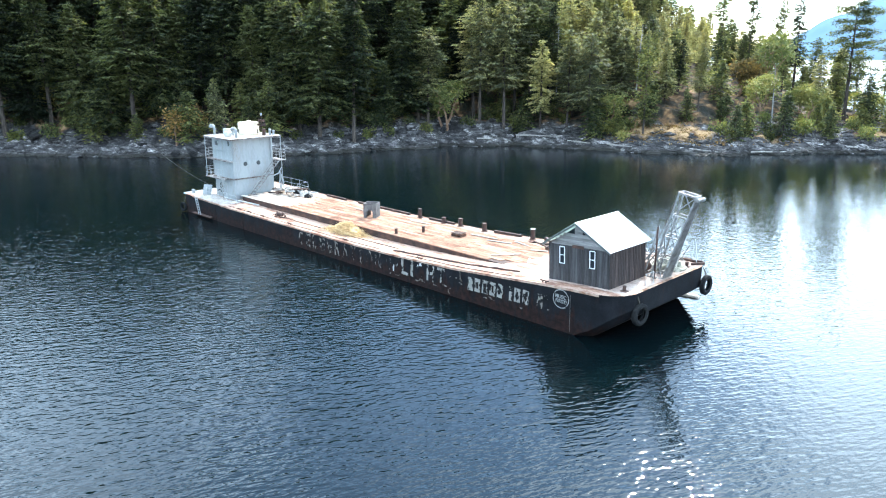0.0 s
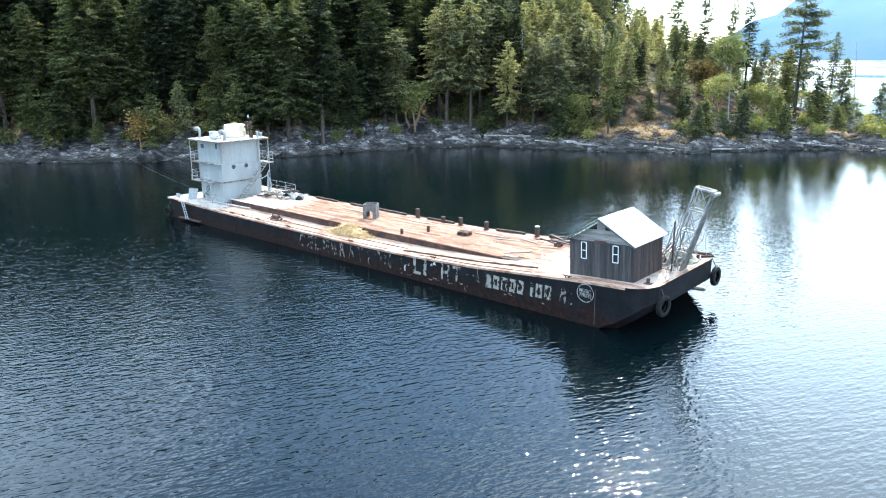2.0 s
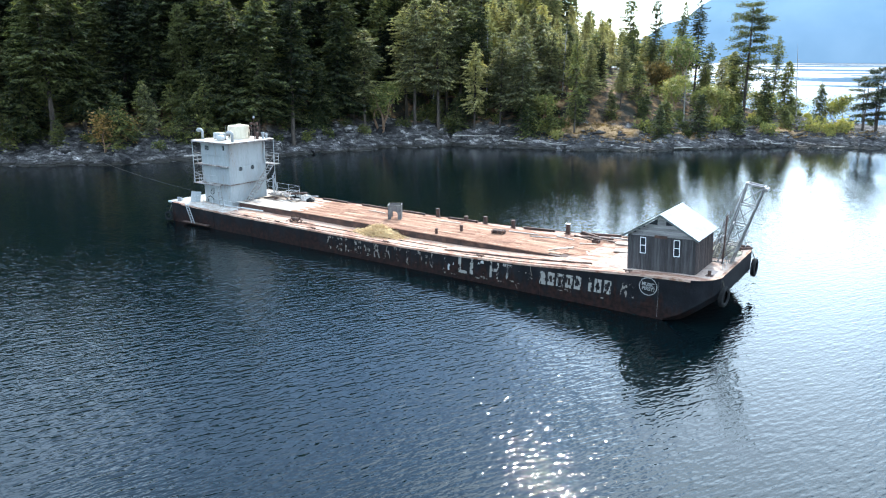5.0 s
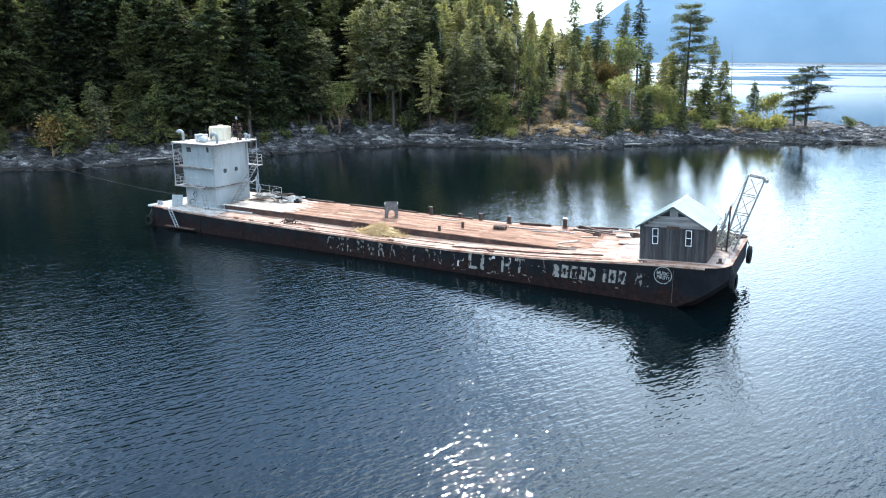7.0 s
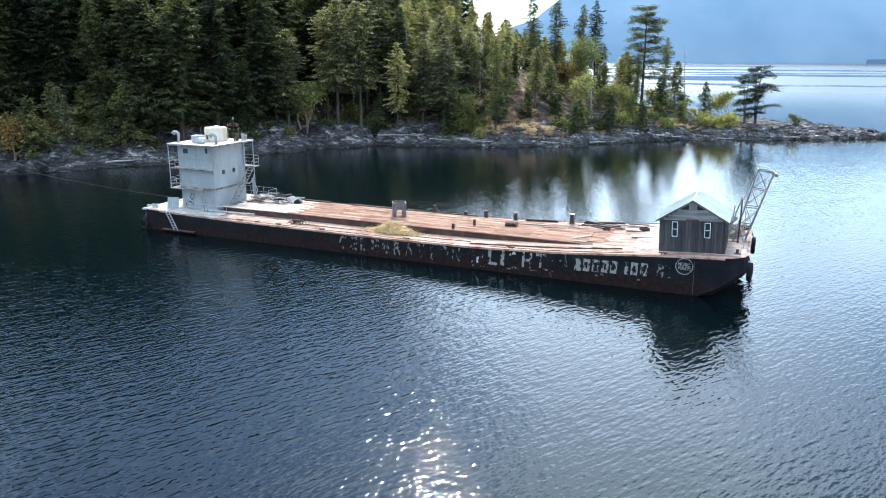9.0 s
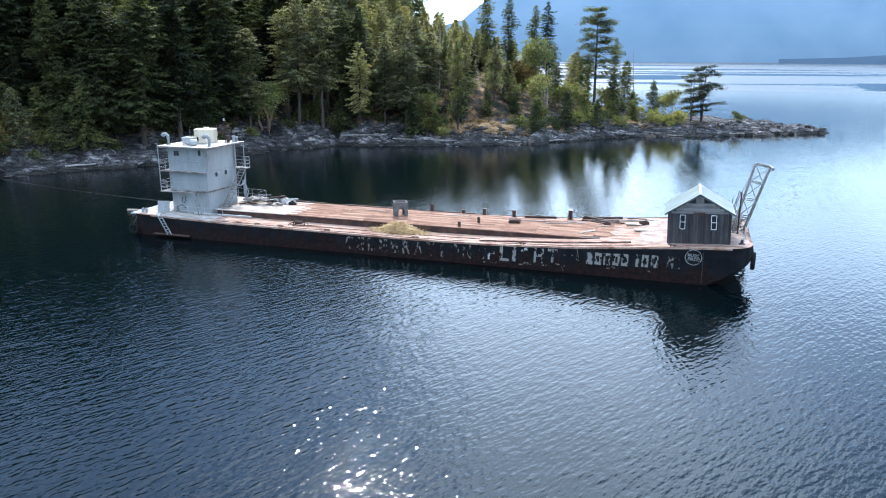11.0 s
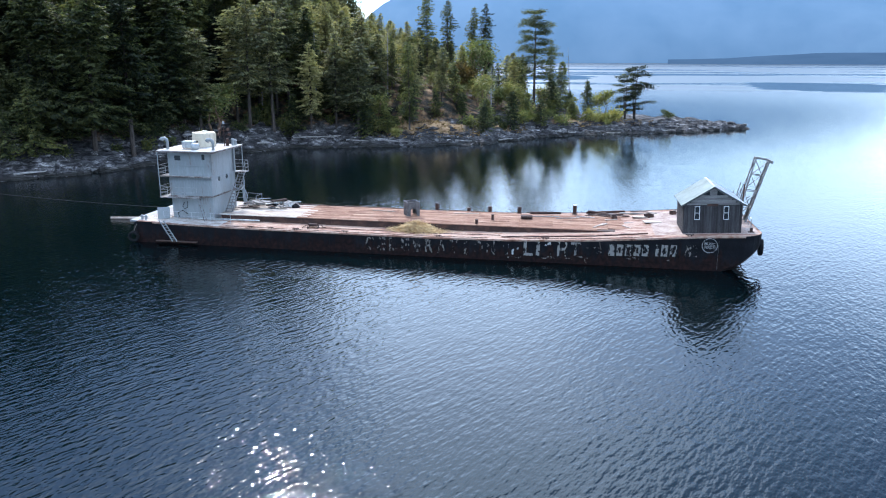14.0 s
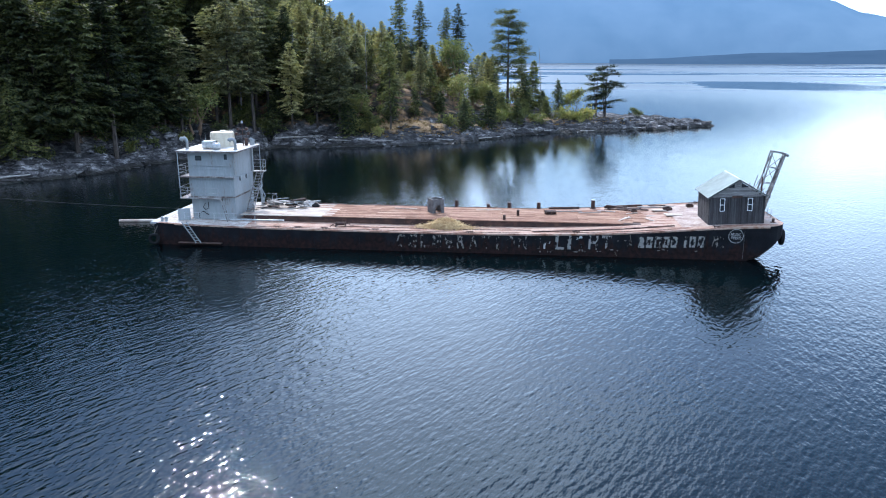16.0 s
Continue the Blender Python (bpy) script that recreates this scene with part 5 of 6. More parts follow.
for y in (1.42, 2.95):
    bm = bmesh.new()
    bar(bm, (0.02, y, 3.62), (0.05, y, 3.62), 0.27, 20)
    ph = part("porthole", bm, M_WHITE, house)
    bm = bmesh.new()
    bar(bm, (0.05, y, 3.62), (0.058, y, 3.62), 0.225, 20)
    part("pane", bm, M_DARKGLASS, ph)
for x0, x1, z0, z1 in ((-3.52, -2.92, 5.45, 5.9), (-0.78, -0.5, 5.55, 6.05)):
    bm = bmesh.new()
    box(bm, (x0 - 0.04, -0.012, z0 - 0.04), (x1 + 0.04, 0.03, z1 + 0.04))
    wdw = part("window", bm, M_WHITE, house)
    bm = bmesh.new()
    box(bm, (x0, -0.018, z0), (x1, 0.0, z1))
    part("pane", bm, M_DARKGLASS, wdw)
# downpipe on the corner, conduits and rust runs
bm = bmesh.new()
tube(bm, [(0.08, 0.12, 6.25), (0.08, 0.12, 4.2), (-0.3, -0.05, 3.9)], 0.06, 8)
part("downpipe", bm, M_WHITE, house)
bm = bmesh.new()
tube(bm, [(0.12, 4.55, 6.9), (0.12, 4.55, 3.9)], 0.11, 10)
part("exhaust_pipe", bm, M_WHITE, house)
bm = bmesh.new()
tube(bm, [(-4.0, -0.06, 5.0), (-3.0, -0.05, 5.02), (-1.2, -0.05, 4.98), (-0.2, -0.05, 5.0)], 0.025, 6)
part("conduit", bm, M_WHITE, house)
bm = bmesh.new()
tube(bm, [(-2.9, 0.02, 1.5), (-3.1, -0.03, 1.15), (-2.9, -0.05, 0.9), (-2.6, -0.03, 1.05), (-2.62, 0.02, 1.6)], 0.03, 6)
part("hose", bm, M_TYRE, house)
bm = bmesh.new()
tube(bm, [(-3.5, -0.05, 0.1), (-3.6, -0.1, 0.5), (-3.1, -0.1, 0.75), (-2.6, -0.1, 0.45)], 0.04, 6)
part("hose", bm, M_TYRE, house)
# lower platform on the near side with a slanting ladder
bm = bmesh.new()
box(bm, (-5.0, -0.62, 2.0), (-1.15, 0.05, 2.06))
part("walkway", bm, M_LEDGE, house)
bm = bmesh.new()
for s in (-0.2, 0.2):
    beam(bm, (-1.1, -0.55 + s, 2.05), (-0.4, -0.9 + s, 0.0), 0.05, 0.05)
for k in range(8):
    f = (k + 0.5) / 8
    bar(bm, (-1.1 + 0.7 * f, -0.77 - 0.35 * f + 0.02, 2.05 - 2.05 * f), (-1.1 + 0.7 * f, -0.33 - 0.35 * f, 2.05 - 2.05 * f), 0.02, 5)
part("ladder", bm, M_STAIR, house)


def rail(points, height, parent, mid=2, mat=None, name="railing"):
    bm = bmesh.new()
    for p in points:
        bar(bm, p, (p[0], p[1], p[2] + height), 0.022, 6)
    for a, b in zip(points, points[1:]):
        for k in range(1, mid + 1):
            h = height * k / mid
            bar(bm, (a[0], a[1], a[2] + h), (b[0], b[1], b[2] + h), 0.017, 6)
    return part(name, bm, mat or M_RAIL, parent)


rail([(-4.9, -0.58, 2.06), (-3.7, -0.58, 2.06), (-2.5, -0.58, 2.06), (-1.25, -0.58, 2.06)], 0.95, house, 2)
# stern-side balconies, carried by posts under the eaves
for z in (2.0, 3.95):
    bm = bmesh.new()
    box(bm, (-5.05, -0.45, z), (-4.25, 4.6, z + 0.07))
    part("balcony", bm, M_LEDGE, house)
    rail([(-5.0, 4.5, z + 0.07), (-5.0, 2.0, z + 0.07), (-5.0, -0.4, z + 0.07), (-4.3, -0.4, z + 0.07)], 1.0, house, 3)
for x, y in ((-5.0, -0.42), (0.55, 5.5), (-5.0, 5.45)):
    bm = bmesh.new()
    bar(bm, (x, y, -0.1 if x > 0 else 2.0), (x, y, 6.3), 0.04, 8)
    part("eave_post", bm, M_WHITE, house)
rail([(-4.6, -0.9, 0.0), (-3.2, -0.95, 0.0), (-1.7, -1.0, 0.0), (0.2, -1.05, 0.0), (2.2, -1.1, -0.05)], 0.8, house, 2, M_GALV)
# outside stairs up the bow face to the upper landing
stairs = part("stairs", bar(bar(bmesh.new(), (0.35, 1.55, 0.3), (0.35, 4.95, 3.75), 0.05, 6), (1.0, 1.55, 0.3), (1.0, 4.95, 3.75), 0.05, 6), M_STAIR, house)
for k in range(14):
    f = (k + 0.5) / 14
    bm = bmesh.new()
    box(bm, (0.35, 1.45 + 3.4 * f, 0.28 + 3.45 * f), (1.0, 1.68 + 3.4 * f, 0.31 + 3.45 * f))
    part("step", bm, M_STAIR, stairs)
bm = bmesh.new()
for k in (0, 4, 8, 12):
    f = k / 14
    bar(bm, (1.03, 1.55 + 3.4 * f, 0.3 + 3.45 * f), (1.03, 1.55 + 3.4 * f, 1.15 + 3.45 * f), 0.02, 5)
bar(bm, (1.03, 1.55, 1.15), (1.03, 4.95, 4.6), 0.025, 6)
part("handrail", bm, M_STAIR, house)
bm = bmesh.new()
box(bm, (-2.6, 4.85, 3.72), (1.05, 5.75, 3.8))
part("landing", bm, M_LEDGE, house)
rail([(-2.5, 5.7, 3.8), (-0.8, 5.7, 3.8), (1.0, 5.7, 3.8), (1.0, 5.0, 3.8)], 1.05, house, 3)
bm = bmesh.new()
tube(bm, [(0.5, 3.0, 2.75), (0.75, 3.5, 2.3), (0.85, 4.2, 2.15), (0.8, 4.9, 2.35), (0.6, 5.4, 2.9)], 0.06, 8)
part("white_hose", bm, M_WHITE, house, "slack white hose")
bm = bmesh.new()
for k in range(6):
    tube(bm, [(0.7 + rand(-0.2, 0.2), 5.0 + rand(-0.3, 0.4), rand(0.1, 0.4)), (0.6 + rand(-0.2, 0.3), 5.2 + rand(-0.2, 0.3), rand(1.0, 1.6)), (0.5 + rand(-0.2, 0.2), 5.3, rand(2.0, 2.9))], rand(0.03, 0.06), 6)
part("pipework", bm, M_WHITE, house)

# on the roof
roof = 8.31
tank = thing("water_tank", pose(-45.3, 5.75, roof), "cream plastic water tank on the deckhouse roof", "tank")
bm = bmesh.new()
bmesh.ops.create_cone(bm, cap_ends=True, segments=28, radius1=1.08, radius2=1.06, depth=1.3, matrix=Matrix.Translation((0, 0, 0.67)))
part("body", bm, M_CREAM, tank, smooth=False)
for k in range(12):
    bm = bmesh.new()
    box(bm, (-0.05, -0.07, 0.1), (0.05, 0.07, 1.2))
    part("rib", bm, M_CREAM, tank, at=pose(0, 0, 0, 0, 0, k * 30) @ pose(1.06, 0, 0))
bm = bmesh.new()
bmesh.ops.create_cone(bm, cap_ends=True, segments=20, radius1=0.32, radius2=0.25, depth=0.16, matrix=Matrix.Translation((0.1, 0, 1.4)))
part("lid", bm, M_CREAM, tank)
for a in (30, 150, 260):
    bm = bmesh.new()
    box(bm, (-0.02, -0.12, -0.22), (0.02, 0.12, 0.22), None)
    part("slot", bm, M_DARKGLASS, tank, "dark slot", at=pose(1.09 * math.cos(radians(a)), 1.09 * math.sin(radians(a)), 0.4, 0, 0, a))


def gooseneck(x, y, h, turn, r=0.12):
    ob = thing("vent_pipe", pose(x, y, roof, 0, 0, turn), "white gooseneck vent pipe on the deckhouse roof", "vent pipe", "roof vents")
    bm = bmesh.new()
    tube(bm, [(0, 0, 0), (0, 0, h * 0.7), (-0.05, 0, h * 0.88), (-0.2, 0, h), (-0.42, 0, h * 0.98), (-0.52, 0, h * 0.82)], [r, r, r * 1.1, r * 1.2, r * 1.35, r * 1.5], 12)
    part("pipe", bm, M_WHITE, ob, smooth=True)
    bm = bmesh.new()
    bar(bm, (0, 0, -0.01), (0, 0, 0.05), r * 1.6, 12)
    part("flange", bm, M_WHITE, ob)


gooseneck(-47.5, 2.9, 1.0, 20, 0.14)
gooseneck(-42.95, 2.95, 0.95, 20, 0.14)
for x, y, h in ((-42.95, 6.9, 0.55), (-42.9, 7.3, 0.4), (-46.7, 4.6, 0.35)):
    ob = thing("mushroom_vent", pose(x, y, roof), "small white mushroom vent on the roof", "vent", "roof vents")
    bm = bmesh.new()
    bar(bm, (0, 0, 0), (0, 0, h), 0.13, 12)
    part("pipe", bm, M_WHITE, ob)
    bm = bmesh.new()
    bar(bm, (0, 0, h), (0, 0, h + 0.13), 0.2, 12, 0.12)
    part("cap", bm, M_WHITE, ob)
ac = thing("roof_unit", pose(-45.7, 3.6, roof), "pale metal equipment box on short feet on the roof", "equipment box")
bm = bmesh.new()
box(bm, (-0.55, -0.4, 0.1), (0.55, 0.4, 0.72), None, 0.04)
part("case", bm, M_GALV, ac)
bm = bmesh.new()
for x in (-0.45, 0.4):
    for y in (-0.3, 0.3):
        box(bm, (x, y, 0), (x + 0.06, y + 0.06, 0.12))
part("foot_frame", bm, M_RUST, ac)
buoy = tagged(part("float", ring_shape(bmesh.new(), [(0.02, -0.3), (0.3, -0.28), (0.45, 0), (0.3, 0.28), (0.02, 0.3)], 18, pose(0, 0, 0.3)), M_GALV, None, smooth=True, at=pose(-44.75, 2.95, roof)), "grey weathered float lying on the deckhouse roof", "float")
for x, y, h, r in ((-46.8, 5.3, 1.3, 0.012), (-45.0, 7.2, 1.6, 0.012)):
    bm = bmesh.new()
    bar(bm, (0, 0, 0), (0, 0, h), r * 1.6, 6, r)
    bar(bm, (0, 0, 0), (0, 0, 0.2), r * 3, 6)
    tagged(part("whip_antenna", bm, M_WHITE, None, at=pose(x, y, roof)), "thin white whip antenna on the roof", "antenna")
mast = thing("signal_mast", pose(-43.5, 6.3, roof), "dark signal mast with lamps and cross arms", "mast")
bm = bmesh.new()
bar(bm, (0, 0, 0), (0, 0, 2.1), 0.05, 8, 0.035)
part("pole", bm, M_RUST, mast)
for z, l in ((1.0, 0.6), (1.45, 0.45)):
    bm = bmesh.new()
    bar(bm, (-l, 0.05, z), (l, -0.05, z + 0.1), 0.03, 6)
    box(bm, (l - 0.12, -0.12, z), (l + 0.1, 0.08, z + 0.26))
    box(bm, (-l - 0.1, -0.1, z - 0.02), (-l + 0.12, 0.12, z + 0.2))
    part("cross_arm", bm, M_RUST, mast)
bm = bmesh.new()
bar(bm, (0, 0, 2.1), (0, 0, 2.35), 0.11, 10, 0.09)
part("lamp", bm, M_WHITE, mast, "white mast lamp")
bm = bmesh.new()
bar(bm, (0.25, 0.1, 0), (0.28, 0.1, 0.7), 0.16, 10)
part("canister", bm, M_RUST, mast)

# ---------------------------------------------------------------- shed on the bow
SHT = pose(1.15, 1.32, 2.66, 0, -2.6, 0)
shed = thing("shed", SHT, "weathered board shed with a white sheet roof on the bow", "shed")
X0, X1, Y1, EAVE, RIDGE = -2.24, 2.22, 4.0, 2.52, 3.98
bm = bmesh.new()
box(bm, (X0 + 0.05, 0.05, 0.05), (X1 - 0.05, Y1 - 0.05, EAVE))
part("core_wall", bm, M_BOARD, shed)
bm = bmesh.new()
box(bm, (X0, 0.0, -0.2), (X1, Y1, 0.04))
for x in (X0 + 0.1, X0 + 0.7, X1 - 0.3):
    box(bm, (x, -0.05, -0.32), (x + 0.2, 0.2, -0.04))
part("skid", bm, M_BOARD, shed)
rb = random.Random(8)
SB = []
for k in range(5):
    bm = bmesh.new()
    w = 0.148 + 0.022 * rb.random()
    box(bm, (-w / 2, -0.03, 0), (w / 2, 0.03, EAVE - 0.03), None, 0.008)
    for v in bm.verts:
        if v.co.z < 0.05:
            v.co.z += rb.uniform(-0.05, 0.03)
    SB.append(finish(bm, "board", M_BOARD))
SIDE = []
for me in SB:
    SIDE.append(me.copy())
    SIDE[-1].materials.clear()
    SIDE[-1].materials.append(M_SIDE)
n = 25
for k in range(n):
    x = X0 + (k + 0.5) * (X1 - X0) / n
    part("board", SB[k % 5], None, shed, at=pose(x, rb.uniform(-0.012, 0.004), 0.03, 0, rb.uniform(-0.3, 0.3), 0))
    part("board", SB[(k + 2) % 5], None, shed, at=pose(x, Y1, 0.03, 0, 0, 0))
n = 22
for k in range(n):
    y = (k + 0.5) * Y1 / n
    part("board", SIDE[(k + 1) % 5], None, shed, at=pose(X1 + rb.uniform(-0.004, 0.012), y, 0.03, 0, 0, 90))
    part("board", SB[(k + 3) % 5], None, shed, at=pose(X0 + rb.uniform(-0.012, 0.004), y, 0.03, 0, 0, 90))
# gable: horizontal silvered boards with two dark openings at the ridge post
for row in range(7):
    z = EAVE - 0.02 + row * 0.2
    half = (X1 - 0.05) * (RIDGE - z - 0.16) / (RIDGE - EAVE) + 0.05
    if half < 0.2:
        continue
    spans = [(-half, half)]
    if row >= 4:
        spans = [(-0.28, 0.28)] if row < 6 else [(-half, half)]
    elif row == 3:
        spans = [(-half, half)]
    for a, b in spans:
        for y in (-0.02, Y1 - 0.03):
            bm = bmesh.new()
            box(bm, (a, y - 0.02, z), (b, y + 0.02, z + 0.19), None, 0.006)
            part("gable_board", bm, M_GABLE, shed)
bm = bmesh.new()
box(bm, (-0.45, -0.055, EAVE - 0.12), (0.4, -0.03, EAVE + 0.08))
part("patch_board", bm, M_RUST, shed, "dark patch board over the wall top")
# flat dark sheet behind the gable openings, in place of the loft's shade
bm = bmesh.new()
v = [bm.verts.new(p) for p in ((X0 + 0.1, 0.12, EAVE), (X1 - 0.1, 0.12, EAVE), (0, 0.12, RIDGE - 0.1))]
bm.faces.new(v)
part("gable_lining", bm, M_DARKGLASS, shed, "dark sheet standing for the shade of the loft behind the gable")
# roof: corrugated sheets on both slopes with a ridge cap and barge boards
for s in (-1, 1):
    run, rise_ = 2.5, RIDGE - (EAVE - 0.08)
    for k in range(6):
        bm = bmesh.new()
        y0 = -0.42 + k * 0.79
        nn = 16
        grid = []
        for i in range(nn + 1):
            y = y0 + 0.80 * i / nn
            bump_ = 0.014 * math.cos(i * math.pi)
            grid.append([bm.verts.new((s * run * f, y, RIDGE + 0.08 - rise_ * f + bump_ + 0.012 * noise.noise(Vector((k, f * 3, s))))) for f in (0.0, 0.5, 1.0)])
        for a, b in zip(grid, grid[1:]):
            for q in range(2):
                bm.faces.new((a[q], b[q], b[q + 1], a[q + 1]))
        bmesh.ops.solidify(bm, geom=bm.faces[:], thickness=0.012)
        part("roof_sheet", bm, M_TIN if s > 0 else M_TINGREEN, shed, "" if s > 0 else "dull greenish roof sheet")
    for y in (-0.40, 4.30):
        bm = bmesh.new()
        beam(bm, (0, y, RIDGE + 0.0), (s * run, y, EAVE - 0.06), 0.03, 0.12)
        part("barge_board", bm, M_BARGE, shed)
bm = bmesh.new()
for s in (-1, 1):
    v = [bm.verts.new(p) for p in ((0, -0.43, RIDGE + 0.115), (0, 4.33, RIDGE + 0.115), (s * 0.07, 4.33, RIDGE + 0.085), (s * 0.07, -0.43, RIDGE + 0.085))]
    bm.faces.new(v)
bmesh.ops.remove_doubles(bm, verts=bm.verts, dist=0.001)
part("ridge_cap", bm, M_TINGREEN, shed)
for x in (-1.2, 1.03):
    bm = bmesh.new()
    w, h, z0 = 0.36, 1.06, 1.32
    for a, b in (((0, z0), (w, z0)), ((0, z0 + h), (w, z0 + h)), ((0, z0 + h / 2), (w, z0 + h / 2)), ((0, z0), (0, z0 + h)), ((w, z0), (w, z0 + h))):
        beam(bm, (x + a[0] - w / 2, -0.06, a[1]), (x + b[0] - w / 2, -0.06, b[1]), 0.04, 0.036)
    wd = part("window", bm, M_TRIM, shed, "white framed sash window")
    for z in (z0 + 0.02, z0 + h / 2 + 0.02):
        bm = bmesh.new()
        box(bm, (x - w / 2 + 0.03, -0.052, z + 0.02), (x + w / 2 - 0.03, -0.042, z + h / 2 - 0.05))
        part("pane", bm, M_DARKGLASS, wd)
bm = bmesh.new()
bar(bm, (0.42, -0.03, 0.12), (0.42, -0.12, 0.12), 0.05, 8)
part("lamp_knob", bm, M_TRIM, shed, "small pale knob on the wall")

# ---------------------------------------------------------------- bow gear
CB, CT = Vector((4.15, 5.9, 2.9)), Vector((5.55, 6.2, 8.38))
crane = thing("lattice_boom", pose(0, 0, 0), "pale galvanised lattice boom leaning out over the bow", "boom")
lat = (CT - CB)
corners = []
for dx, dy, wb in ((-0.55, -0.32, 0), (0.45, -0.32, 1), (0.45, 0.32, 2), (-0.55, 0.32, 3)):
    a = CB + Vector((dx * 0.8, dy * 1.6, 0))
    b = CT + Vector((dx * 1.1, dy, -0.12 if dx > 0 else 0.06))
    corners.append((a, b))
    bm = bmesh.new()
    beam(bm, a, b, 0.09, 0.09)
    part("chord", bm, M_BOOM, crane)
for i in range(4):
    a0, b0 = corners[i]
    a1, b1 = corners[(i + 1) % 4]
    bm = bmesh.new()
    steps = 4
    for k in range(steps + 1):
        f = k / steps
        beam(bm, a0.lerp(b0, f), a1.lerp(b1, f), 0.06, 0.06)
        if k < steps:
            g = (k + 1) / steps
            if k % 2:
                beam(bm, a0.lerp(b0, f), a1.lerp(b1, g), 0.05, 0.05)
            else:
                beam(bm, a1.lerp(b1, f), a0.lerp(b0, g), 0.05, 0.05)
    part("lacing", bm, M_BOOM, crane)
bm = bmesh.new()
q = [corners[1][0].lerp(corners[1][1], 0.0), corners[2][0].lerp(corners[2][1], 0.0), corners[2][0].lerp(corners[2][1], 0.95), corners[1][0].lerp(corners[1][1], 0.95)]
bm.faces.new([bm.verts.new(p + Vector((0.05, 0, 0))) for p in q])
bmesh.ops.solidify(bm, geom=bm.faces[:], thickness=0.02)
part("side_plate", bm, M_BOOM, crane, "solid plate along one side of the boom")
bm = bmesh.new()
for i in range(4):
    beam(bm, corners[i][1], corners[(i + 1) % 4][1], 0.10, 0.12)
bar(bm, corners[1][1] + Vector((0.15, -0.1, -0.15)), corners[2][1] + Vector((0.15, 0.1, -0.15)), 0.12, 12)
part("head", bm, M_BOOM, crane, "boom head with sheave")
bm = bmesh.new()
for s in (-0.5, 0.5):
    beam(bm, CB + Vector((-1.7, s, 0.0)), CB + Vector((-0.25, s, 1.9)), 0.08, 0.08)
    beam(bm, CB + Vector((-1.7, s, 0.05)), CB + Vector((0.5, s, 0.05)), 0.12, 0.14)
    beam(bm, CB + Vector((-0.9, s, 0.0)), CB + Vector((-0.1, s, 3.4)), 0.06, 0.06)
beam(bm, CB + Vector((-0.25, -0.5, 1.9)), CB + Vector((-0.25, 0.5, 1.9)), 0.08, 0.08)
beam(bm, CB + Vector((-1.7, -0.5, 0.05)), CB + Vector((-1.7, 0.5, 0.05)), 0.12, 0.14)
part("foot_frame", bm, M_BOOM, crane)
bm = bmesh.new()
bar(bm, CB + Vector((-1.2, -0.45, 0.45)), CB + Vector((-1.2, 0.45, 0.45)), 0.28, 14)
part("winch_drum", bm, M_RUST, crane, "rusty winch drum")
bm = bmesh.new()
tube(bm, [corners[0][1], CB + Vector((0.05, -0.1, 3.4)), CB + Vector((-1.1, 0, 0.7))], 0.018, 5)
part("cable", bm, M_RUST, crane)

for x, y, z0, h, lean_x, r, lab in ((4.1, 5.2, 2.9, 3.4, 0.0, 0.06, "dark upright steel pole beside the boom"), (4.55, 9.9, 2.95, 1.75, -0.25, 0.03, "thin leaning rod at the bow corner"), (3.5, 6.9, 2.9, 2.6, 0.1, 0.045, "grey upright pipe behind the boom")):
    bm = bmesh.new()
    bar(bm, (0, 0, -0.02), (lean_x, 0, h), r, 8)
    bar(bm, (0, 0, -0.02), (0, 0, 0.12), r * 1.8, 8)
    tagged(part("pole", bm, M_RUST if r > 0.05 else M_GALV, None, at=pose(x, y, z0)), lab, "pole")


def tyre(x, y, z, turn, r=0.56, tilt=0.0, rope_to=None):
    ob = thing("tyre_fender", pose(x, y, z, 90 + tilt, 0, turn), "old black rubber tyre hung as a fender", "tyre", "tyre fenders")
    bm = bmesh.new()
    prof = [(r * 0.56, -0.11), (r * 0.75, -0.17), (r * 0.93, -0.15), (r, -0.10), (r, 0.10), (r * 0.93, 0.15), (r * 0.75, 0.17), (r * 0.56, 0.11), (r * 0.60, 0.08), (r * 0.82, 0.1), (r * 0.82, -0.1), (r * 0.60, -0.08)]
    ring_shape(bm, prof, 28, Matrix.Identity(4))
    part("casing", bm, M_TYRE, ob, smooth=False)
    if rope_to:
        bm = bmesh.new()
        inv = ob.matrix_basis.inverted()
        for off in (-0.04, 0.05):
            tube(bm, [inv @ Vector((x, y, z + r * 0.8)), inv @ ((Vector((x + off, y, z + r)) + Vector(rope_to)) / 2), inv @ Vector(rope_to)], 0.022, 5)
        part("rope", bm, M_ROPE, ob)


tyre(5.14, 1.95, 1.68, 84, 0.68, 0, (4.9, 1.75, 2.98))
tyre(5.2, 10.15, 1.70, 90, 0.68, 0, (4.9, 10.0, 2.98))
tyre(-49.9, -0.2, 0.55, 12, 0.5, 0, (-49.5, 0.1, 1.95))

# ---------------------------------------------------------------- loose things on deck
RD = 2.30
cage = thing("steel_box", pose(-24.95, 6.1, RD - 0.02, 0, 0, 32), "open grey steel box with arched cut-outs on the deck", "box")
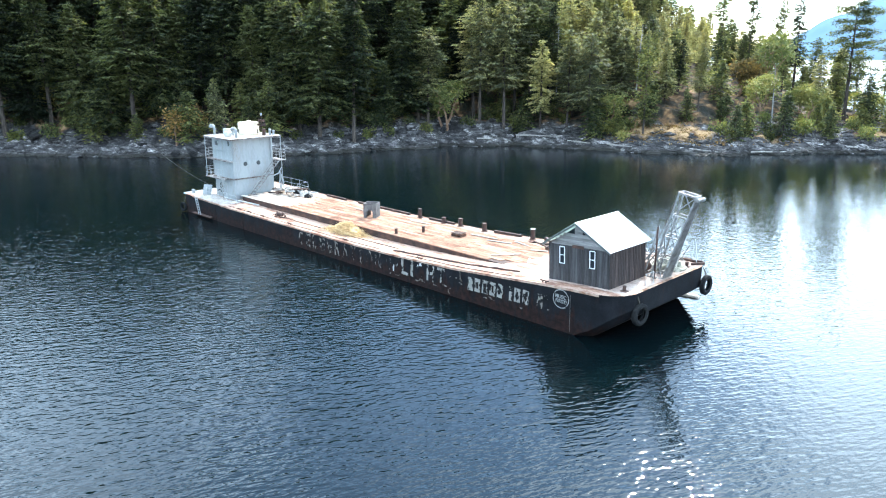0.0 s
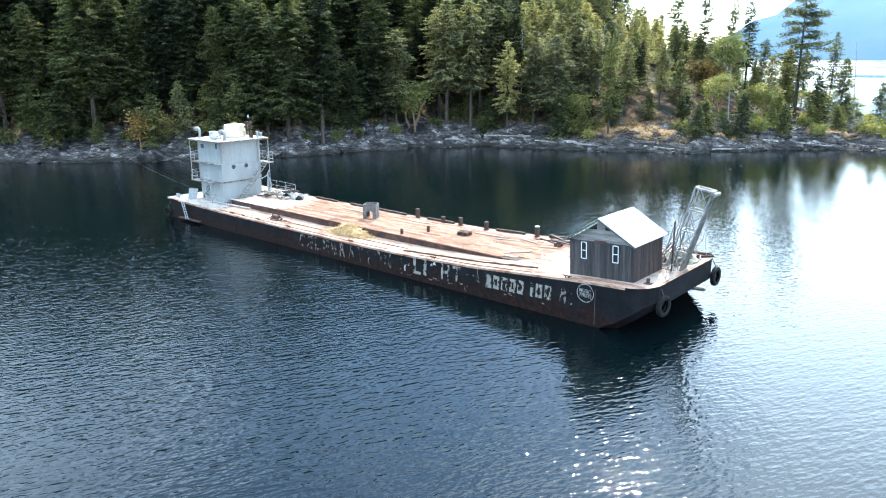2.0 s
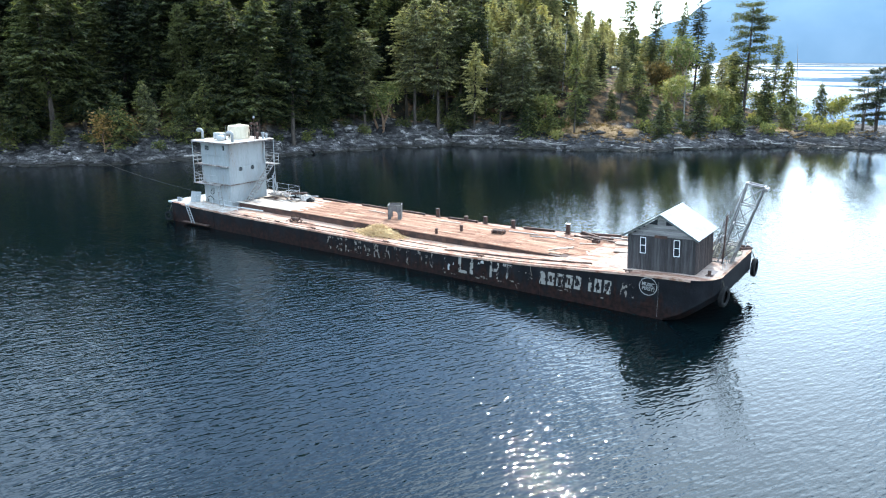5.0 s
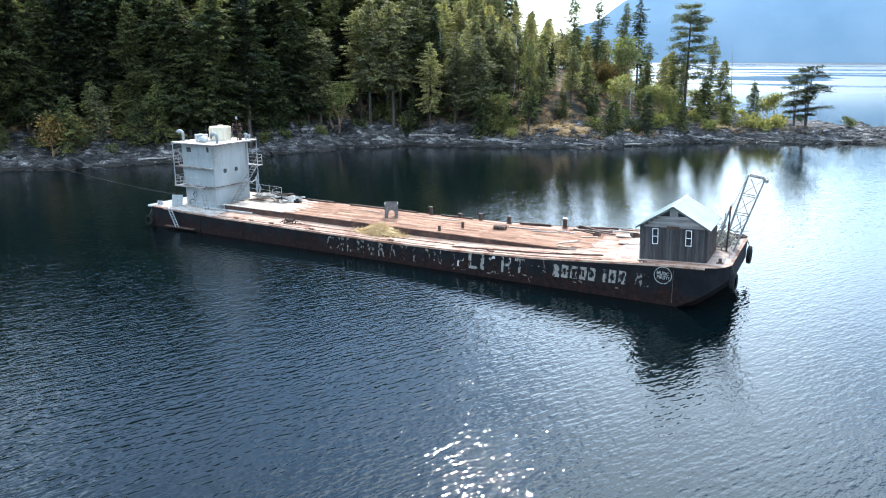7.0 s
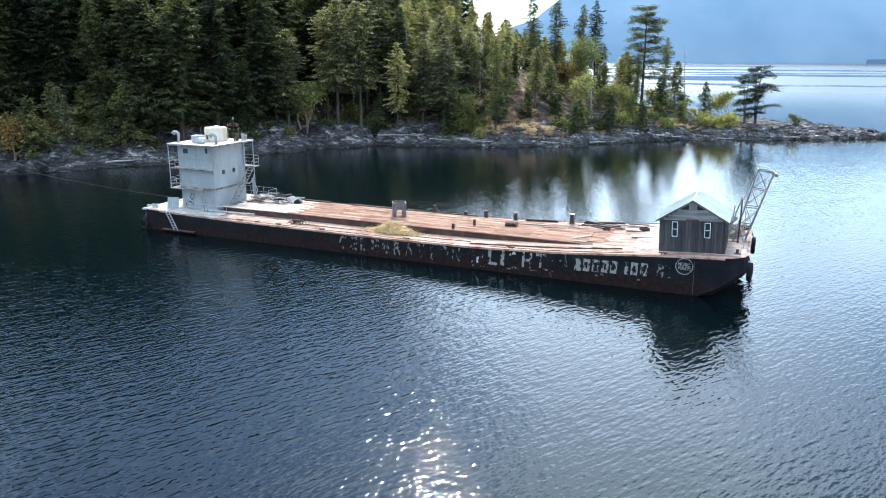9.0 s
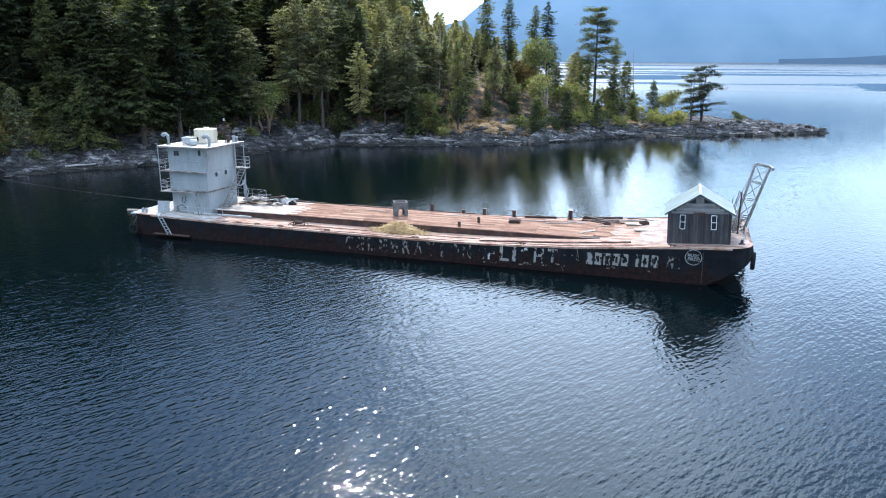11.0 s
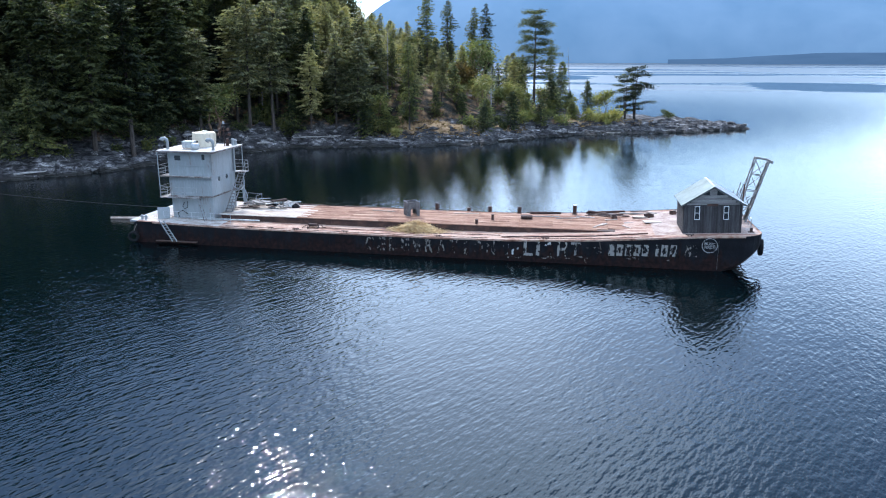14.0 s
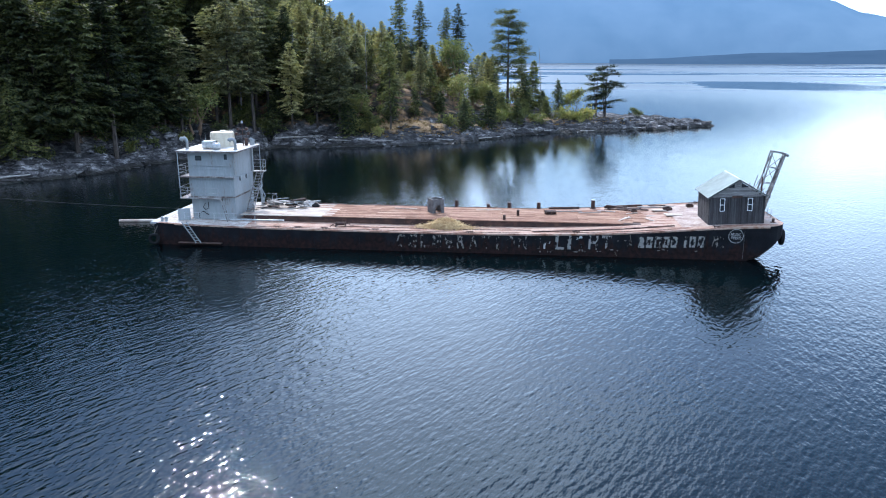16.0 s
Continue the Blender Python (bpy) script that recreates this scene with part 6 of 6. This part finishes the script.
for k in range(4):
    bm = bmesh.new()
    w, h = 0.58, 1.28
    arch = [(-0.3, 0.0), (-0.28, 0.55), (-0.15, 0.75), (0.15, 0.75), (0.28, 0.55), (0.3, 0.0)]
    o = [(-w, 0.0), (-w, h), (w, h), (w, 0.0)]
    if k % 2 == 0:
        vs = [bm.verts.new((p[0], 0, p[1])) for p in (o[0], o[1], o[2], o[3], *arch[::-1])]
        bm.faces.new(vs)
    else:
        bm.faces.new([bm.verts.new((p[0], 0, p[1])) for p in o])
    bmesh.ops.triangulate(bm, faces=bm.faces[:])
    bmesh.ops.solidify(bm, geom=bm.faces[:], thickness=0.04)
    part("side_panel", bm, M_BOXGREY, cage, at=pose(0, 0, 0, 0, 0, 90 * k) @ pose(0, -0.56, 0))
bm = bmesh.new()
for s in (-1, 1):
    beam(bm, (-0.6, s * 0.58, 1.28), (0.6, s * 0.58, 1.28), 0.08, 0.06)
    beam(bm, (s * 0.58, -0.6, 1.28), (s * 0.58, 0.6, 1.28), 0.08, 0.06)
part("top_rim", bm, M_BOXGREY, cage)

for x, white in ((-23.4, 0), (-18.1, 0), (-15.2, 0), (-9.9, 1), (-20.2, 0)):
    y = 10.65
    z = deck_z(x)
    h = 0.5 if x == -20.2 else 0.85 if white or x < -21 else 0.68
    ob = thing("bollard", pose(x, y, z), "rusty steel pipe bollard on the deck edge", "bollard", "bollards on the deck edge")
    bm = bmesh.new()
    bar(bm, (0, 0, -0.02), (0, 0, h), 0.19, 14)
    part("post", bm, M_RUST, ob)
    bm = bmesh.new()
    bar(bm, (0, 0, h), (0, 0, h + 0.05), 0.2, 14)
    part("cap", bm, M_GALV if white else M_RUST, ob)
    bm = bmesh.new()
    bar(bm, (0, 0, 0), (0, 0, 0.05), 0.3, 14)
    part("base_plate", bm, M_RUST, ob)
for x, y, h in ((-18.4, 3.35, 0.42), (-17.2, 5.3, 0.5)):
    bm = bmesh.new()
    bar(bm, (0, 0, -0.02), (0, 0, h), 0.13, 12)
    bar(bm, (0, 0, h), (0, 0, h + 0.03), 0.15, 12)
    tagged(part("stub_post", bm, M_RUST, None, at=pose(x, y, RD - 0.02)), "short dark pipe stub standing on the deck", "post", "pipe stubs")
pal = thing("pallet_stack", pose(-14.2, 6.4, RD, 0, 0, 8) @ Matrix.Scale(0.8, 4), "low stack of brown weathered pallets", "pallets")
for k in range(3):
    for j in range(5):
        bm = bmesh.new()
        box(bm, (-0.65, -0.45 + j * 0.2, 0.03 + k * 0.15), (0.65, -0.31 + j * 0.2, 0.07 + k * 0.15))
        part("slat", bm, M_RUST, pal)
    bm = bmesh.new()
    for x in (-0.6, 0, 0.55):
        box(bm, (x, -0.45, -0.04 + k * 0.15 if k else 0), (x + 0.08, 0.49, 0.03 + k * 0.15))
    part("bearer", bm, M_PLANK, pal)

# straw heap against the raised deck
rng = np.random.default_rng(5)
C, Wd, L, Wi = [], [], [], []
for _ in range(6500):
    u, v = rng.normal() * 1.05, rng.normal() * 0.42
    top = 0.85 * math.exp(-(u / 1.3) ** 2 - (v / 0.62) ** 2) + 0.03
    C.append((u, v, top * rng.random() ** 0.5))
    a = rng.uniform(0, 6.28)
    Wd.append((math.cos(a), math.sin(a) * 0.7, rng.uniform(-0.25, 0.7)))
    L.append(rng.uniform(0.25, 0.75))
    Wi.append(rng.uniform(0.015, 0.04))
hay = tagged(new("straw_heap", leaf_mesh("straw", C, Wd, L, Wi, M_HAY, rng)), "loose heap of dry yellow straw on the side deck", "straw", kind="stuff")
hay.matrix_basis = pose(-23.6, 2.2, 1.70, 0, 0, 2)
bm = bmesh.new()
bmesh.ops.create_icosphere(bm, subdivisions=4, radius=1.0)
for v_ in bm.verts:
    n_ = 1 + 0.25 * noise.noise(v_.co * 3)
    v_.co = Vector((v_.co.x * 1.7 * n_, v_.co.y * 0.66 * n_, max(-0.05, v_.co.z * 0.66 * n_)))
core = part("straw_core", bm, M_HAY, hay)

scrap = thing("rusty_winch", pose(-33.0, 1.45, 1.72, 0, 0, 6), "small rusty hand winch with bent frame", "winch")
bm = bmesh.new()
bar(bm, (-0.35, 0, 0.28), (0.35, 0, 0.28), 0.16, 12)
part("drum", bm, M_RUST, scrap)
for s in (-1, 1):
    bm = bmesh.new()
    beam(bm, (s * 0.42, -0.35, 0.04), (s * 0.42, 0.35, 0.04), 0.08, 0.08)
    beam(bm, (s * 0.42, -0.3, 0.05), (s * 0.42, 0, 0.5), 0.06, 0.06)
    beam(bm, (s * 0.42, 0.3, 0.05), (s * 0.42, 0, 0.5), 0.06, 0.06)
    part("side_frame", bm, M_RUST, scrap)
bm = bmesh.new()
tube(bm, [(0.45, 0, 0.3), (0.8, 0.05, 0.25), (0.85, 0.05, 0.05), (1.1, 0.3, 0.03)], 0.035, 6)
tube(bm, [(-0.45, 0, 0.3), (-0.75, -0.1, 0.2), (-0.95, -0.25, 0.03)], 0.035, 6)
part("crank", bm, M_RUST, scrap)


def lumber(x, y, z, turn, l, w, t, mat, label, name="loose_plank"):
    bm = bmesh.new()
    box(bm, (-l / 2, -w / 2, 0), (l / 2, w / 2, t), None, 0.01)
    tagged(part(name, bm, mat, None, at=pose(x, y, z, rand(-1, 1), rand(-1, 1), turn)), label, "plank", "loose planks on deck")


for x, y, turn, l in ((-7.8, 4.6, 62, 1.9), (-7.4, 5.0, 45, 1.2), (-5.4, 4.6, -55, 1.1), (-7.2, 5.3, 75, 0.9), (-10.5, 7.2, 12, 2.2), (-8.9, 8.0, -12, 1.7), (-6.6, 7.3, 30, 1.3), (-12.5, 7.6, 6, 2.6), (-4.7, 6.4, 15, 1.6), (-20, 7.5, 4, 2.4), (-28, 7.2, -3, 2.2)):
    lumber(x, y, RD + 0.02, turn, l, 0.14, 0.05, M_PLANK_PALE if rand(0, 1) < 0.6 else M_TIMBER, "loose pale plank lying on the raised deck")
for x, y, turn, l, w in ((-3.1, 6.0, 10, 1.5, 0.9), (-3.9, 8.2, 5, 1.6, 0.6)):
    lumber(x, y, deck_z(x) + 0.03, turn, l, w, 0.08, M_PLANK_PALE, "pale plywood sheet lying near the shed", "plywood_sheet")
# dark scrap timber and rods near the far edge by the bow
rs = random.Random(11)
for k in range(14):
    x, y = rs.uniform(-8.5, 0.3), rs.uniform(8.8, 10.6)
    l = rs.uniform(0.7, 2.6)
    lumber(x, y, max(deck_z(x), 1.9) + 0.03 + 0.06 * (k % 3), rs.uniform(-30, 30), l, rs.uniform(0.08, 0.25), rs.uniform(0.05, 0.14), M_RUST if k % 3 else M_TIMBER, "dark scrap timber on the far side deck")
for x, y, s in ((-3.2, 8.3, 0.3), (-6.3, 8.2, 0.24), (-1.0, 9.2, 0.28)):
    ob = thing("scrap_box", pose(x, y, max(deck_z(x), RD) + 0.01, 0, 0, rand(0, 40)), "rusted open steel scrap box on deck", "box", "scrap boxes")
    bm = bmesh.new()
    for a, b in (((-s, -s), (s, -s)), ((s, -s), (s, s)), ((s, s), (-s, s)), ((-s, s), (-s, -s))):
        beam(bm, (a[0], a[1], s * 0.45), (b[0], b[1], s * 0.45), 0.04, s * 0.9)
    part("wall", bm, M_RUST, ob)
    bm = bmesh.new()
    box(bm, (-s, -s, 0), (s, s, 0.04))
    part("base", bm, M_RUST, ob)
# edge timbers along the far side
for x0, x1 in ((-33, -29), (-29.5, -25), (-22.3, -19), (-14.2, -11.2), (-38.5, -35), (-8.8, -5.2)):
    bm = bmesh.new()
    beam(bm, (x0, 10.85, deck_z(x0) + 0.11), (x1, 10.8, deck_z(x1) + 0.10), 0.2, 0.19)
    tagged(part("edge_timber", bm, M_RUST, None), "dark heavy timber along the far deck edge", "timber", "edge timbers")

# scrap by the deckhouse: sheets, pipes, a pale canvas bundle and an engine block
rs = random.Random(21)
for k in range(34):
    x, y = rs.uniform(-41.6, -37.4), rs.uniform(6.0, 8.3)
    l = rs.uniform(0.5, 1.8)
    z = RD if y < 8.4 else 1.8
    lumber(x, y, z + 0.04 + 0.13 * (k % 5), rs.uniform(-60, 60), l, rs.uniform(0.06, 0.4), rs.uniform(0.04, 0.12), (M_TIMBER, M_BOXGREY, M_RUST, M_WHITE)[k % 4], "scrap board in a heap beside the deckhouse", "scrap_board")
for x, y, s, mat, lab in ((-37.6, 7.6, 0.62, M_DECKWHITE, "crumpled white canvas bundle on deck"), (-39.6, 7.9, 0.5, M_TYRE, "dark machinery block in the scrap heap"), (-36.9, 7.3, 0.35, M_TYRE, "dark crumpled tarpaulin in the scrap heap"), (-40.6, 8.9, 0.45, M_GALV, "grey machine casing in the scrap heap")):
    bm = bmesh.new()
    bmesh.ops.create_icosphere(bm, subdivisions=3, radius=s)
    for v_ in bm.verts:
        n_ = 1 + 0.45 * noise.noise(v_.co * 4 + Vector((x, y, 0)))
        v_.co = Vector((v_.co.x * 1.2 * n_, v_.co.y * n_, max(-0.02, v_.co.z * 0.9 * n_)))
    tagged(part("scrap_bundle", bm, mat, None, at=pose(x, y, RD if y < 8.5 else 1.85)), lab, "scrap")
tyre(-38.6, 8.3, 2.55, 30, 0.42, 12)
# railing on the far edge
fence = thing("deck_railing", pose(-45.5, 10.85, 1.86), "white pipe railing on the far deck edge", "railing")
rail([(-1.6, 0, 0), (0, 0, 0), (1.7, 0, -0.02), (3.4, 0, -0.05), (3.4, -1.4, -0.05)], 1.05, fence, 2)
# long pipe on the deck in front of the deckhouse
bm = bmesh.new()
bar(bm, (-44.5, 1.95, 2.0), (-38.6, 2.5, 1.93), 0.07, 8)
tagged(part("long_pipe", bm, M_GALV, None), "long grey pipe lying along the side deck", "pipe")
# white leaning plate, stern boarding ladder, ledge and spar
plate = thing("hatch_cover", pose(-47.7, 1.5, 1.95, -20, 0, 25), "white steel hatch cover leaning on a stay", "hatch cover")
bm = bmesh.new()
box(bm, (-0.55, -0.03, 0), (0.55, 0.03, 1.1), None, 0.02)
part("panel", bm, M_WHITE, plate)
bm = bmesh.new()
for x in (-0.4, 0, 0.4):
    beam(bm, (x, -0.05, 0.05), (x, -0.05, 1.05), 0.04, 0.05)
part("stiffener", bm, M_WHITE, plate)
lad = thing("boarding_ladder", pose(0, 0, 0), "white aluminium boarding ladder over the hull side", "ladder")
for s in (-0.22, 0.22):
    bm = bmesh.new()
    beam(bm, (-47.0 + s, -0.12, 2.15), (-45.6 + s, -0.5, 0.35), 0.05, 0.09)
    part("stringer", bm, M_WHITE, lad)
for k in range(7):
    f = (k + 0.7) / 7.6
    bm = bmesh.new()
    beam(bm, (-47.22 + 1.4 * f, -0.12 - 0.38 * f, 2.15 - 1.8 * f), (-46.78 + 1.4 * f, -0.12 - 0.38 * f, 2.15 - 1.8 * f), 0.12, 0.03)
    part("rung", bm, M_WHITE, lad)
bm = bmesh.new()
box(bm, (-47.6, -0.4, 0.24), (-43.6, 0.02, 0.30))
tagged(part("boarding_ledge", bm, M_RUST, None), "rusty boarding ledge low on the hull side", "ledge")
bm = bmesh.new()
tube(bm, [(-51.2, 9.0, 0.1), (-54.5, 8.85, 0.12), (-58.3, 8.5, 0.1)], [0.2, 0.19, 0.14], 8)
tagged(part("floating_log", bm, M_PLANK_PALE, None), "long pale log floating behind the stern", "log")
bm = bmesh.new()
for x, y in ((-49.3, 0.8), (-49.2, 9.8)):
    for o in (-0.2, 0.2):
        bar(bm, (x + o, y, 1.95), (x + o, y, 2.4), 0.11, 10)
    bar(bm, (x - 0.35, y, 2.25), (x + 0.35, y, 2.25), 0.06, 8)
    tagged(part("mooring_bitt", bm, M_WHITE, None), "white double mooring bitt at the stern", "bitt", "mooring bitts")
    bm = bmesh.new()
bm.free()
# mooring line to the shore
bm = bmesh.new()
A, B = Vector((-48.6, 2.2, 2.9)), Vector((-97.5, 16.5, 2.2))
tube(bm, [A.lerp(B, k / 24) + Vector((0, 0, -0.45 * 4 * (k / 24) * (1 - k / 24))) for k in range(25)], 0.018, 5)
tagged(part("mooring_line", bm, M_ROPE, None), "thin mooring line slung from the stern to the shore", "rope")
# net and rope heap behind the shed
rng = np.random.default_rng(15)
heap = thing("net_heap", pose(3.55, 7.75, 2.88), "heap of grey-green nets and cut branches by the boom", "heap")
bm = bmesh.new()
bmesh.ops.create_icosphere(bm, subdivisions=3, radius=1.0)
for v_ in bm.verts:
    n_ = 1 + 0.5 * noise.noise(v_.co * 2.4)
    v_.co = Vector((v_.co.x * 1.0 * n_, v_.co.y * 1.2 * n_, max(-0.03, v_.co.z * 0.75 * n_)))
part("net", bm, M_NET, heap)
for k in range(44):
    bm = bmesh.new()
    a = rng.uniform(0, 6.28)
    p = np.array([rng.normal() * 0.6, rng.normal() * 0.9, rng.uniform(0.1, 0.7)])
    d = np.array([math.cos(a), math.sin(a), rng.uniform(0.0, 1.1)]) * rng.uniform(0.6, 1.7)
    tube(bm, [tuple(p), tuple(p + d * 0.5 + rng.normal(size=3) * 0.08), tuple(p + d)], 0.03, 5)
    part("branch", bm, M_TIMBER, heap)
# small hardware on the fore deck
for x, y in ((4.2, 1.6), (4.3, 9.0)):
    ob = thing("fairlead", pose(x, y, 2.97), "rusty roller fairlead on the fore deck", "fairlead", "fairleads")
    bm = bmesh.new()
    box(bm, (-0.22, -0.16, 0), (0.22, 0.16, 0.06))
    part("base", bm, M_RUST, ob)
    bm = bmesh.new()
    bar(bm, (0, 0, 0.05), (0, 0, 0.36), 0.11, 10)
    part("roller", bm, M_RUST, ob)
fr = thing("bow_rail", pose(4.55, 3.8, 2.98), "short bent pipe rail at the bow edge", "railing")
rail([(0, -0.4, 0), (0, 0.5, 0)], 0.75, fr, 1, M_GALV)
bm = bmesh.new()
tube(bm, [(4.3, 9.6, 3.05), (4.6, 9.9, 3.1), (4.85, 10.3, 3.06), (4.6, 10.6, 3.08), (4.0, 10.5, 3.05), (3.2, 10.6, 3.03), (2.0, 10.4, 3.0)], 0.1, 7)
tagged(part("chain_heap", bm, M_RUST, None), "heavy rusty chain heaped on the bow corner", "chain")
bm = bmesh.new()
box(bm, (2.1, 11.75, -0.05), (3.9, 12.15, 0.16), Matrix.Rotation(0.15, 4, "Z"), 0.05)
tagged(part("floating_plank", bm, M_PLANK_PALE, None), "pale timber baulk floating beside the hull", "timber")
